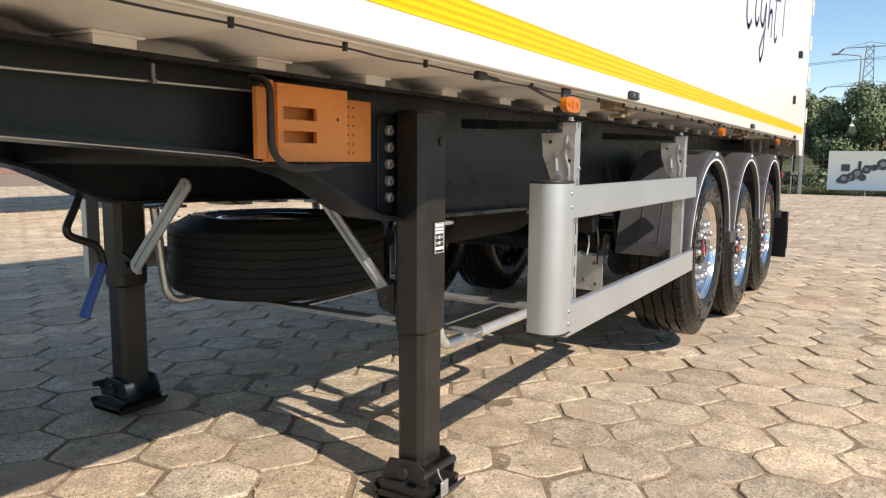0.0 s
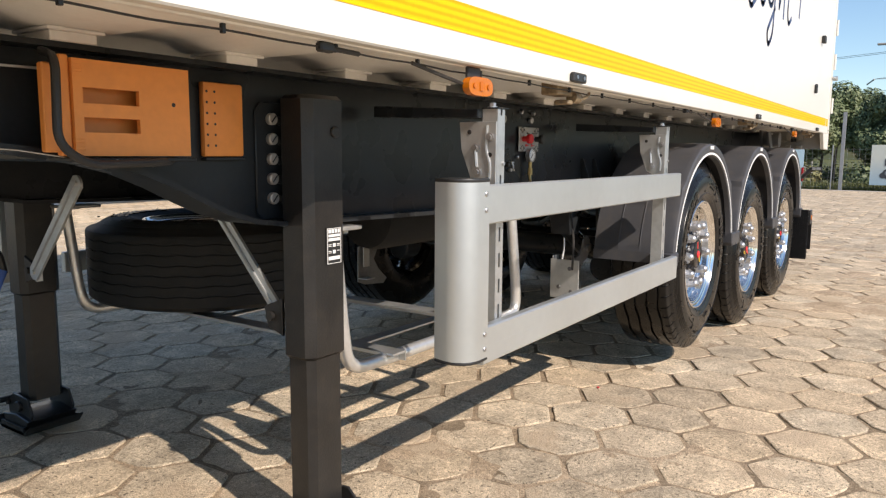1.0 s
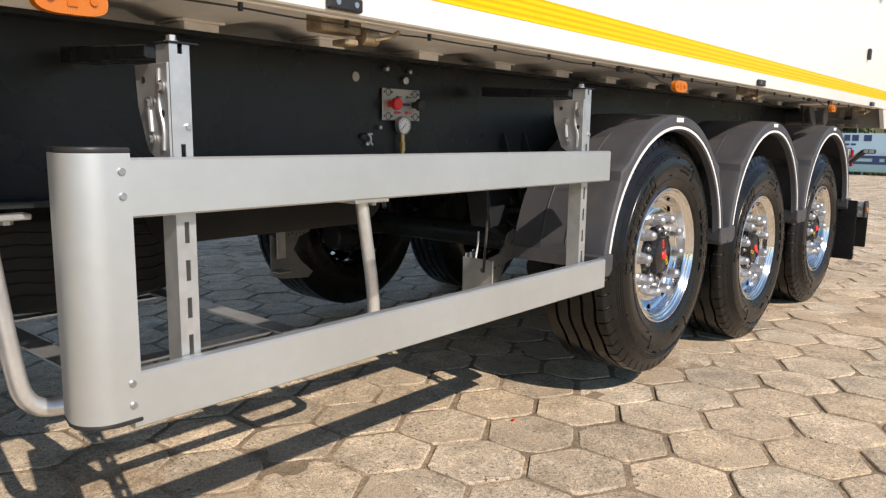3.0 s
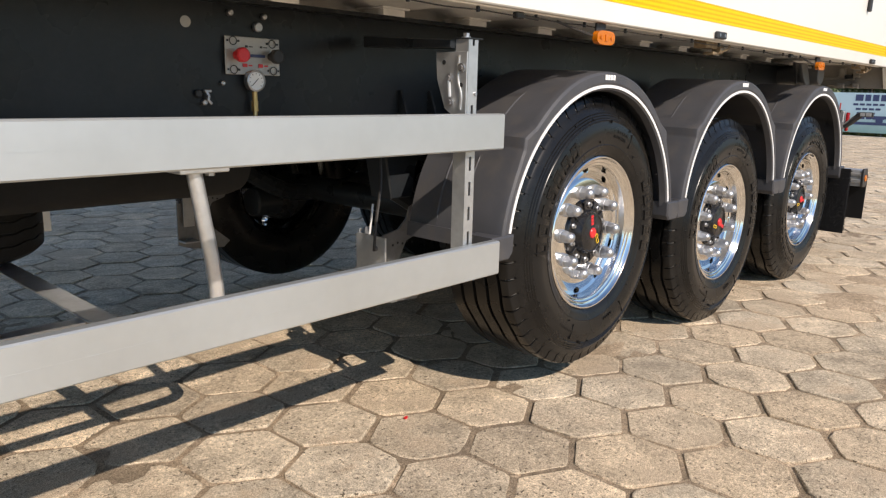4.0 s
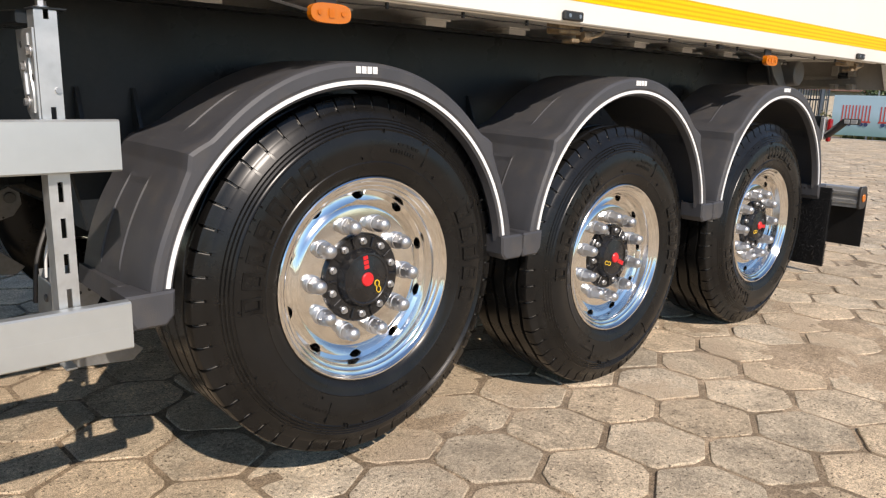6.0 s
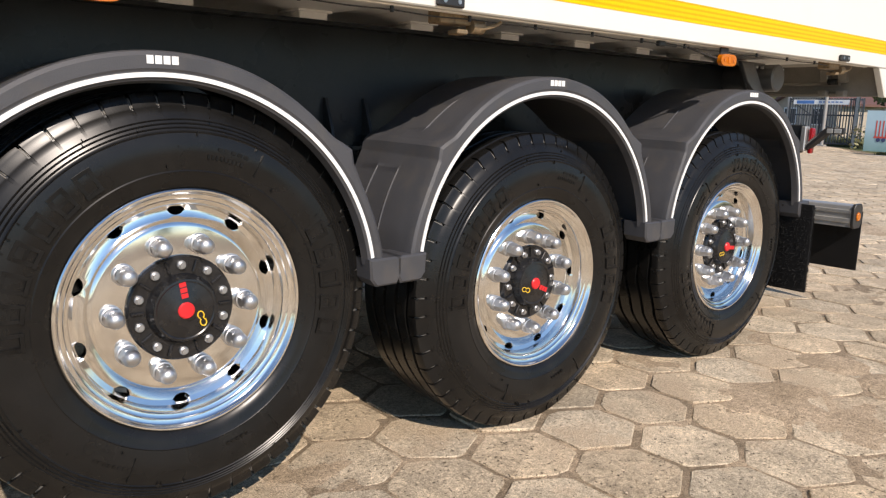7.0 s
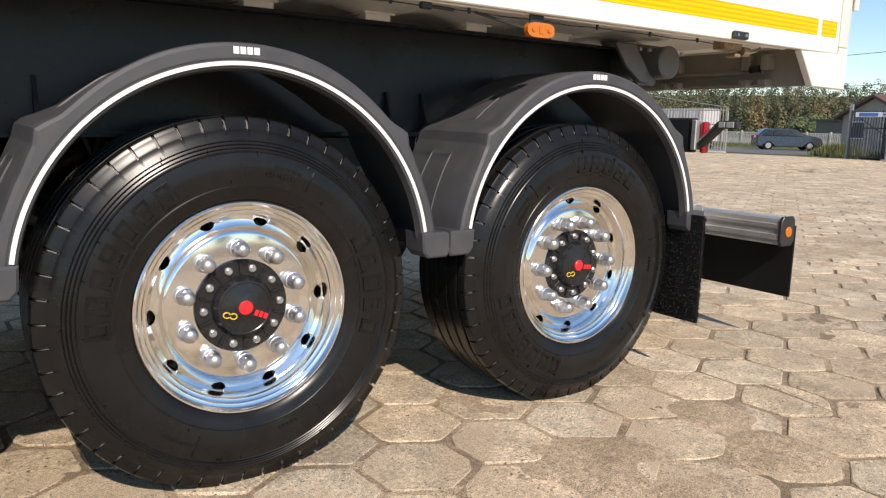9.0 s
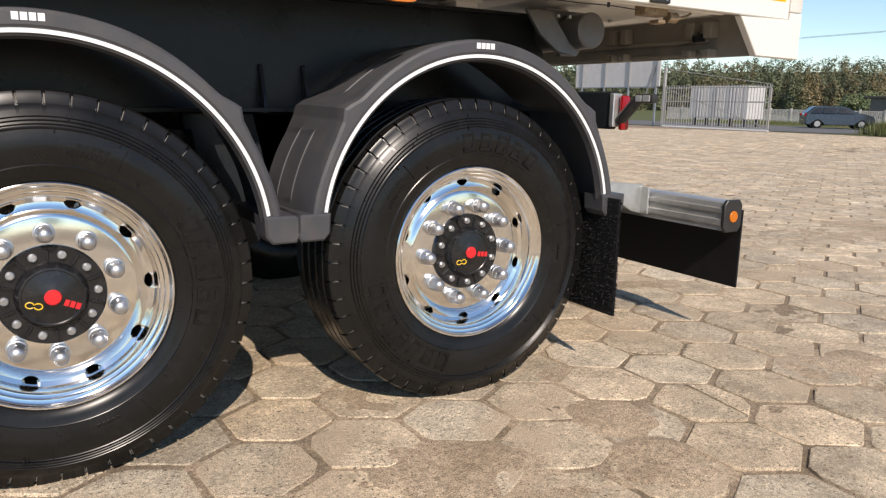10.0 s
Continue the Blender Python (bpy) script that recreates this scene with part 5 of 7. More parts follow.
def chock_holder():
    """Black bent-tube bracket; the orange chocks sit in it as things of their own."""
    pts = rounded([(-4.69, 0.44, 1.385), (-4.70, 0.37, 1.37), (-4.71, 0.36, 1.20), (-4.65, 0.36, 1.160), (-4.46, 0.37, 1.165), (-4.40, 0.44, 1.170)], 0.05)
    hd = part("chock_holder", sweep(bmesh.new(), pts, 0.009, 10), SMOOTH_PLASTIC, trailer, "black tube bracket holding the orange chocks")
    part("holder_shelf", B(-4.66, -4.38, 0.375, 0.503, 1.166, 1.1745, bevel=0.002), BLACK, hd)
    part("holder_shelf", B(-4.27, -4.145, 0.482, 0.5035, 1.166, 1.1745, bevel=0.002), BLACK, hd)
    for x in (-4.58, -4.50):
        part("bolt", disc(bmesh.new(), (x, 0.3745, 1.163), "y", 0.008, -0.006, 8), NUT, hd)
    # front chock: hollow block with two slots
    ck = empty("wheel_chock", pose(-4.47, 0.42, 1.17), label="orange plastic wheel chock with two slots, strapped to the chassis", category="wheel chock", group="wheel chocks in the holder")
    X = lambda v: v + 4.47
    Yy = lambda v: v - 0.42
    Z = lambda v: v - 1.17
    bm = bmesh.new()
    y0, y1 = 0.385, 0.397
    xs = (-4.660, -4.640, -4.515, -4.388)
    zs = (1.178, 1.226, 1.256, 1.284, 1.316, 1.372)
    for i in range(3):
        for j in range(5):
            if i == 1 and j in (1, 3):
                continue
            box(bm, X(xs[i]), X(xs[i + 1]), Yy(y0), Yy(y1), Z(zs[j]), Z(zs[j + 1]))
    bmesh.ops.remove_doubles(bm, verts=bm.verts, dist=1e-5)
    part("front_shell", bm, ORANGE, ck, smooth=0)
    for x0, x1, z0, z1 in ((-4.660, -4.388, 1.362, 1.372), (-4.660, -4.388, 1.178, 1.188), (-4.398, -4.388, 1.1885, 1.3615), (-4.660, -4.650, 1.1885, 1.3615)):
        part("shell_wall", B(X(x0), X(x1), Yy(0.3975), Yy(0.445), Z(z0), Z(z1), bevel=0.002), ORANGE, ck)
    for z in (1.19, 1.205, 1.345, 1.36):
        part("grip_rib", B(X(-4.662), X(-4.641), Yy(0.382), Yy(0.3849), Z(z), Z(z + 0.007), bevel=0.001), ORANGE, ck)
    part("back_web", B(X(-4.645), X(-4.40), Yy(0.43), Yy(0.436), Z(1.19), Z(1.36)), ORANGE, ck)
    part("vent_hole", disc(bmesh.new(), (X(-4.43), Yy(0.3849), Z(1.292)), "y", 0.005, -0.0006, 10), SMOOTH_PLASTIC, ck)
    c2 = empty("wheel_chock", pose(-4.42, 0.47, 1.17), label="flat orange plastic wheel chock with a dotted face", category="wheel chock", group="wheel chocks in the holder")
    part("shell", B(-4.273 + 4.42, -4.147 + 4.42, 0.483 - 0.47, 0.503 - 0.47, 0.006, 0.193, bevel=0.006, seg=2), ORANGE, c2)
    for i in range(6):
        for j in range(2):
            bm = disc(bmesh.new(), (-4.263 + 0.024 * j + 4.42, 0.4828 - 0.47, 0.034 + 0.027 * i), "y", 0.0036, -0.0005, 6)
            part("face_dot", bm, SMOOTH_PLASTIC, c2, smooth=0)
    bm = B(X(-4.712), X(-4.661), Yy(0.400), Yy(0.42), Z(1.185), Z(1.36), bevel=0.003)
    box(bm, X(-4.682), X(-4.661), Yy(0.393), Yy(0.418), Z(1.178), Z(1.378), bevel=0.003)
    part("side_ear", bm, ORANGE, ck)


# ---- tail
def tail():
    # tube crossmember with bracket
    bm = lathe(bmesh.new(), [(0.0, 0.0), (0.062, 0.0), (0.070, 0.006), (0.070, 0.40), (0.0, 0.40)], 28)
    bmesh.ops.remove_doubles(bm, verts=bm.verts, dist=1e-5)
    bm.transform(Matrix.Translation((1.97, 0.22, 1.335)))
    tb = part("tail_tube", bm, ALU_DARK, trailer, "grey steel tube crossmember")
    bm = plate(bmesh.new(), [(1.68, 1.40), (1.80, 1.405), (1.90, 1.28), (1.95, 1.255), (1.93, 1.235), (1.84, 1.25), (1.75, 1.31)], "y", 0.27, 0.29, 0.003)
    part("tube_bracket", bm, ALU_DARK, tb)
    bm = plate(bmesh.new(), [(1.83, 1.42), (2.09, 1.42), (2.08, 1.34), (2.02, 1.245), (1.93, 1.24)], "y", 0.36, 0.38, 0.003)
    part("tube_bracket", bm, ALU_DARK, tb)
    for x in (1.84, 1.90, 2.12):
        part("bolt", disc(bmesh.new(), (x, 0.28, 1.392), "z", 0.010, -0.012, 6), NUT, tb)
    # lamp carrier with tail lamp and arm marker, behind the last mudguard
    car = part("lamp_carrier", B(1.93, 1.965, 0.045, 2.37, 0.955, 1.098, bevel=0.006), BLACK, trailer, "black rear lamp carrier")
    for y, s in ((0.045, -1), (WIDE - 0.045, 1)):
        y0, y1 = sorted((y, y + 0.028 * -s))
        part("lamp_plate", B(1.925, 1.972, y0 - 0.017, y1 - 0.021, 0.965, 1.09, bevel=0.003), GALV, car, "galvanised lamp plate")
        a, b = sorted((y + 0.023 * s, y + 0.044 * s))
        part("tail_lamp", B(1.945, 1.985, a, b, 0.953, 1.083, bevel=0.008, seg=2), RED_LENS, car, "red tail lamp")
        bm = sweep(bmesh.new(), rounded([(1.955, y + 0.02 * s, 0.985), (1.955, y + 0.06 * s, 1.02), (1.955, y + 0.115 * s, 1.07)], 0.03), 0.021, 10)
        part("rubber_arm", bm, SMOOTH_PLASTIC, car)
        a, b = sorted((y + 0.105 * s, y + 0.195 * s))
        al = part("arm_lamp", B(1.94, 1.97, a, b, 1.055, 1.088, bevel=0.007, seg=2), SMOOTH_PLASTIC, car, "small marker lamp in a black housing")
        part("lens", B(1.934, 1.9395, a + 0.010, b - 0.045, 1.060, 1.083, bevel=0.002), CLEAR_LENS, al)
        part("lens", B(1.934, 1.9395, a + 0.050, b - 0.010, 1.060, 1.083, bevel=0.002), CLEAR_LENS, al)
    # mud flaps with bristly face
    for y0, y1 in ((-0.075, 0.34), (WIDE - 0.34, WIDE + 0.075)):
        bm = B(1.885, 1.897, y0, y1, 0.245, 0.70, bevel=0.002)
        fl = part("mud_flap", bm, FLAP, trailer, "bristly black spray-suppressing mud flap")
        rng = random.Random(3)
        bm = bmesh.new()
        for _ in range(2600):
            y, z = rng.uniform(y0 + 0.004, y1 - 0.004), rng.uniform(0.25, 0.69)
            side = -1 if rng.random() < 0.7 else 1
            x = 1.885 if side < 0 else 1.897
            if rng.random() < 0.12 and y0 < 0:
                p = Vector((rng.uniform(1.885, 1.897), y0, z))
                d = Vector((rng.uniform(-0.3, 0.3), -1, rng.uniform(-0.5, 0.4)))
            else:
                p = Vector((x, y, z))
                d = Vector((side, rng.uniform(-0.6, 0.6), rng.uniform(-0.9, 0.5)))
            d = d.normalized() * rng.uniform(0.006, 0.012)
            u = d.orthogonal().normalized() * 0.0016
            bm.faces.new((bm.verts.new(p - u), bm.verts.new(p + u), bm.verts.new(p + d)))
        part("bristles", bm, FLAP, fl, kind="stuff", smooth=0)
    # underrun bar with ribs, end cap lamp, rubber skirt and arms
    prof = [(2.60, 0.512), (2.60, 0.535), (2.594, 0.540), (2.594, 0.560), (2.60, 0.565), (2.60, 0.590), (2.594, 0.595), (2.594, 0.610), (2.60, 0.615), (2.605, 0.634), (2.615, 0.640), (2.69, 0.640), (2.70, 0.63), (2.70, 0.512)]
    bar = part("underrun_bar", plate(bmesh.new(), prof, "y", 0.018, WIDE - 0.018), mat("underrun_aluminium", (0.50, 0.50, 0.49), 0.42, 0.65, var=0.10, scale=8, dirt=(0.20, 0.19, 0.17), dirt_amount=0.3), trailer, "grey ribbed aluminium underrun bar")
    for y0, y1 in ((0.0, 0.018), (WIDE - 0.018, WIDE)):
        bm = plate(bmesh.new(), [(2.592, 0.53), (2.61, 0.505), (2.69, 0.505), (2.708, 0.53), (2.708, 0.625), (2.69, 0.648), (2.61, 0.648), (2.592, 0.625)], "y", y0, y1, 0.003)
        part("bar_cap", bm, SMOOTH_PLASTIC, bar)
    for y, h in ((-0.0005, -0.006), (WIDE + 0.0005, 0.006)):
        part("cap_lamp", disc(bmesh.new(), (2.65, y, 0.574), "y", 0.026, h, 20, 0.003), AMBER, bar, "round amber lamp")
    part("rubber_skirt", B(2.712, 2.722, 0.0, WIDE, 0.245, 0.60, bevel=0.002), FLAP, bar, "black rubber skirt")
    for y in (0.50, WIDE - 0.56):
        bm = B(1.7, 2.604, y, y + 0.06, 0.60, 0.66, bevel=0.006)
        box(bm, 1.70, 1.78, y, y + 0.06, 0.66, 1.03, bevel=0.006)
        part("bar_arm", bm, BLACK, bar)
        bm = plate(bmesh.new(), [(2.26, 0.70), (2.598, 0.668), (2.598, 0.525), (2.53, 0.54), (2.30, 0.665)], "y", y - 0.014, y - 0.002, 0.002)
        box(bm, 2.582, 2.5925, y - 0.062, y + 0.01, 0.53, 0.66, bevel=0.002)
        part("bar_bracket", bm, GALV, bar, "galvanised bracket")


body_shell()
chassis()
running_gear()
side_guard()
landing_gear()
carrier()
small_fittings()
chock_holder()
tail()


# ---------------------------------------------------------------- yard
def yard_ground():
    def lines(lo, a, b, hi, step):
        out, d = [], step
        v = a
        while v > lo:
            out.append(v)
            v -= d
            d *= 1.35
        out = [lo] + out[::-1]
        v = a
        while v < b:
            v += step
            out.append(v)
        d = step
        while v < hi:
            d *= 1.35
            v += d
            out.append(min(v, hi))
        return np.array(sorted(set(round(float(q), 5) for q in out)))
    xs, ys = lines(-600, -5.2, 3.6, 900, 0.04), lines(-600, -1.6, 3.0, 900, 0.04)
    verts, faces = [], []
    for y in ys:
        for x in xs:
            z = ground_z(x, y) - 0.0070
            if -8 < x < 8 and -4 < y < 8:
                z += 0.0050 * noise.noise((x * 1.7, y * 1.7, 0)) + 0.0045 * noise.noise((x * 7, y * 7, 4)) + 0.003 * noise.noise((x * 21, y * 21, 9))
            verts.append((x, y, z))
    n = len(xs)
    for j in range(len(ys) - 1):
        for i in range(n - 1):
            a = j * n + i
            faces.append((a, a + 1, a + n + 1, a + n))
    me = bpy.data.meshes.new("ground")
    me.from_pydata(verts, [], faces)
    me.materials.append(GROUND)
    for p in me.polygons:
        p.use_smooth = True
    return tagged(new("ground", me), "sandy ground with dry grass past the yard", "ground", kind="structure")


B1, B2, ORIGIN = Vector((0.3392, -0.0018)), Vector((-0.1803, 0.2987)), Vector((0.1364, -0.1158))
ROUND = (B1, B1 + B2, B2, -B1, -B1 - B2, -B2)
CELL = [(ROUND[k] + ROUND[(k + 1) % 6]) / 3 for k in range(6)]


def hex_points(rng, grow):
    """Outline of one six-sided paver with blunted, slightly worn corners, about its middle."""
    out = []
    for k in range(6):
        blunt = rng.uniform(0.035, 0.10) if rng.random() < 0.8 else rng.uniform(0.12, 0.22)
        for q in (CELL[k - 1], CELL[(k + 1) % 6]):
            p = CELL[k].lerp(q, blunt) * grow
            out.append(p + Vector((rng.uniform(-0.0042, 0.0042), rng.uniform(-0.0042, 0.0042))))
    return out


def paver_mesh(i):
    rng = random.Random(100 + i)
    bm = bmesh.new()
    o = hex_points(rng, rng.uniform(0.924, 0.944))
    n = len(o)
    low = [bm.verts.new((p.x, p.y, -0.05)) for p in o]
    mid = [bm.verts.new((p.x, p.y, -0.0032 + rng.uniform(-0.0022, 0.0010))) for p in o]
    top = []
    for p in o:
        g = 0.982 + rng.uniform(-0.016, 0.006)
        top.append(bm.verts.new((p.x * g, p.y * g, rng.uniform(-0.0014, 0.0))))
    c = bm.verts.new((rng.uniform(-0.03, 0.03), rng.uniform(-0.03, 0.03), rng.uniform(-0.0010, 0.0004)))
    for a, b in ((low, mid), (mid, top)):
        for k in range(n):
            bm.faces.new((a[k], a[(k + 1) % n], b[(k + 1) % n], b[k]))
    for k in range(n):
        bm.faces.new((top[k], top[(k + 1) % n], c))
    me = bpy.data.meshes.new("paver")
    bmesh.ops.recalc_face_normals(bm, faces=bm.faces)
    bm.to_mesh(me)
    bm.free()
    me.materials.append(PAVER)
    return me


def pavement():
    rng = random.Random(11)
    near, far = [], []
    for i in range(-110, 120):
        for j in range(-45, 120):
            p = ORIGIN + B1 * i + B2 * j
            if not (-11 < p.x < 25.2 + 5.0 * smoothstep(8, 12, p.y) and -7 < p.y < 27):
                continue
            (near if -4.4 < p.x < 3.3 and -1.25 < p.y < 2.2 else far).append(p)
    # joined field past the near pieces
    verts, faces = [], []
    for p in far:
        z = ground_z(p.x, p.y) + rng.uniform(-0.004, 0.003)
        tx, ty = rng.uniform(-0.012, 0.012), rng.uniform(-0.012, 0.012)
        base = len(verts)
        fine = -8 < p.x < 9 and -4 < p.y < 8
        rings = ((0.936, -0.03), (0.936, -0.0035), (0.920, 0.0)) if fine else ((0.935, -0.02), (0.915, 0.0))
        for g, dz in rings:
            for c in CELL:
                x, y = g * c.x, g * c.y
                verts.append((p.x + x, p.y + y, z + dz + tx * x + ty * y))
        m = len(rings)
        for r in range(m - 1):
            for k in range(6):
                a = base + 6 * r
                faces.append((a + k, a + (k + 1) % 6, a + 6 + (k + 1) % 6, a + 6 + k))
        faces.append(tuple(base + 6 * (m - 1) + k for k in range(6)))
    me = bpy.data.meshes.new("pavement")
    me.from_pydata(verts, [], faces)
    me.materials.append(PAVER)
    pv = tagged(new("pavement", me), "worn hexagonal concrete pavers with sand-filled joints", "pavement", kind="structure")
    # shallow drifts of sand lying over joints and paver edges
    verts, faces = [], []
    nx, ny, step = 480, 220, 0.025
    pads = ((0.97, -0.41, 0.24), (1.62, -0.36, 0.17), (1.53, -0.69, 0.21), (2.76, -0.36, 0.24), (2.96, -0.42, 0.18))
    for i in range(nx + 1):
        for j in range(ny + 1):
            x, y = -4.6 + step * i, -1.9 + step * j
            h = 0.50 * noise.noise((x * 0.9, y * 0.9, 5)) + 0.32 * noise.noise((x * 2.6, y * 2.6, 6)) + 0.22 * noise.noise((x * 8, y * 8, 7)) + 0.10 * noise.noise((x * 19, y * 19, 7))
            rim = min(1.0, 3 * min(i, nx - i, j, ny - j) / 40)
            pad = max(max(0.0, 1 - ((x - a) ** 2 + (y - b) ** 2) / c ** 2) for a, b, c in pads)
            dz = min(0.0022 + 0.0035 * min(1.0, 2.5 * pad), 0.026 * (h + 0.8 * pad + 0.9 * pad * noise.noise((x * 9, y * 9, 3)) - (0.30 if x > 0.8 else 0.42))) * rim - 0.02 * (1 - rim)
            verts.append((x, y, ground_z(x, y) + max(-0.02, dz) + 0.0010 * noise.noise((x * 30, y * 30, 8))))
    for i in range(nx):
        for j in range(ny):
            a = i * (ny + 1) + j
            if max(verts[q][2] - ground_z(*verts[q][:2]) for q in (a, a + 1, a + ny + 1, a + ny + 2)) > -0.008:
                faces.append((a, a + ny + 1, a + ny + 2, a + 1))
    used = sorted({q for face in faces for q in face})
    index = {q: k for k, q in enumerate(used)}
    me = bpy.data.meshes.new("sand_drift")
    me.from_pydata([verts[q] for q in used], [], [tuple(index[q] for q in face) for face in faces])
    me.materials.append(DRIFT)
    for p in me.polygons:
        p.use_smooth = True
    tagged(new("sand_drift", me), kind="stuff").parent = pv
    # loose pebbles and grit swept about
    verts, faces = [], []
    for _ in range(5200):
        x, y = rng.uniform(-4.4, 4.2), rng.uniform(-1.3, 1.6)
        if noise.noise((x * 1.3, y * 1.3, 12)) + rng.uniform(-0.35, 0.35) < 0.05:
            continue
        r = rng.uniform(0.0012, 0.0030) if rng.random() < 0.93 else rng.uniform(0.003, 0.0065)
        z = ground_z(x, y) + 0.2 * r
        base, a0 = len(verts), rng.uniform(0, 6.28)
        for k in range(4):
            q = r * rng.uniform(0.75, 1.2)
            verts.append((x + q * math.cos(a0 + 1.5708 * k), y + q * math.sin(a0 + 1.5708 * k), z))
        verts += [(x, y, z + r * rng.uniform(0.6, 0.95)), (x, y, z - r)]
        for k in range(4):
            faces += [(base + k, base + (k + 1) % 4, base + 4), (base + (k + 1) % 4, base + k, base + 5)]
    me = bpy.data.meshes.new("grit")
    me.from_pydata(verts, [], faces)
    me.materials.append(GRIT)
    tagged(new("grit", me), kind="stuff").parent = pv
    kinds = [paver_mesh(i) for i in range(20)]
    cracked = min(near, key=lambda p: (p - Vector((1.99, -0.43))).length)
    for p in near:
        if p is cracked:
            continue
        ob = new("paver", kinds[rng.randrange(20)])
        ob.parent = pv
        turn = 180 * rng.randrange(2) + rng.uniform(-0.8, 0.8)
        ob.matrix_basis = pose(p.x, p.y, ground_z(p.x, p.y) + rng.uniform(-0.0035, 0.0030), rng.uniform(-0.5, 0.5), rng.uniform(-0.5, 0.5), turn)
    # that one lies in three pieces, split along two cracks
    o = hex_points(random.Random(5), 0.93)
    long_crack, short_crack = (Vector((0.060, 0.03)), Vector((0.99, -0.12))), (Vector((0.010, 0.115)), Vector((0.38, 0.92)))
    for signs in ((-1, -1), (1, 0), (-1, 1)):
        bm = bmesh.new()
        plate(bm, [(q.x, q.y) for q in o], "z", -0.05, 0.0, 0.004)
        for (at, across), side in zip((long_crack, short_crack), signs):
            if side:
                at = at + 0.0075 * side * across
                bmesh.ops.bisect_plane(bm, geom=list(bm.verts) + list(bm.edges) + list(bm.faces), plane_co=(at.x, at.y, 0), plane_no=(across.x * side, across.y * side, 0), clear_inner=True)
                bmesh.ops.holes_fill(bm, edges=[e for e in bm.edges if e.is_boundary])
        piece = part("paver", bm, PAVER, pv, smooth=0)
        piece.matrix_basis = pose(cracked.x, cracked.y, ground_z(cracked.x, cracked.y) + 0.003 - 0.003 * (signs[1] > 0), 0.5 * signs[0], 0.7 * signs[0], 0)
    return pv


# ---------------------------------------------------------------- surroundings
def leaf_cloud(blobs, count, size, rng, ragged=0.7):
    """Small leaf quads scattered in uneven clumps."""
    v, f = [], []
    weights = [b[3] ** 2 for b in blobs]
    for _ in range(count):
        cx, cy, cz, r = rng.choices(blobs, weights)[0]
        d = Vector((rng.gauss(0, 1), rng.gauss(0, 1), rng.gauss(0, 1))).normalized()
        p = Vector((cx, cy, cz)) + d * r * (rng.random() ** 0.35) * Vector((1, 1, 0.85)).length / 1.68
        n = (d + Vector((rng.uniform(-ragged, ragged), rng.uniform(-ragged, ragged), rng.uniform(-0.2, 0.9)))).normalized()
        u = n.orthogonal().normalized()
        u = Matrix.Rotation(rng.uniform(0, 6.28), 3, n) @ u
        w = n.cross(u)
        s = size * rng.uniform(0.6, 1.3)
        b = len(v)
        v += [p - u * s, p + w * s * 0.6, p + u * s, p - w * s * 0.6]
        f.append((b, b + 1, b + 2, b + 3))
    return v, f


def tree_thing(name, h, seed, label, leaves=15000, leaf=0.074, pose_at=None):
    rng = random.Random(seed)
    t = empty(name, pose_at, label=label, category="tree", group="trees behind the fence")
    bm = bmesh.new()
    lean = Vector((rng.uniform(-0.05, 0.05), rng.uniform(-0.05, 0.05), 0))
    top = Vector((0, 0, h * 0.75)) + lean * h
    sweep(bm, [Vector((0, 0, -0.3)), Vector((0, 0, h * 0.2)), top * 0.6, top], 0.035 * h * 0.5, 8, 0.02)
    blobs = [(top.x, top.y, h * 0.82, h * 0.16)]
    for i in range(11):
        a = rng.uniform(0, 6.28)
        z = h * rng.uniform(0.18, 0.72)
        r = h * rng.uniform(0.14, 0.30) * (1.1 - 0.6 * z / h)
        e = Vector((math.cos(a) * r, math.sin(a) * r, z + h * 0.10))
        s = Vector((0, 0, z)) + lean * z
        sweep(bm, [s, s.lerp(e, 0.5) + Vector((0, 0, 0.04 * h)), e], 0.012 * h * 0.5, 5, 0.01)
        blobs.append((e.x, e.y, e.z, h * rng.uniform(0.09, 0.16)))
        blobs.append((e.x * 1.3, e.y * 1.3, e.z + rng.uniform(-0.05, 0.06) * h, h * rng.uniform(0.05, 0.10)))
    part("trunk", bm, BARK, t)
    v, f = leaf_cloud(blobs, leaves, leaf, rng)
    me = bpy.data.meshes.new("crown")
    me.from_pydata([tuple(q) for q in v], [], f)
    me.materials.append(LEAF)
    c = new("crown", me)
    c.parent = t
    return t


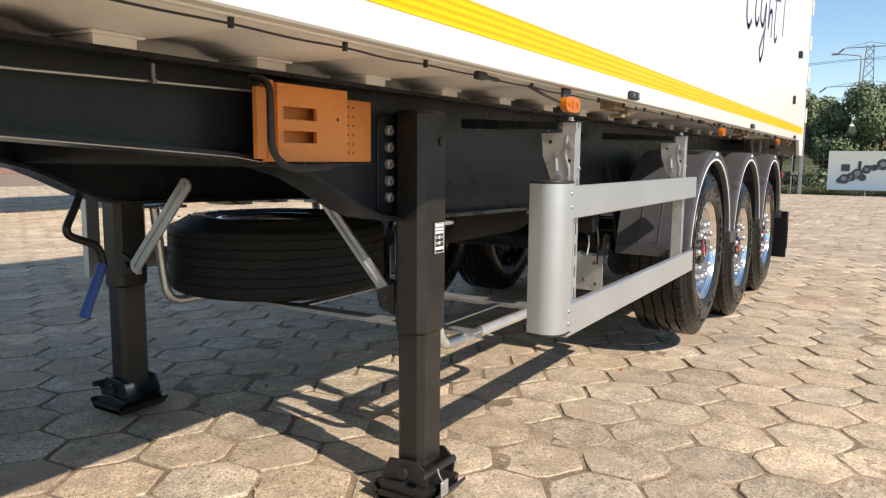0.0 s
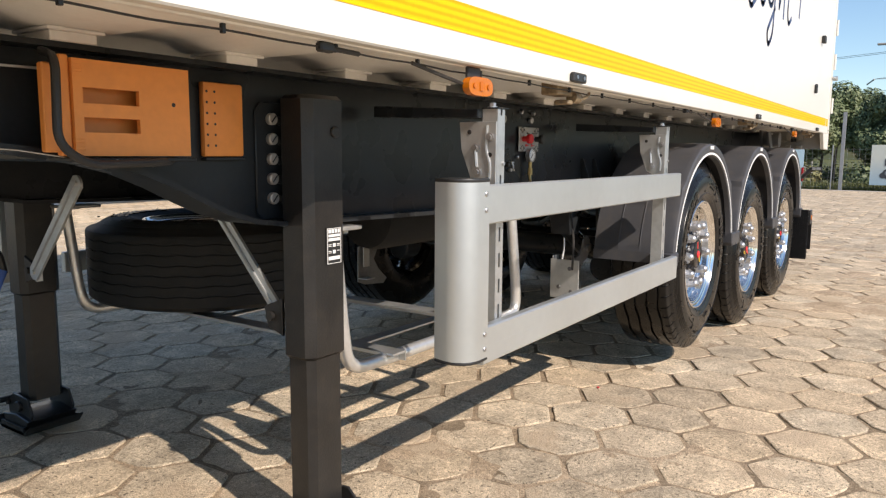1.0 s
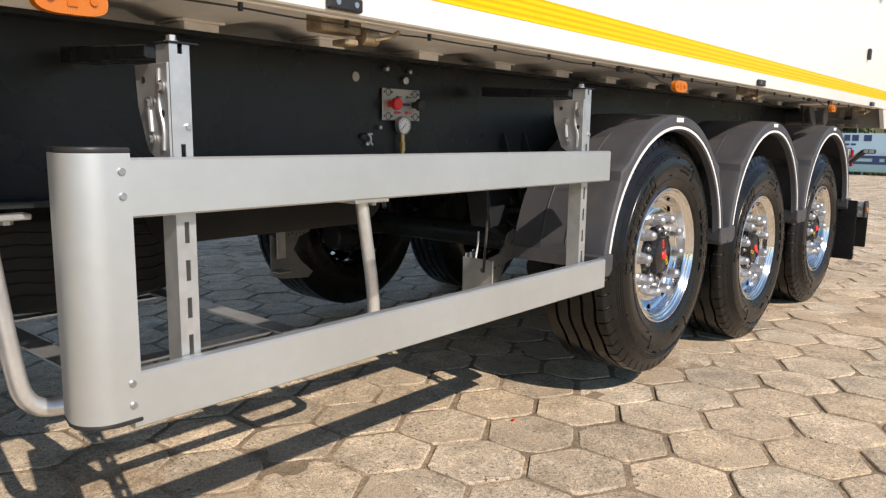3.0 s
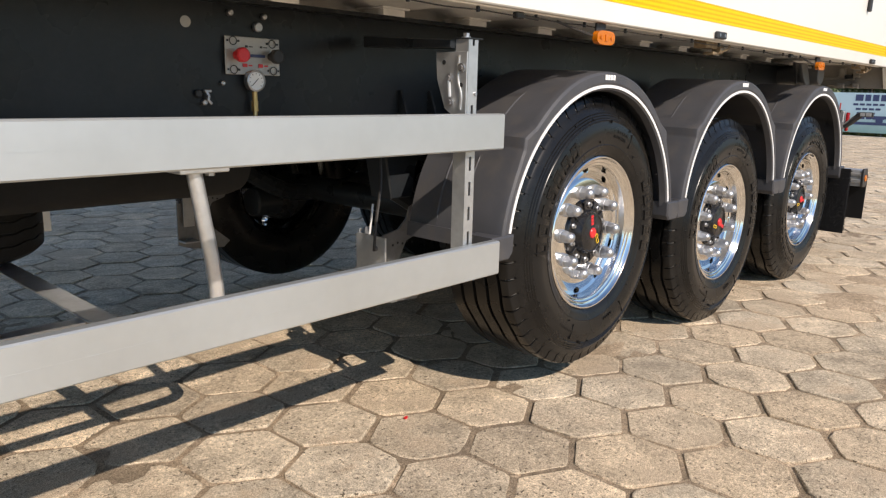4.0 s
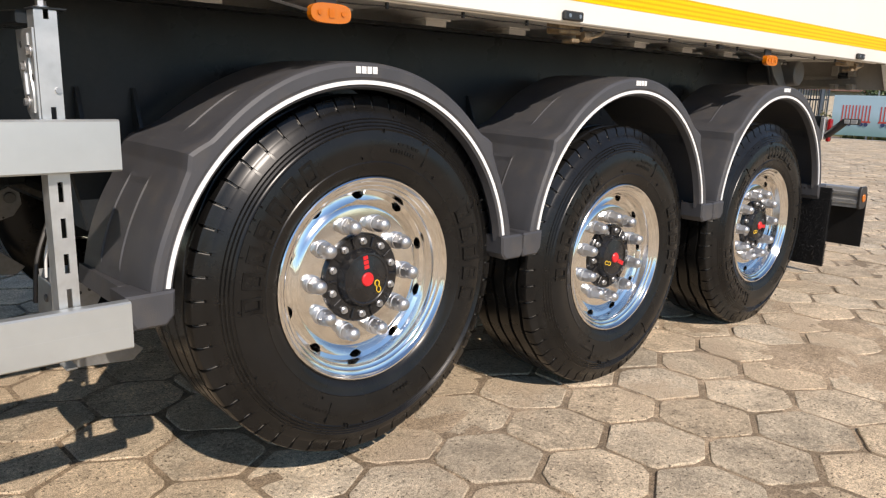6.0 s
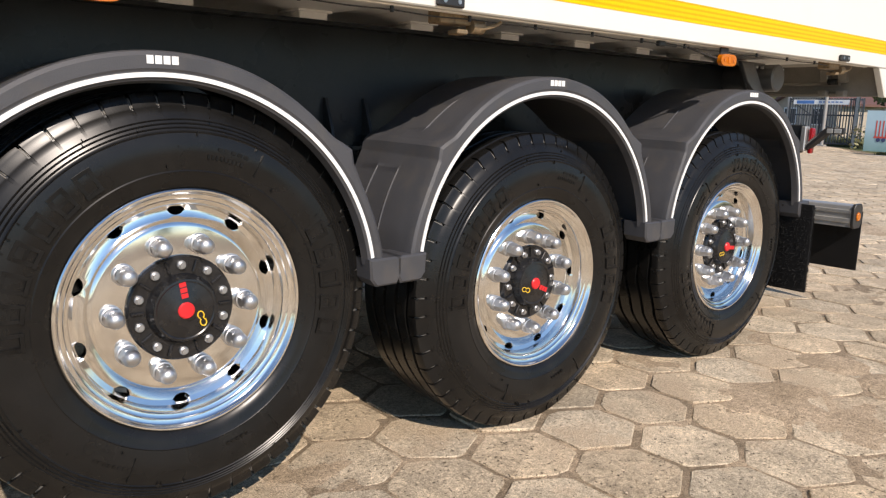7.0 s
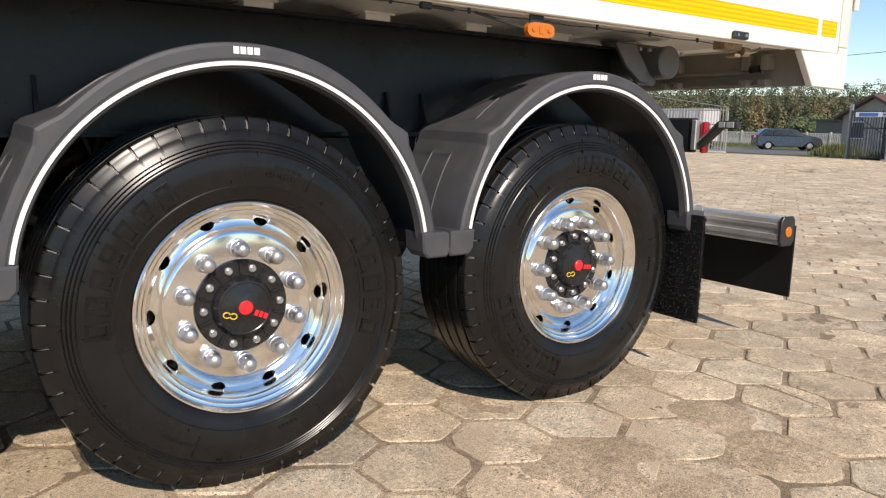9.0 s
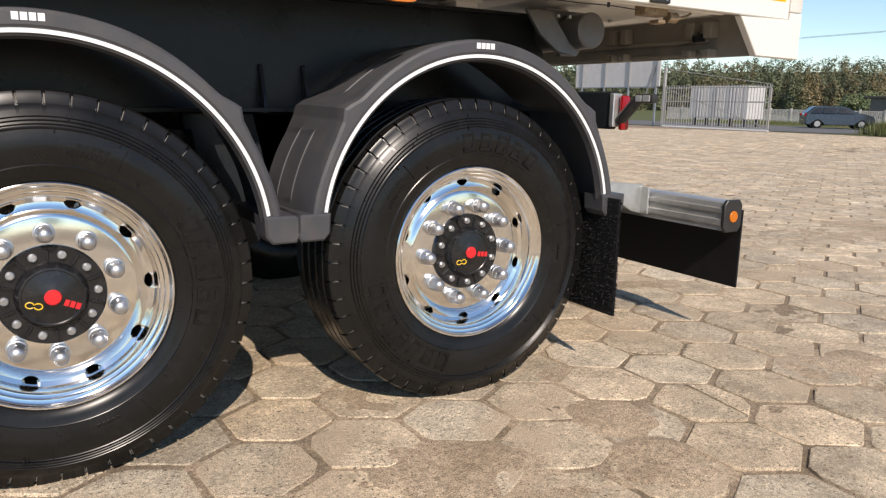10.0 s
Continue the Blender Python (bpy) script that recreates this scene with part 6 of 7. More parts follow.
def near_trees():
    rng = random.Random(21)
    first = [tree_thing("tree", 4.5 + 0.35 * i, 40 + i, "leafy green tree with a few yellowing leaves", pose_at=pose(31 + i * 1.5, 6.5 - 3.4 * i, ground_z(31 + i * 1.5, 0))) for i in range(3)]
    for i in range(17):
        x = 30.0 + rng.uniform(0, 9)
        y = 9.0 - i * 1.6 + rng.uniform(-0.6, 0.6)
        copy_thing(first[i % 3], pose(x, y, ground_z(x, y) - 0.1, 0, 0, rng.uniform(0, 360)))
    for x, y, wide in ((72, 38.5, 1.45), (73, 35.5, 1.3), (77, 31, 1.2)):
        copy_thing(first[1], pose(x, y, ground_z(x, y) - 1.9, 0, 0, rng.uniform(0, 360)) @ Matrix.Diagonal((wide, wide, 1.08, 1)))
    # trees round the other sides of the yard, seen only in reflections
    for i in range(26):
        a = radians(100 + 11 * i)
        x, y = -2 + 42 * math.cos(a), 42 * math.sin(a)
        if y < -5 or x < -20:
            copy_thing(first[i % 3], pose(x, y, 0, 0, 0, rng.uniform(0, 360)))
    # undergrowth at the foot of the trees
    v, f = [], []
    blobs = []
    for i in range(150):
        x, y = 28.5 + rng.uniform(0, 8), rng.uniform(-22, 10.5)
        blobs.append((x, y, ground_z(x, y) + 0.4, rng.uniform(0.35, 0.9)))
    v, f = leaf_cloud(blobs, 26000, 0.09, rng)
    me = bpy.data.meshes.new("bushes")
    me.from_pydata([tuple(q) for q in v], [], f)
    me.materials.append(LEAF)
    tagged(new("bushes", me), "dense green bushes behind the yard fence", "bushes", kind="stuff")


def forest():
    rng = random.Random(77)
    allv, allf = [], []
    for i in range(680):
        row = i % 4
        thick = i < 560
        ang = radians((17 + 43 * i / 559 if thick else 60 + 32 * (i - 560) / 119) + rng.uniform(-0.5, 0.5))
        d = 232 + 22 * row + rng.uniform(-8, 8)
        x, y = d * math.cos(ang), d * math.sin(ang)
        h = rng.uniform(11.0, 14.0) + row * 1.9 + 2.5 * noise.noise((ang * 14, 0, 0)) + (2.5 if rng.random() < 0.02 else 0)
        conifer = rng.random() < 0.45
        blobs = []
        for k in range(11):
            z = h * (0.10 + 0.90 * k / 10)
            r = (h * 0.19 * (1.08 - k / 10)) if conifer else h * rng.uniform(0.10, 0.17) * (1.15 - 0.55 * k / 10)
            sp = 0.012 if conifer else 0.10
            blobs.append((x + rng.gauss(0, sp * h), y + rng.gauss(0, sp * h), z - 1.0, max(r, 0.35)))
        v, f = leaf_cloud(blobs, 860 if thick else 300, 0.31 if thick else 0.55, rng, 0.4)
        b = len(allv)
        allv += [tuple(q) for q in v]
        allf += [tuple(q + b for q in face) for face in f]
    me = bpy.data.meshes.new("forest")
    me.from_pydata(allv, [], allf)
    me.materials.append(FOREST)
    tagged(new("forest", me), "far mixed wood with green and rusty autumn crowns", "forest", kind="stuff")
    # dark core so that no sky shows low between the far trees
    bm = bmesh.new()
    pts = []
    for i in range(60):
        ang = radians(2 + 94 * i / 59)
        d = 305
        pts.append((d * math.cos(ang), d * math.sin(ang), -2 + 16.0 + 2 * noise.noise((i * 0.4, 0, 0))))
    low = [bm.verts.new((x, y, -4)) for x, y, z in pts]
    hi = [bm.verts.new(p) for p in pts]
    for i in range(59):
        bm.faces.new((low[i], low[i + 1], hi[i + 1], hi[i]))
    part("backdrop", bm, FOREST, None, "dark depth of the far wood", kind="structure", smooth=0)
    bpy.data.objects["backdrop"]["category"] = "backdrop"


def grass_stuff():
    rng = random.Random(9)
    v, f = [], []

    def tuft(x, y, h):
        z = ground_z(x, y) - 0.02
        for _ in range(5):
            a = rng.uniform(0, 6.28)
            dx, dy = math.cos(a), math.sin(a)
            w = 0.012
            b = len(v)
            bx, by = x + rng.uniform(-0.05, 0.05), y + rng.uniform(-0.05, 0.05)
            hh = h * rng.uniform(0.5, 1.2)
            v.extend([(bx - dy * w, by + dx * w, z), (bx + dy * w, by - dx * w, z), (bx + dx * hh * 0.35, by + dy * hh * 0.35, z + hh)])
            f.append((b, b + 1, b + 2))
    for _ in range(7000):
        tuft(rng.uniform(26.3, 29.0), rng.uniform(-14, 8.6), rng.uniform(0.12, 0.35))
    for _ in range(2600):
        tuft(rng.uniform(31.8, 40), rng.uniform(11.5, 15.6), rng.uniform(0.15, 0.45))
    for _ in range(1100):
        tuft(rng.gauss(35.5, 0.7), rng.gauss(16.7, 0.3), rng.uniform(0.35, 0.7))
    for _ in range(3000):
        tuft(rng.uniform(54, 61.5), rng.uniform(20, 45), rng.uniform(0.15, 0.35))
    me = bpy.data.meshes.new("grass")
    me.from_pydata(v, [], f)
    me.materials.append(BLADE)
    tagged(new("grass", me), "dry tall grass along the yard edge", "grass", kind="stuff")


FENCE_GREY = mat("galvanised_fence", (0.30, 0.31, 0.32), 0.5, 0.5, var=0.1, scale=6)
FENCE_DARK = mat("dark_fence_paint", (0.035, 0.04, 0.05), 0.5, var=0.2, scale=6)
CONTAINER_WHITE = mat("white_container_paint", (0.52, 0.51, 0.49), 0.5, var=0.08, scale=3)
FENCE_PALE = mat("pale_gate_paint", (0.35, 0.34, 0.32), 0.5, var=0.08, scale=6, dirt=(0.3, 0.27, 0.22), dirt_amount=0.4)
CONCRETE_PALE = mat("pale_concrete", (0.52, 0.49, 0.44), 0.8, var=0.15, scale=3, dirt=(0.25, 0.23, 0.19), dirt_amount=0.5)


def banner_sky(name, low, high, z0, z1):
    m = bpy.data.materials.new(name)
    nd, ln, bs = nodes_of(m)
    co = nd.new("ShaderNodeTexCoord")
    sp = nd.new("ShaderNodeSeparateXYZ")
    ln.new(co.outputs["Object"], sp.inputs[0])
    r = nd.new("ShaderNodeMapRange")
    r.inputs["From Min"].default_value, r.inputs["From Max"].default_value = z0, z1
    ln.new(sp.outputs["Z"], r.inputs["Value"])
    n = nd.new("ShaderNodeTexNoise")
    n.inputs["Scale"].default_value = 2.0
    ln.new(co.outputs["Object"], n.inputs["Vector"])
    ad = nd.new("ShaderNodeMath")
    ad.operation = "MULTIPLY_ADD"
    ln.new(n.outputs["Fac"], ad.inputs[0])
    ad.inputs[1].default_value = 0.25
    ln.new(r.outputs[0], ad.inputs[2])
    mx = nd.new("ShaderNodeMix")
    mx.data_type = "RGBA"
    mx.inputs["A"].default_value, mx.inputs["B"].default_value = (*low, 1), (*high, 1)
    ln.new(ad.outputs[0], mx.inputs["Factor"])
    ln.new(mx.outputs["Result"], bs.inputs["Base Color"])
    bs.inputs["Roughness"].default_value = 0.5
    return m


def advert_board(name, x, y0, y1, z0, z1, material, label):
    """Printed board on two posts, facing the yard."""
    gz = ground_z(x, (y0 + y1) / 2)
    t = empty(name, pose(x, (y0 + y1) / 2, gz), label=label, category="sign board", group="boards along the fence")
    h = (y1 - y0) / 2
    part("board", B(0, 0.03, -h, h, z0 - gz, z1 - gz, bevel=0.004), material, t)
    for y in (-h * 0.55, h * 0.55):
        part("post", B(0.035, 0.085, y - 0.03, y + 0.03, -0.1, z1 - gz - 0.02), FENCE_GREY, t)
    return t, gz, h


def boards():
    # board with a dark axle picture, drawn as plain shapes
    t, gz, h = advert_board("advert_board", 26.0, -4.6, 1.19, 0.12, 1.60, banner_sky("pale_blue_print", (0.20, 0.36, 0.50), (0.52, 0.55, 0.50), 0.0, 1.4), "pale blue printed board with a dark axle drawing")
    bm = bmesh.new()
    c = h
    for u, z, r in ((0.42, 0.58, 0.11), (0.58, 0.64, 0.19), (0.80, 0.72, 0.17), (1.00, 0.84, 0.20), (1.18, 0.70, 0.13), (1.30, 1.00, 0.15), (1.55, 1.08, 0.12), (1.82, 1.20, 0.21), (2.15, 1.28, 0.17), (2.50, 1.36, 0.22)):
        disc(bm, (-0.003, c - u, z - gz - 0.1), "x", r, -0.004 - 0.0007 * u, 18)
    box(bm, -0.0115, -0.0105, c - 0.74, c - 0.46, 0.84 - gz, 1.10 - gz)
    box(bm, -0.0115, -0.0105, c - 1.60, c - 1.22, 0.98 - gz, 1.07 - gz)
    box(bm, -0.0115, -0.0105, c - 1.12, c - 1.02, 0.70 - gz, 1.22 - gz)
    part("picture", bm, FENCE_DARK, t, smooth=0)
    grey = mat_once("grey_print", (0.16, 0.18, 0.20))
    for u, z, r in ((0.56, 0.66, 0.09), (0.80, 0.73, 0.05), (1.00, 0.86, 0.10), (1.30, 1.01, 0.06), (1.82, 1.21, 0.10), (2.15, 1.29, 0.07)):
        part("printed_disc", disc(bmesh.new(), (-0.0125, c - u, z - gz - 0.1), "x", r, -0.002, 16), grey, t, smooth=0)
    for u, z in ((0.70, 0.50), (0.92, 0.60), (1.42, 0.86), (1.66, 0.96)):
        part("printed_bar", B(-0.0135, -0.0125, c - u - 0.10, c - u, z - gz, z + 0.04 - gz), grey, t, smooth=0)
    # board with red stake trailers on a blue sky and dark blue writing
    t, gz, h = advert_board("advert_board", 26.0, 3.45, 8.85, 0.02, 1.42, banner_sky("blue_green_print", (0.12, 0.24, 0.20), (0.42, 0.58, 0.66), 0.0, 1.1), "blue printed board with red trailers and dark blue writing")
    bm = bmesh.new()
    for k in range(2):
        for i in range(9):
            y = h - 0.35 - 1.25 * k - 0.11 * i
            box(bm, -0.008, -0.003, y - 0.02, y + 0.02, 0.50 - gz, 1.08 - gz - 0.03 * k)
        box(bm, -0.010, -0.0085, h - 1.30 - 1.25 * k, h - 0.30 - 1.25 * k, 0.48 - gz, 0.54 - gz)
    part("picture", bm, mat_once("red_print_far", (0.50, 0.07, 0.05)), t, smooth=0)
    def ink(name, bm):
        part(name, bm, BLUE_INK, t, smooth=0)
    for k in range(2):
        for u in (0.45, 0.62, 1.0, 1.16):
            ink("printed_wheel", disc(bmesh.new(), (-0.011, h - u - 1.25 * k, 0.42 - gz), "x", 0.07, -0.003, 14))
    for u0, u1 in ((2.95, 3.20), (3.26, 3.44), (3.50, 3.70), (3.76, 3.98), (4.15, 4.40)):
        ink("writing_bar", B(-0.006, -0.003, h - u1, h - u0, 1.14 - gz, 1.36 - gz))
    for z, u0, u1 in ((0.98, 2.9, 3.9), (0.82, 3.0, 3.75), (0.67, 3.05, 3.7), (0.50, 2.95, 3.85)):
        u = u0
        while u < u1 - 0.05:
            ink("writing_bar", B(-0.006, -0.003, h - u - 0.16, h - u, z - gz, z + 0.07 - gz))
            u += 0.21
    ink("printed_stripe", B(-0.0045, -0.003, -h + 0.1, h - 2.7, 0.30 - gz, 0.40 - gz))
    ink("printed_chassis", B(-0.009, -0.003, -h + 0.2, -h + 1.9, 0.52 - gz, 0.62 - gz))
    for u in (0.4, 0.8, 1.6):
        ink("printed_wheel", disc(bmesh.new(), (-0.009, -h + u, 0.46 - gz), "x", 0.12, -0.003, 16))


def bar_gate(name, x, y0, y1, top, material, label, pitch=0.11, width=0.03, sign=False, finials=False):
    gz = ground_z(x, (y0 + y1) / 2) + 0.03
    h = (y1 - y0) / 2
    t = empty(name, pose(x, (y0 + y1) / 2, gz), label=label, category="gate")
    fm = bmesh.new()
    for z in (0.05, 0.62 * top, top - 0.10):
        box(fm, -0.025, 0.025, -h, h, z, z + 0.06)
    for y in (-h, h - 0.06, -0.03):
        box(fm, -0.028, 0.028, y, y + 0.06, 0.0, top)
    part("gate_frame", fm, material, t, smooth=0)
    me = None
    y = -h + 0.10
    while y < h - 0.08:
        if me is None:
            ob = part("bar", B(-0.012, 0.012, -width / 2, width / 2, 0.08, top + (0.06 if finials else 0)), material, t, smooth=0)
            me = ob.data
        else:
            ob = new("bar", me)
            ob.parent = t
        ob.matrix_basis = pose(-0.03, y, 0)
        y += pitch
    sweepm = sweep(bmesh.new(), [(0.03, -h, 0.1), (0.03, h, top - 0.1)], 0.02, 6)
    part("diagonal_brace", sweepm, material, t)
    if sign:
        sg = part("sign", B(-0.06, -0.045, -h + 0.25, h - 0.2, top - 0.28, top - 0.08, bevel=0.003), mat_once("white_sign", (0.62, 0.66, 0.70)), t, "long white sign with blue mark")
        part("sign_print", B(-0.064, -0.0605, h - 1.1, h - 0.35, top - 0.25, top - 0.11), mat_once("blue_sign", (0.06, 0.16, 0.42)), sg)
        bm = bmesh.new()
        yy = h - 1.3
        while yy > -h + 0.5:
            box(bm, -0.063, -0.0605, yy - 0.12, yy, top - 0.20, top - 0.15)
            yy -= 0.17
        part("sign_print", bm, mat_once("blue_sign", (0.06, 0.16, 0.42)), sg, smooth=0)
    return t, gz


def fences():
    bar_gate("bar_gate", 31.1, 11.25, 14.05, 2.0, FENCE_DARK, "dark steel bar gate standing closed beside the boards", sign=True)
    bar_gate("bar_gate", 32.6, 11.5, 14.2, 2.05, FENCE_GREY, "grey steel bar gate behind the dark one", pitch=0.14)
    t, gz = bar_gate("sliding_gate", 30.3, 19.35, 25.65, 2.05, FENCE_PALE, "pale sliding bar gate half open at the yard entrance", pitch=0.16, width=0.024, finials=True)
    h = 3.15
    part("stay_rope", sweep(bmesh.new(), [(0, h, 2.95), (0, -h, 2.10)], 0.014, 5), FENCE_PALE, t)
    part("gate_track", B(-0.06, 0.06, -h, h, -0.02, 0.05), PALE, t)
    part("gate_post", B(-0.06, 0.06, h + 0.02, h + 0.14, -0.1, 3.05), FENCE_PALE, t)
    for x, y, hh in ((31.3, 14.15, 2.25), (31.4, 12.6, 2.6), (31.0, 11.15, 2.1), (26.1, 2.15, 2.9), (26.1, 3.55, 1.6)):
        gz = ground_z(x, y)
        bm = B(-0.06, 0.06, -0.06, 0.06, -0.2, hh + 0.02, bevel=0.006)
        p = part("fence_post", bm, FENCE_GREY, None, "tall grey steel fence post")
        p.matrix_basis = pose(x, y, gz)
        tagged(p, category="post", group="fence posts")
    # wire fence along the yard edge
    pl = empty("steel_pole", pose(31.0, 12.42, ground_z(31.0, 12.42)), label="tall pale steel pole beside the dark gate", category="pole")
    part("shaft", sweep(bmesh.new(), [(0, 0, 0.05), (0, 0, 8.0)], 0.065, 10, 0.045), FENCE_PALE, pl)
    part("foot", B(-0.16, 0.16, -0.16, 0.16, -0.05, 0.05, bevel=0.01), FENCE_PALE, pl)
    f = empty("wire_fence", pose(26.3, 0, 0), label="grey wire mesh fence on thin posts along the yard edge", category="fence")
    y = -20.0
    while y < 9.2:
        gz = ground_z(26.3, y)
        part("post", sweep(bmesh.new(), [(0, y, gz - 0.1), (0, y, gz + 1.7)], 0.025, 6), FENCE_GREY, f)
        y += 2.5
    bm = bmesh.new()
    for k in range(9):
        z = 0.15 + 0.18 * k
        sweep(bm, [(0, -20, z - 0.12), (0, 9.2, z - 0.16)], 0.003, 4)
    y = -20
    while y < 9.2:
        sweep(bm, [(0, y, -0.05), (0, y, 1.5)], 0.003, 3)
        y += 0.2
    part("mesh_wire", bm, FENCE_GREY, f, smooth=0)
    # concrete kerb below it
    k = part("kerb", B(25.7, 25.95, -20, 9.2, -0.6, -0.10, bevel=0.02), CONCRETE_PALE, None, "low grey kerb along the yard edge", kind="structure")
    tagged(k, category="kerb")
    # pale concrete panel fence across the road
    x = 62.0
    c = empty("concrete_fence", pose(x, 34, ground_z(x, 34)), label="pale ornamental concrete panel fence beyond the road", category="fence")
    pm = None
    for i in range(22):
        y = -26 + 2.1 * i
        b = B(-0.07, 0.07, -0.08, 0.08, -0.3, 1.30, bevel=0.01)
        part("post", b, CONCRETE_PALE, c).matrix_basis = pose(0, y, 0)
        if pm is None:
            bm = B(-0.03, 0.03, 0.08, 2.02, -0.2, 0.55, bevel=0.01)
            box(bm, -0.03, 0.03, 0.08, 2.02, 1.10, 1.20)
            box(bm, -0.03, 0.03, 0.08, 2.02, 0.80, 0.86)
            for j in range(13):
                box(bm, -0.03, 0.03, 0.12 + 0.148 * j, 0.19 + 0.148 * j, 0.55, 1.10)
            ob = part("panel", bm, CONCRETE_PALE, c, smooth=0)
            pm = ob.data
        else:
            ob = new("panel", pm)
            ob.parent = c
        ob.matrix_basis = pose(0, y, 0)


def buildings():
    wall_m = mat("beige_render", (0.42, 0.36, 0.28), 0.8, var=0.1, scale=2)
    roof_m = mat("brown_roof_sheet", (0.13, 0.065, 0.050), 0.6, var=0.15, scale=3)
    x, y = 46.5, 20.35
    g = ground_z(x, y)
    hs = empty("house", pose(x, y, g, 0, 0, -20), label="low house with a brown gabled roof behind the gate", category="house")
    part("wall", B(0, 9, -2.5, 2.5, -0.2, 2.3), wall_m, hs)
    bm = plate(bmesh.new(), [(-2.9, 2.1), (0, 3.45), (2.9, 2.1), (2.9, 2.25), (0, 3.62), (-2.9, 2.25)], "x", -0.4, 9.4)
    part("roof", bm, roof_m, hs)
    part("gable", plate(bmesh.new(), [(-2.5, 2.3), (0, 3.42), (2.5, 2.3)], "x", -0.05, 0.0), wall_m, hs)
    for yy in (-1.7, 0.6):
        w = part("window", B(-0.06, -0.01, yy, yy + 1.1, 0.9, 2.0), PALE, hs)
        part("pane", B(-0.08, -0.065, yy + 0.08, yy + 1.02, 0.98, 1.92), mat_once("dark_glass", (0.02, 0.025, 0.03)), w)
    g = ground_z(67, 33)
    sh = empty("shed", pose(67, 31.5, g + 0.2), label="long low dark shed beyond the pale fence", category="shed")
    part("wall", B(-2, 2, -3.4, 2.6, -0.2, 2.1), mat_once("grey_boards", (0.16, 0.14, 0.12)), sh)
    part("roof", plate(bmesh.new(), [(-3.8, 2.15), (3.0, 2.1), (3.0, 2.25), (-3.8, 2.30)], "x", -2.4, 2.4), mat_once("dark_roof", (0.06, 0.055, 0.05)), sh)
    # white container beyond the sliding gate
    x, y = 40.0, 29.9
    g = ground_z(x, y)
    cn = empty("container", pose(x, y, g), label="white corrugated container standing beyond the gate", category="container")
    part("body", B(-1.1, 0.5, -2.9, 1.45, 0.5, 2.5), CONTAINER_WHITE, cn)
    for i in range(17):
        yy = -2.70 + 0.245 * i
        part("corrugation", B(-1.14, -1.10, yy, yy + 0.11, 0.6, 2.4), CONTAINER_WHITE, cn)
    for xx in (-0.9, 0.25):
        for yy in (-2.7, -0.8, 1.1):
            part("foot", B(xx, xx + 0.15, yy, yy + 0.15, -0.1, 0.5), FENCE_DARK, cn)
    # raised white panels on posts left of the gate
    x = 31.0
    g = ground_z(x, 27.0)
    bb = empty("billboard", pose(x, 29.7, g) @ Matrix.Scale(1.22, 4), label="back of a large white panel on steel posts", category="billboard")
    part("panel", B(0, 0.06, -2.4, 3.2, 1.75, 3.3, bevel=0.005), CONTAINER_WHITE, bb)
    for yy in (-2.3, -0.6, 1.0, 2.6):
        part("post", B(-0.08, -0.001, yy, yy + 0.08, -0.2, 3.3), FENCE_GREY, bb)
    part("rail", B(-0.06, -0.002, -2.3, 3.1, 1.70, 1.748), FENCE_GREY, bb)
    part("diagonal_brace", sweep(bmesh.new(), [(-0.05, -2.4, 3.2), (-0.05, -1.6, 1.2)], 0.03, 6), FENCE_GREY, bb)
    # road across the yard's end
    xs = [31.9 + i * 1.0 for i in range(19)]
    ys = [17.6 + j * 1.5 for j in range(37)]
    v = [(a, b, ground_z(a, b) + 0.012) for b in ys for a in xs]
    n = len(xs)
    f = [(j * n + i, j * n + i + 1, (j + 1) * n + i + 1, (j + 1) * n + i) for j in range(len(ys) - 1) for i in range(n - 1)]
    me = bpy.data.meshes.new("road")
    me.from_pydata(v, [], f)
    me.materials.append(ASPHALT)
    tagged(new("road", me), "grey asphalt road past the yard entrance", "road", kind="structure")


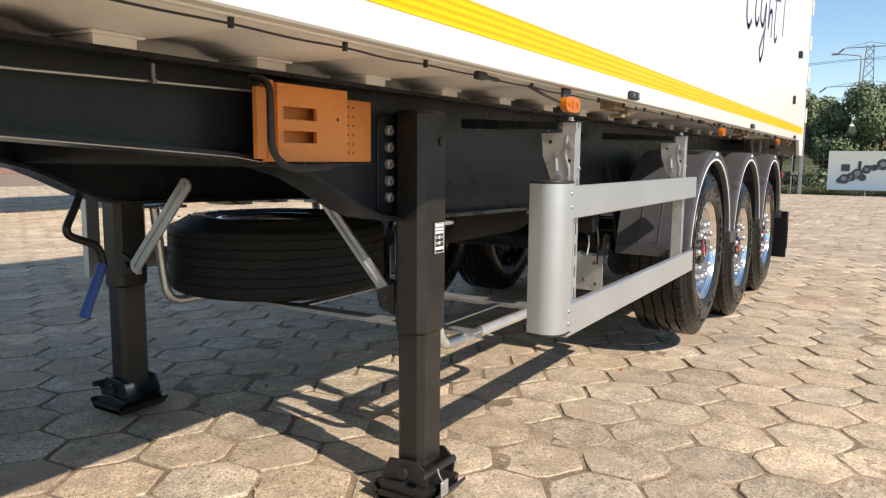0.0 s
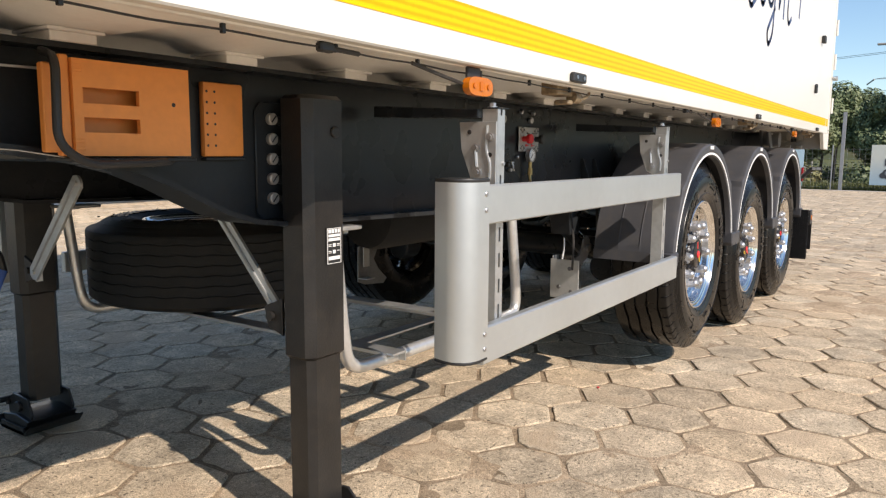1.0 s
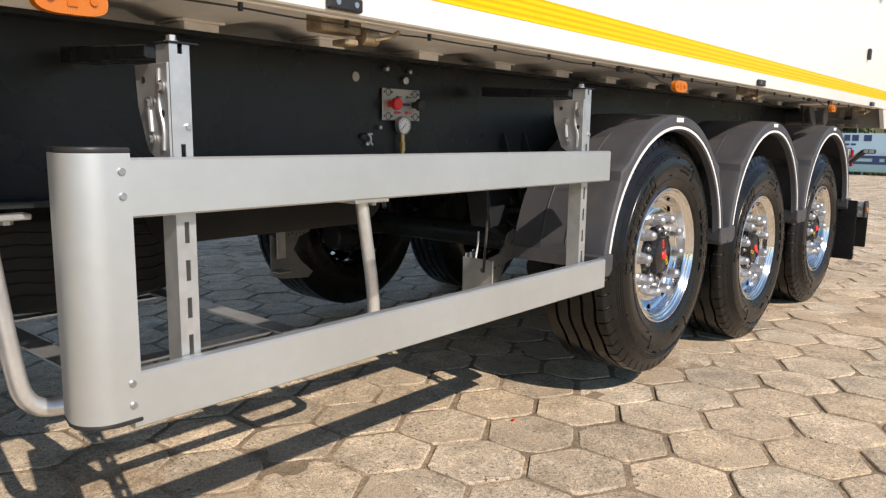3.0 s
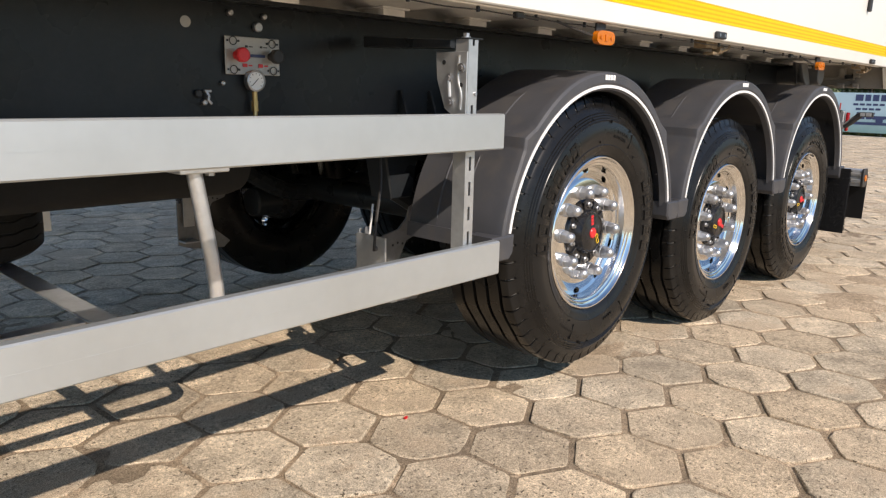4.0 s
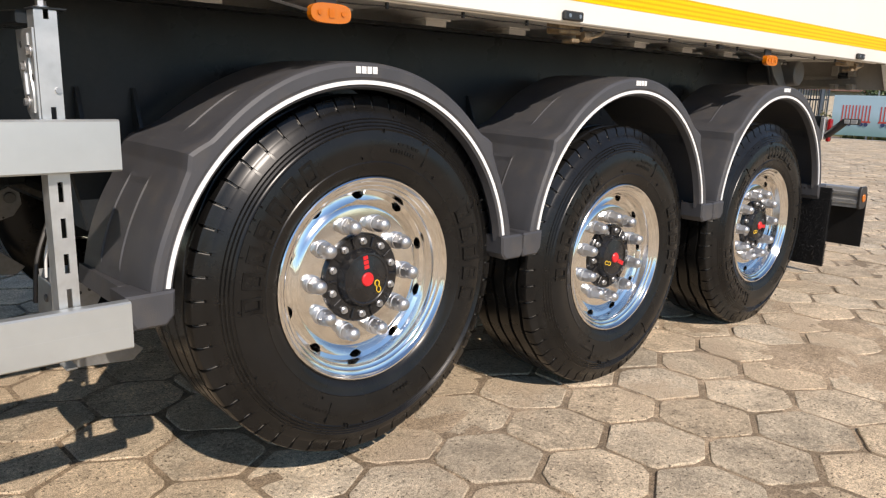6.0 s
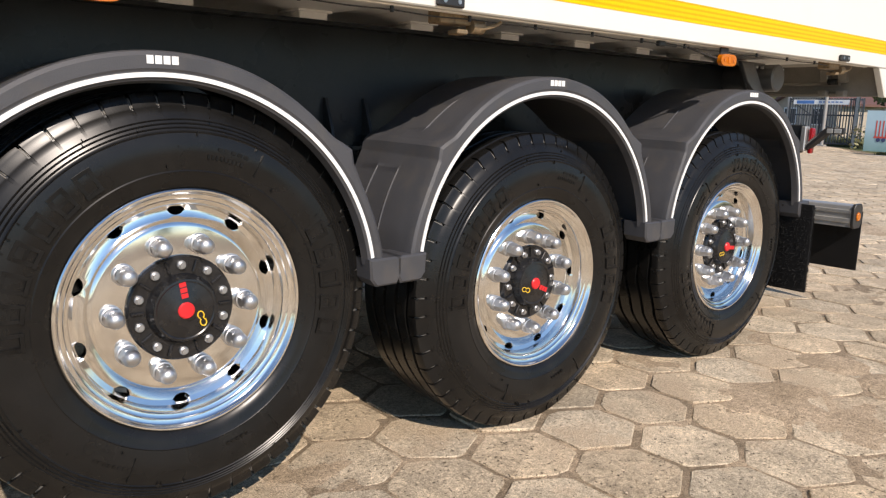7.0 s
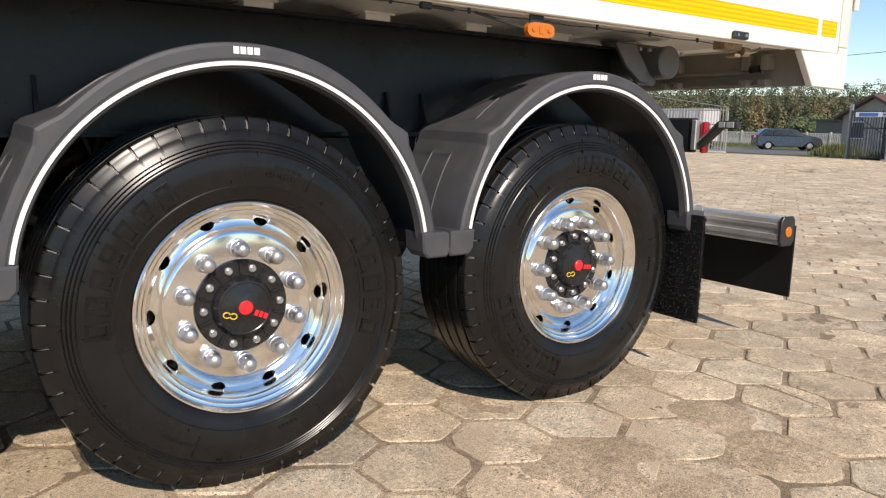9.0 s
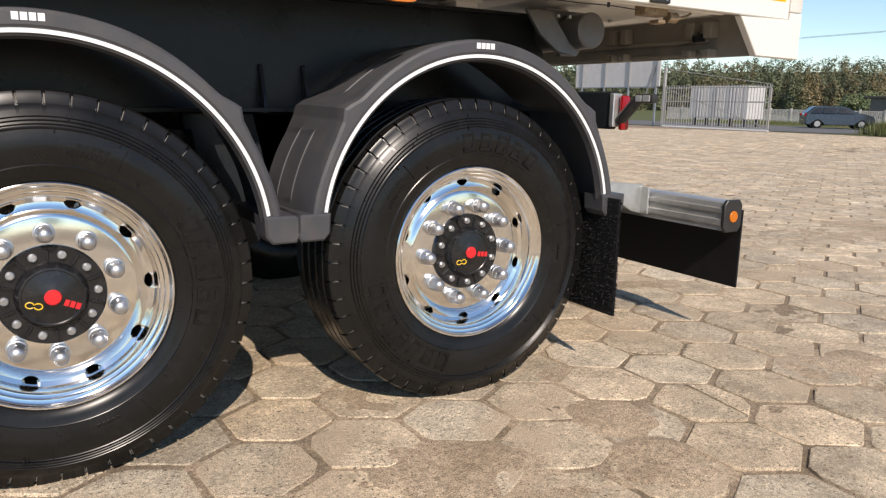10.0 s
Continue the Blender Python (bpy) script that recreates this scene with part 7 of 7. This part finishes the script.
def parked_car():
    paint = mat("blue_grey_car_paint", (0.036, 0.044, 0.052), 0.25, 0.3, var=0.05, coat=0.8)
    glass = mat("car_glass", (0.015, 0.018, 0.02), 0.07, var=0.05, rough_var=0.02)
    x, y = 48.2, 26.9
    c = empty("car", pose(x, y, ground_z(x, y) + 0.02, 0, 0, -44), label="dark blue-grey estate car parked at the roadside", category="car")
    body = [(-2.12, 0.30), (-2.15, 0.62), (-2.10, 0.90), (-1.98, 1.00), (-1.55, 1.42), (-1.2, 1.47), (0.1, 1.47), (0.45, 1.40), (1.05, 1.00), (1.70, 0.93), (2.02, 0.82), (2.13, 0.66), (2.15, 0.40), (2.0, 0.24), (1.75, 0.22), (1.68, 0.45), (1.45, 0.60), (1.2, 0.60), (0.98, 0.45), (0.92, 0.22), (-0.95, 0.22), (-1.0, 0.45), (-1.22, 0.60), (-1.5, 0.60), (-1.72, 0.45), (-1.78, 0.22), (-2.0, 0.24)]
    bm = plate(bmesh.new(), body, "y", -0.84, 0.84, 0.05)
    for v_ in bm.verts:
        if v_.co.z > 1.0:
            v_.co.y *= 1 - 0.22 * (v_.co.z - 1.0) / 0.47
    part("body", bm, paint, c, smooth=28)
    for s in (-1, 1):
        for poly in ([(-1.85, 1.0), (-1.50, 1.34), (-1.15, 1.38), (-1.15, 1.0)], [(-1.08, 1.0), (-1.08, 1.38), (-0.22, 1.39), (-0.22, 1.0)], [(-0.15, 1.0), (-0.15, 1.39), (0.12, 1.38), (0.42, 1.32), (0.88, 1.0)]):
            lo = [(a, s * (0.848 if b <= 1.0 else 0.845 * (1 - 0.22 * (b - 1.0) / 0.47) + 0.006), b) for a, b in poly]
            bm = bmesh.new()
            va = [bm.verts.new(p) for p in lo]
            vb = [bm.verts.new((p[0], p[1] - s * 0.03, p[2])) for p in lo]
            bm.faces.new(va), bm.faces.new(vb[::-1])
            for i in range(len(va)):
                j = (i + 1) % len(va)
                bm.faces.new((va[i], va[j], vb[j], vb[i]))
            part("window", bm, glass, c, smooth=0)
    part("tail_light", B(-2.17, -2.02, -0.80, -0.55, 0.78, 0.98, bevel=0.02), RED_LENS, c)
    part("tail_light", B(-2.17, -2.02, 0.55, 0.80, 0.78, 0.98, bevel=0.02), RED_LENS, c)
    part("headlight", B(1.90, 2.10, -0.80, -0.50, 0.66, 0.80, bevel=0.03), CLEAR_LENS, c)
    part("headlight", B(1.90, 2.10, 0.50, 0.80, 0.66, 0.80, bevel=0.03), CLEAR_LENS, c)
    part("rear_window", plate(bmesh.new(), [(-2.02, 1.02), (-1.62, 1.40), (-1.60, 1.38), (-1.99, 1.0)], "y", -0.62, 0.62), glass, c)
    for xx in (-1.36, 1.33):
        for s in (-1, 1):
            bm = lathe(bmesh.new(), [(0.19, -0.09), (0.29, -0.10), (0.31, -0.08), (0.31, 0.08), (0.29, 0.10), (0.19, 0.09)], 28)
            w = part("wheel", bm, RUBBER, c)
            w.matrix_basis = pose(xx, s * 0.74, 0.31)
            part("rim", disc(bmesh.new(), (0, 0.075 * s, 0), "y", 0.195, 0.02 * s, 20, 0.01), NUT, w)


def pylon():
    x, y, h = 170.0, 4.6, 27.0
    p = empty("power_pylon", pose(x, y, -2), label="tall grey steel lattice power pylon", category="pylon")
    bm = bmesh.new()

    def w(z):
        return 1.9 - 1.25 * z / h
    lv = [0, 5, 9, 12.5, 15.5, 18, 20.2, 22.2, 24, 25.6, h]
    for sx in (-1, 1):
        for sy in (-1, 1):
            sweep(bm, [(sx * w(z), sy * w(z), z) for z in lv], 0.09, 4)
    for a, b in zip(lv, lv[1:]):
        for s in (-1, 1):
            sweep(bm, [(s * w(a), -w(a), a), (s * w(b), w(b), b)], 0.05, 3)
            sweep(bm, [(s * w(a), w(a), a), (s * w(b), -w(b), b)], 0.05, 3)
            sweep(bm, [(-w(a), s * w(a), a), (w(b), s * w(b), b)], 0.05, 3)
            sweep(bm, [(w(a), s * w(a), a), (-w(b), s * w(b), b)], 0.05, 3)
    part("lattice_tower", bm, FENCE_GREY, p, smooth=0)
    for z, r in ((h - 0.4, 4.6), (h - 8.2, 7.4), (h - 13.0, 3.6)):
        bm = bmesh.new()
        for s in (-1, 1):
            sweep(bm, [(-0.6, 0, z), (0, s * r, z)], 0.07, 4)
            sweep(bm, [(0.6, 0, z), (0, s * r, z)], 0.07, 4)
            sweep(bm, [(0, 0, z + 1.0), (0, s * r, z)], 0.06, 4)
            sweep(bm, [(0, s * r, z), (1.6, s * (r + 1.4), z - 0.9)], 0.16, 5)
        part("cross_arm", bm, FENCE_GREY, p, smooth=0)
    for i, (dy, z0) in enumerate(((4.6, h - 2.6), (-4.6, h - 2.6), (7.4, h - 10.3), (-7.4, h - 10.3))):
        bm = sweep(bmesh.new(), [(0.3 * dy + (6 * u if u < 0 else 30 * u), dy + 130 * u, z0 - 5.0 * u * (1 if u > 0 else -1) * (1.3 - abs(u))) for u in (-1, -0.75, -0.5, -0.25, 0, 0.25, 0.5, 0.75, 1)], 0.05, 4)
        part("power_line", bm, FENCE_DARK, p, "thin sagging overhead power line")
    lamp = empty("street_lamp", pose(45, 1.1, ground_z(45, 1)), label="slim pale street lamp among the trees", category="street lamp")
    part("pole", sweep(bmesh.new(), [(0, 0, -0.2), (0, 0, 7.5)], 0.06, 8, 0.04), FENCE_PALE, lamp)
    part("arm", sweep(bmesh.new(), rounded([(0, 0, 7.4), (0, 0, 7.8), (0, 1.3, 8.0)], 0.3), 0.035, 8), FENCE_PALE, lamp)
    part("lamp_head", B(-0.12, 0.12, 1.1, 1.6, 7.93, 8.05, bevel=0.03), FENCE_PALE, lamp)


def second_trailer():
    """Plain box trailer parked beside the first; it throws the shade band across the far pavement."""
    t = empty("semi_trailer", pose(4.0, 12.75, 0), label="white box semi-trailer parked on the far pavement", category="trailer")
    part("body", B(-6.5, 7.0, 0, 2.48, 1.41, 4.0, bevel=0.01), WHITE, t)
    part("floor_panel", B(-6.45, 6.95, 0.03, 2.45, 1.385, 1.408), CREAM, t)
    for y in (0.50, 1.91):
        part("chassis_beam", B(-6.3, 6.2, y, y + 0.06, 1.12, 1.384, bevel=0.005), BLACK, t)
    for y in (0.40, 1.94):
        lg = part("landing_leg", B(-5.1, -4.94, y, y + 0.14, 0.06, 1.30, bevel=0.02), LEG_BLACK, t)
        part("foot_sole", B(-5.15, -4.89, y - 0.06, y + 0.2, 0.0, 0.058, bevel=0.008), LEG_BLACK, lg)
    for x in (3.0, 4.31, 5.62):
        part("axle", sweep(bmesh.new(), [(x, 0.3, 0.526), (x, 2.18, 0.526)], 0.066, 14), BLACK, t)
        for y in (0.03, 2.07):
            bm = lathe(bmesh.new(), [(0.29, 0.0), (0.50, 0.01), (0.526, 0.05), (0.526, 0.33), (0.50, 0.37), (0.29, 0.38)], 48, closed=True)
            w = part("wheel", bm, RUBBER, t)
            w.matrix_basis = pose(x, y, 0.526)
            part("rim", disc(bmesh.new(), (0, 0.06, 0), "y", 0.288, 0.25, 40, 0.01), NUT, w)


def brick_border():
    """Strip of red-brown pavers past the far end of the yard."""
    v = [(x, y, ground_z(x, y) + 0.01) for y in (46.0, 58.0) for x in (-30.0, -10.0, 5.0, 20.0, 26.0)]
    f = [(i, i + 1, i + 6, i + 5) for i in range(4)]
    me = bpy.data.meshes.new("pavement_border")
    me.from_pydata(v, [], f)
    me.materials.append(mat("red_brown_pavers", (0.36, 0.17, 0.10), 0.85, var=0.2, scale=1.5, fine=40, bump=0.004))
    tagged(new("pavement_border", me), "strip of red-brown pavers past the yard", "pavement", kind="structure")


def red_chip():
    """Broken flake of red plastic on the pavers."""
    bm = plate(bmesh.new(), [(-0.014, -0.004), (-0.003, -0.008), (0.013, -0.003), (0.009, 0.005), (-0.006, 0.007)], "z", 0.0, 0.003, 0.0008)
    c = part("plastic_chip", bm, RED, None, smooth=0)
    c.matrix_basis = pose(-2.032, 0.315, ground_z(-2.032, 0.315) + 0.003, 3, 2, 20)
    tagged(c, "small broken red plastic flake on a paver", "litter")


red_chip()
near_trees()
second_trailer()
brick_border()
forest()
grass_stuff()
boards()
fences()
buildings()
parked_car()
pylon()
yard_ground()
pavement()
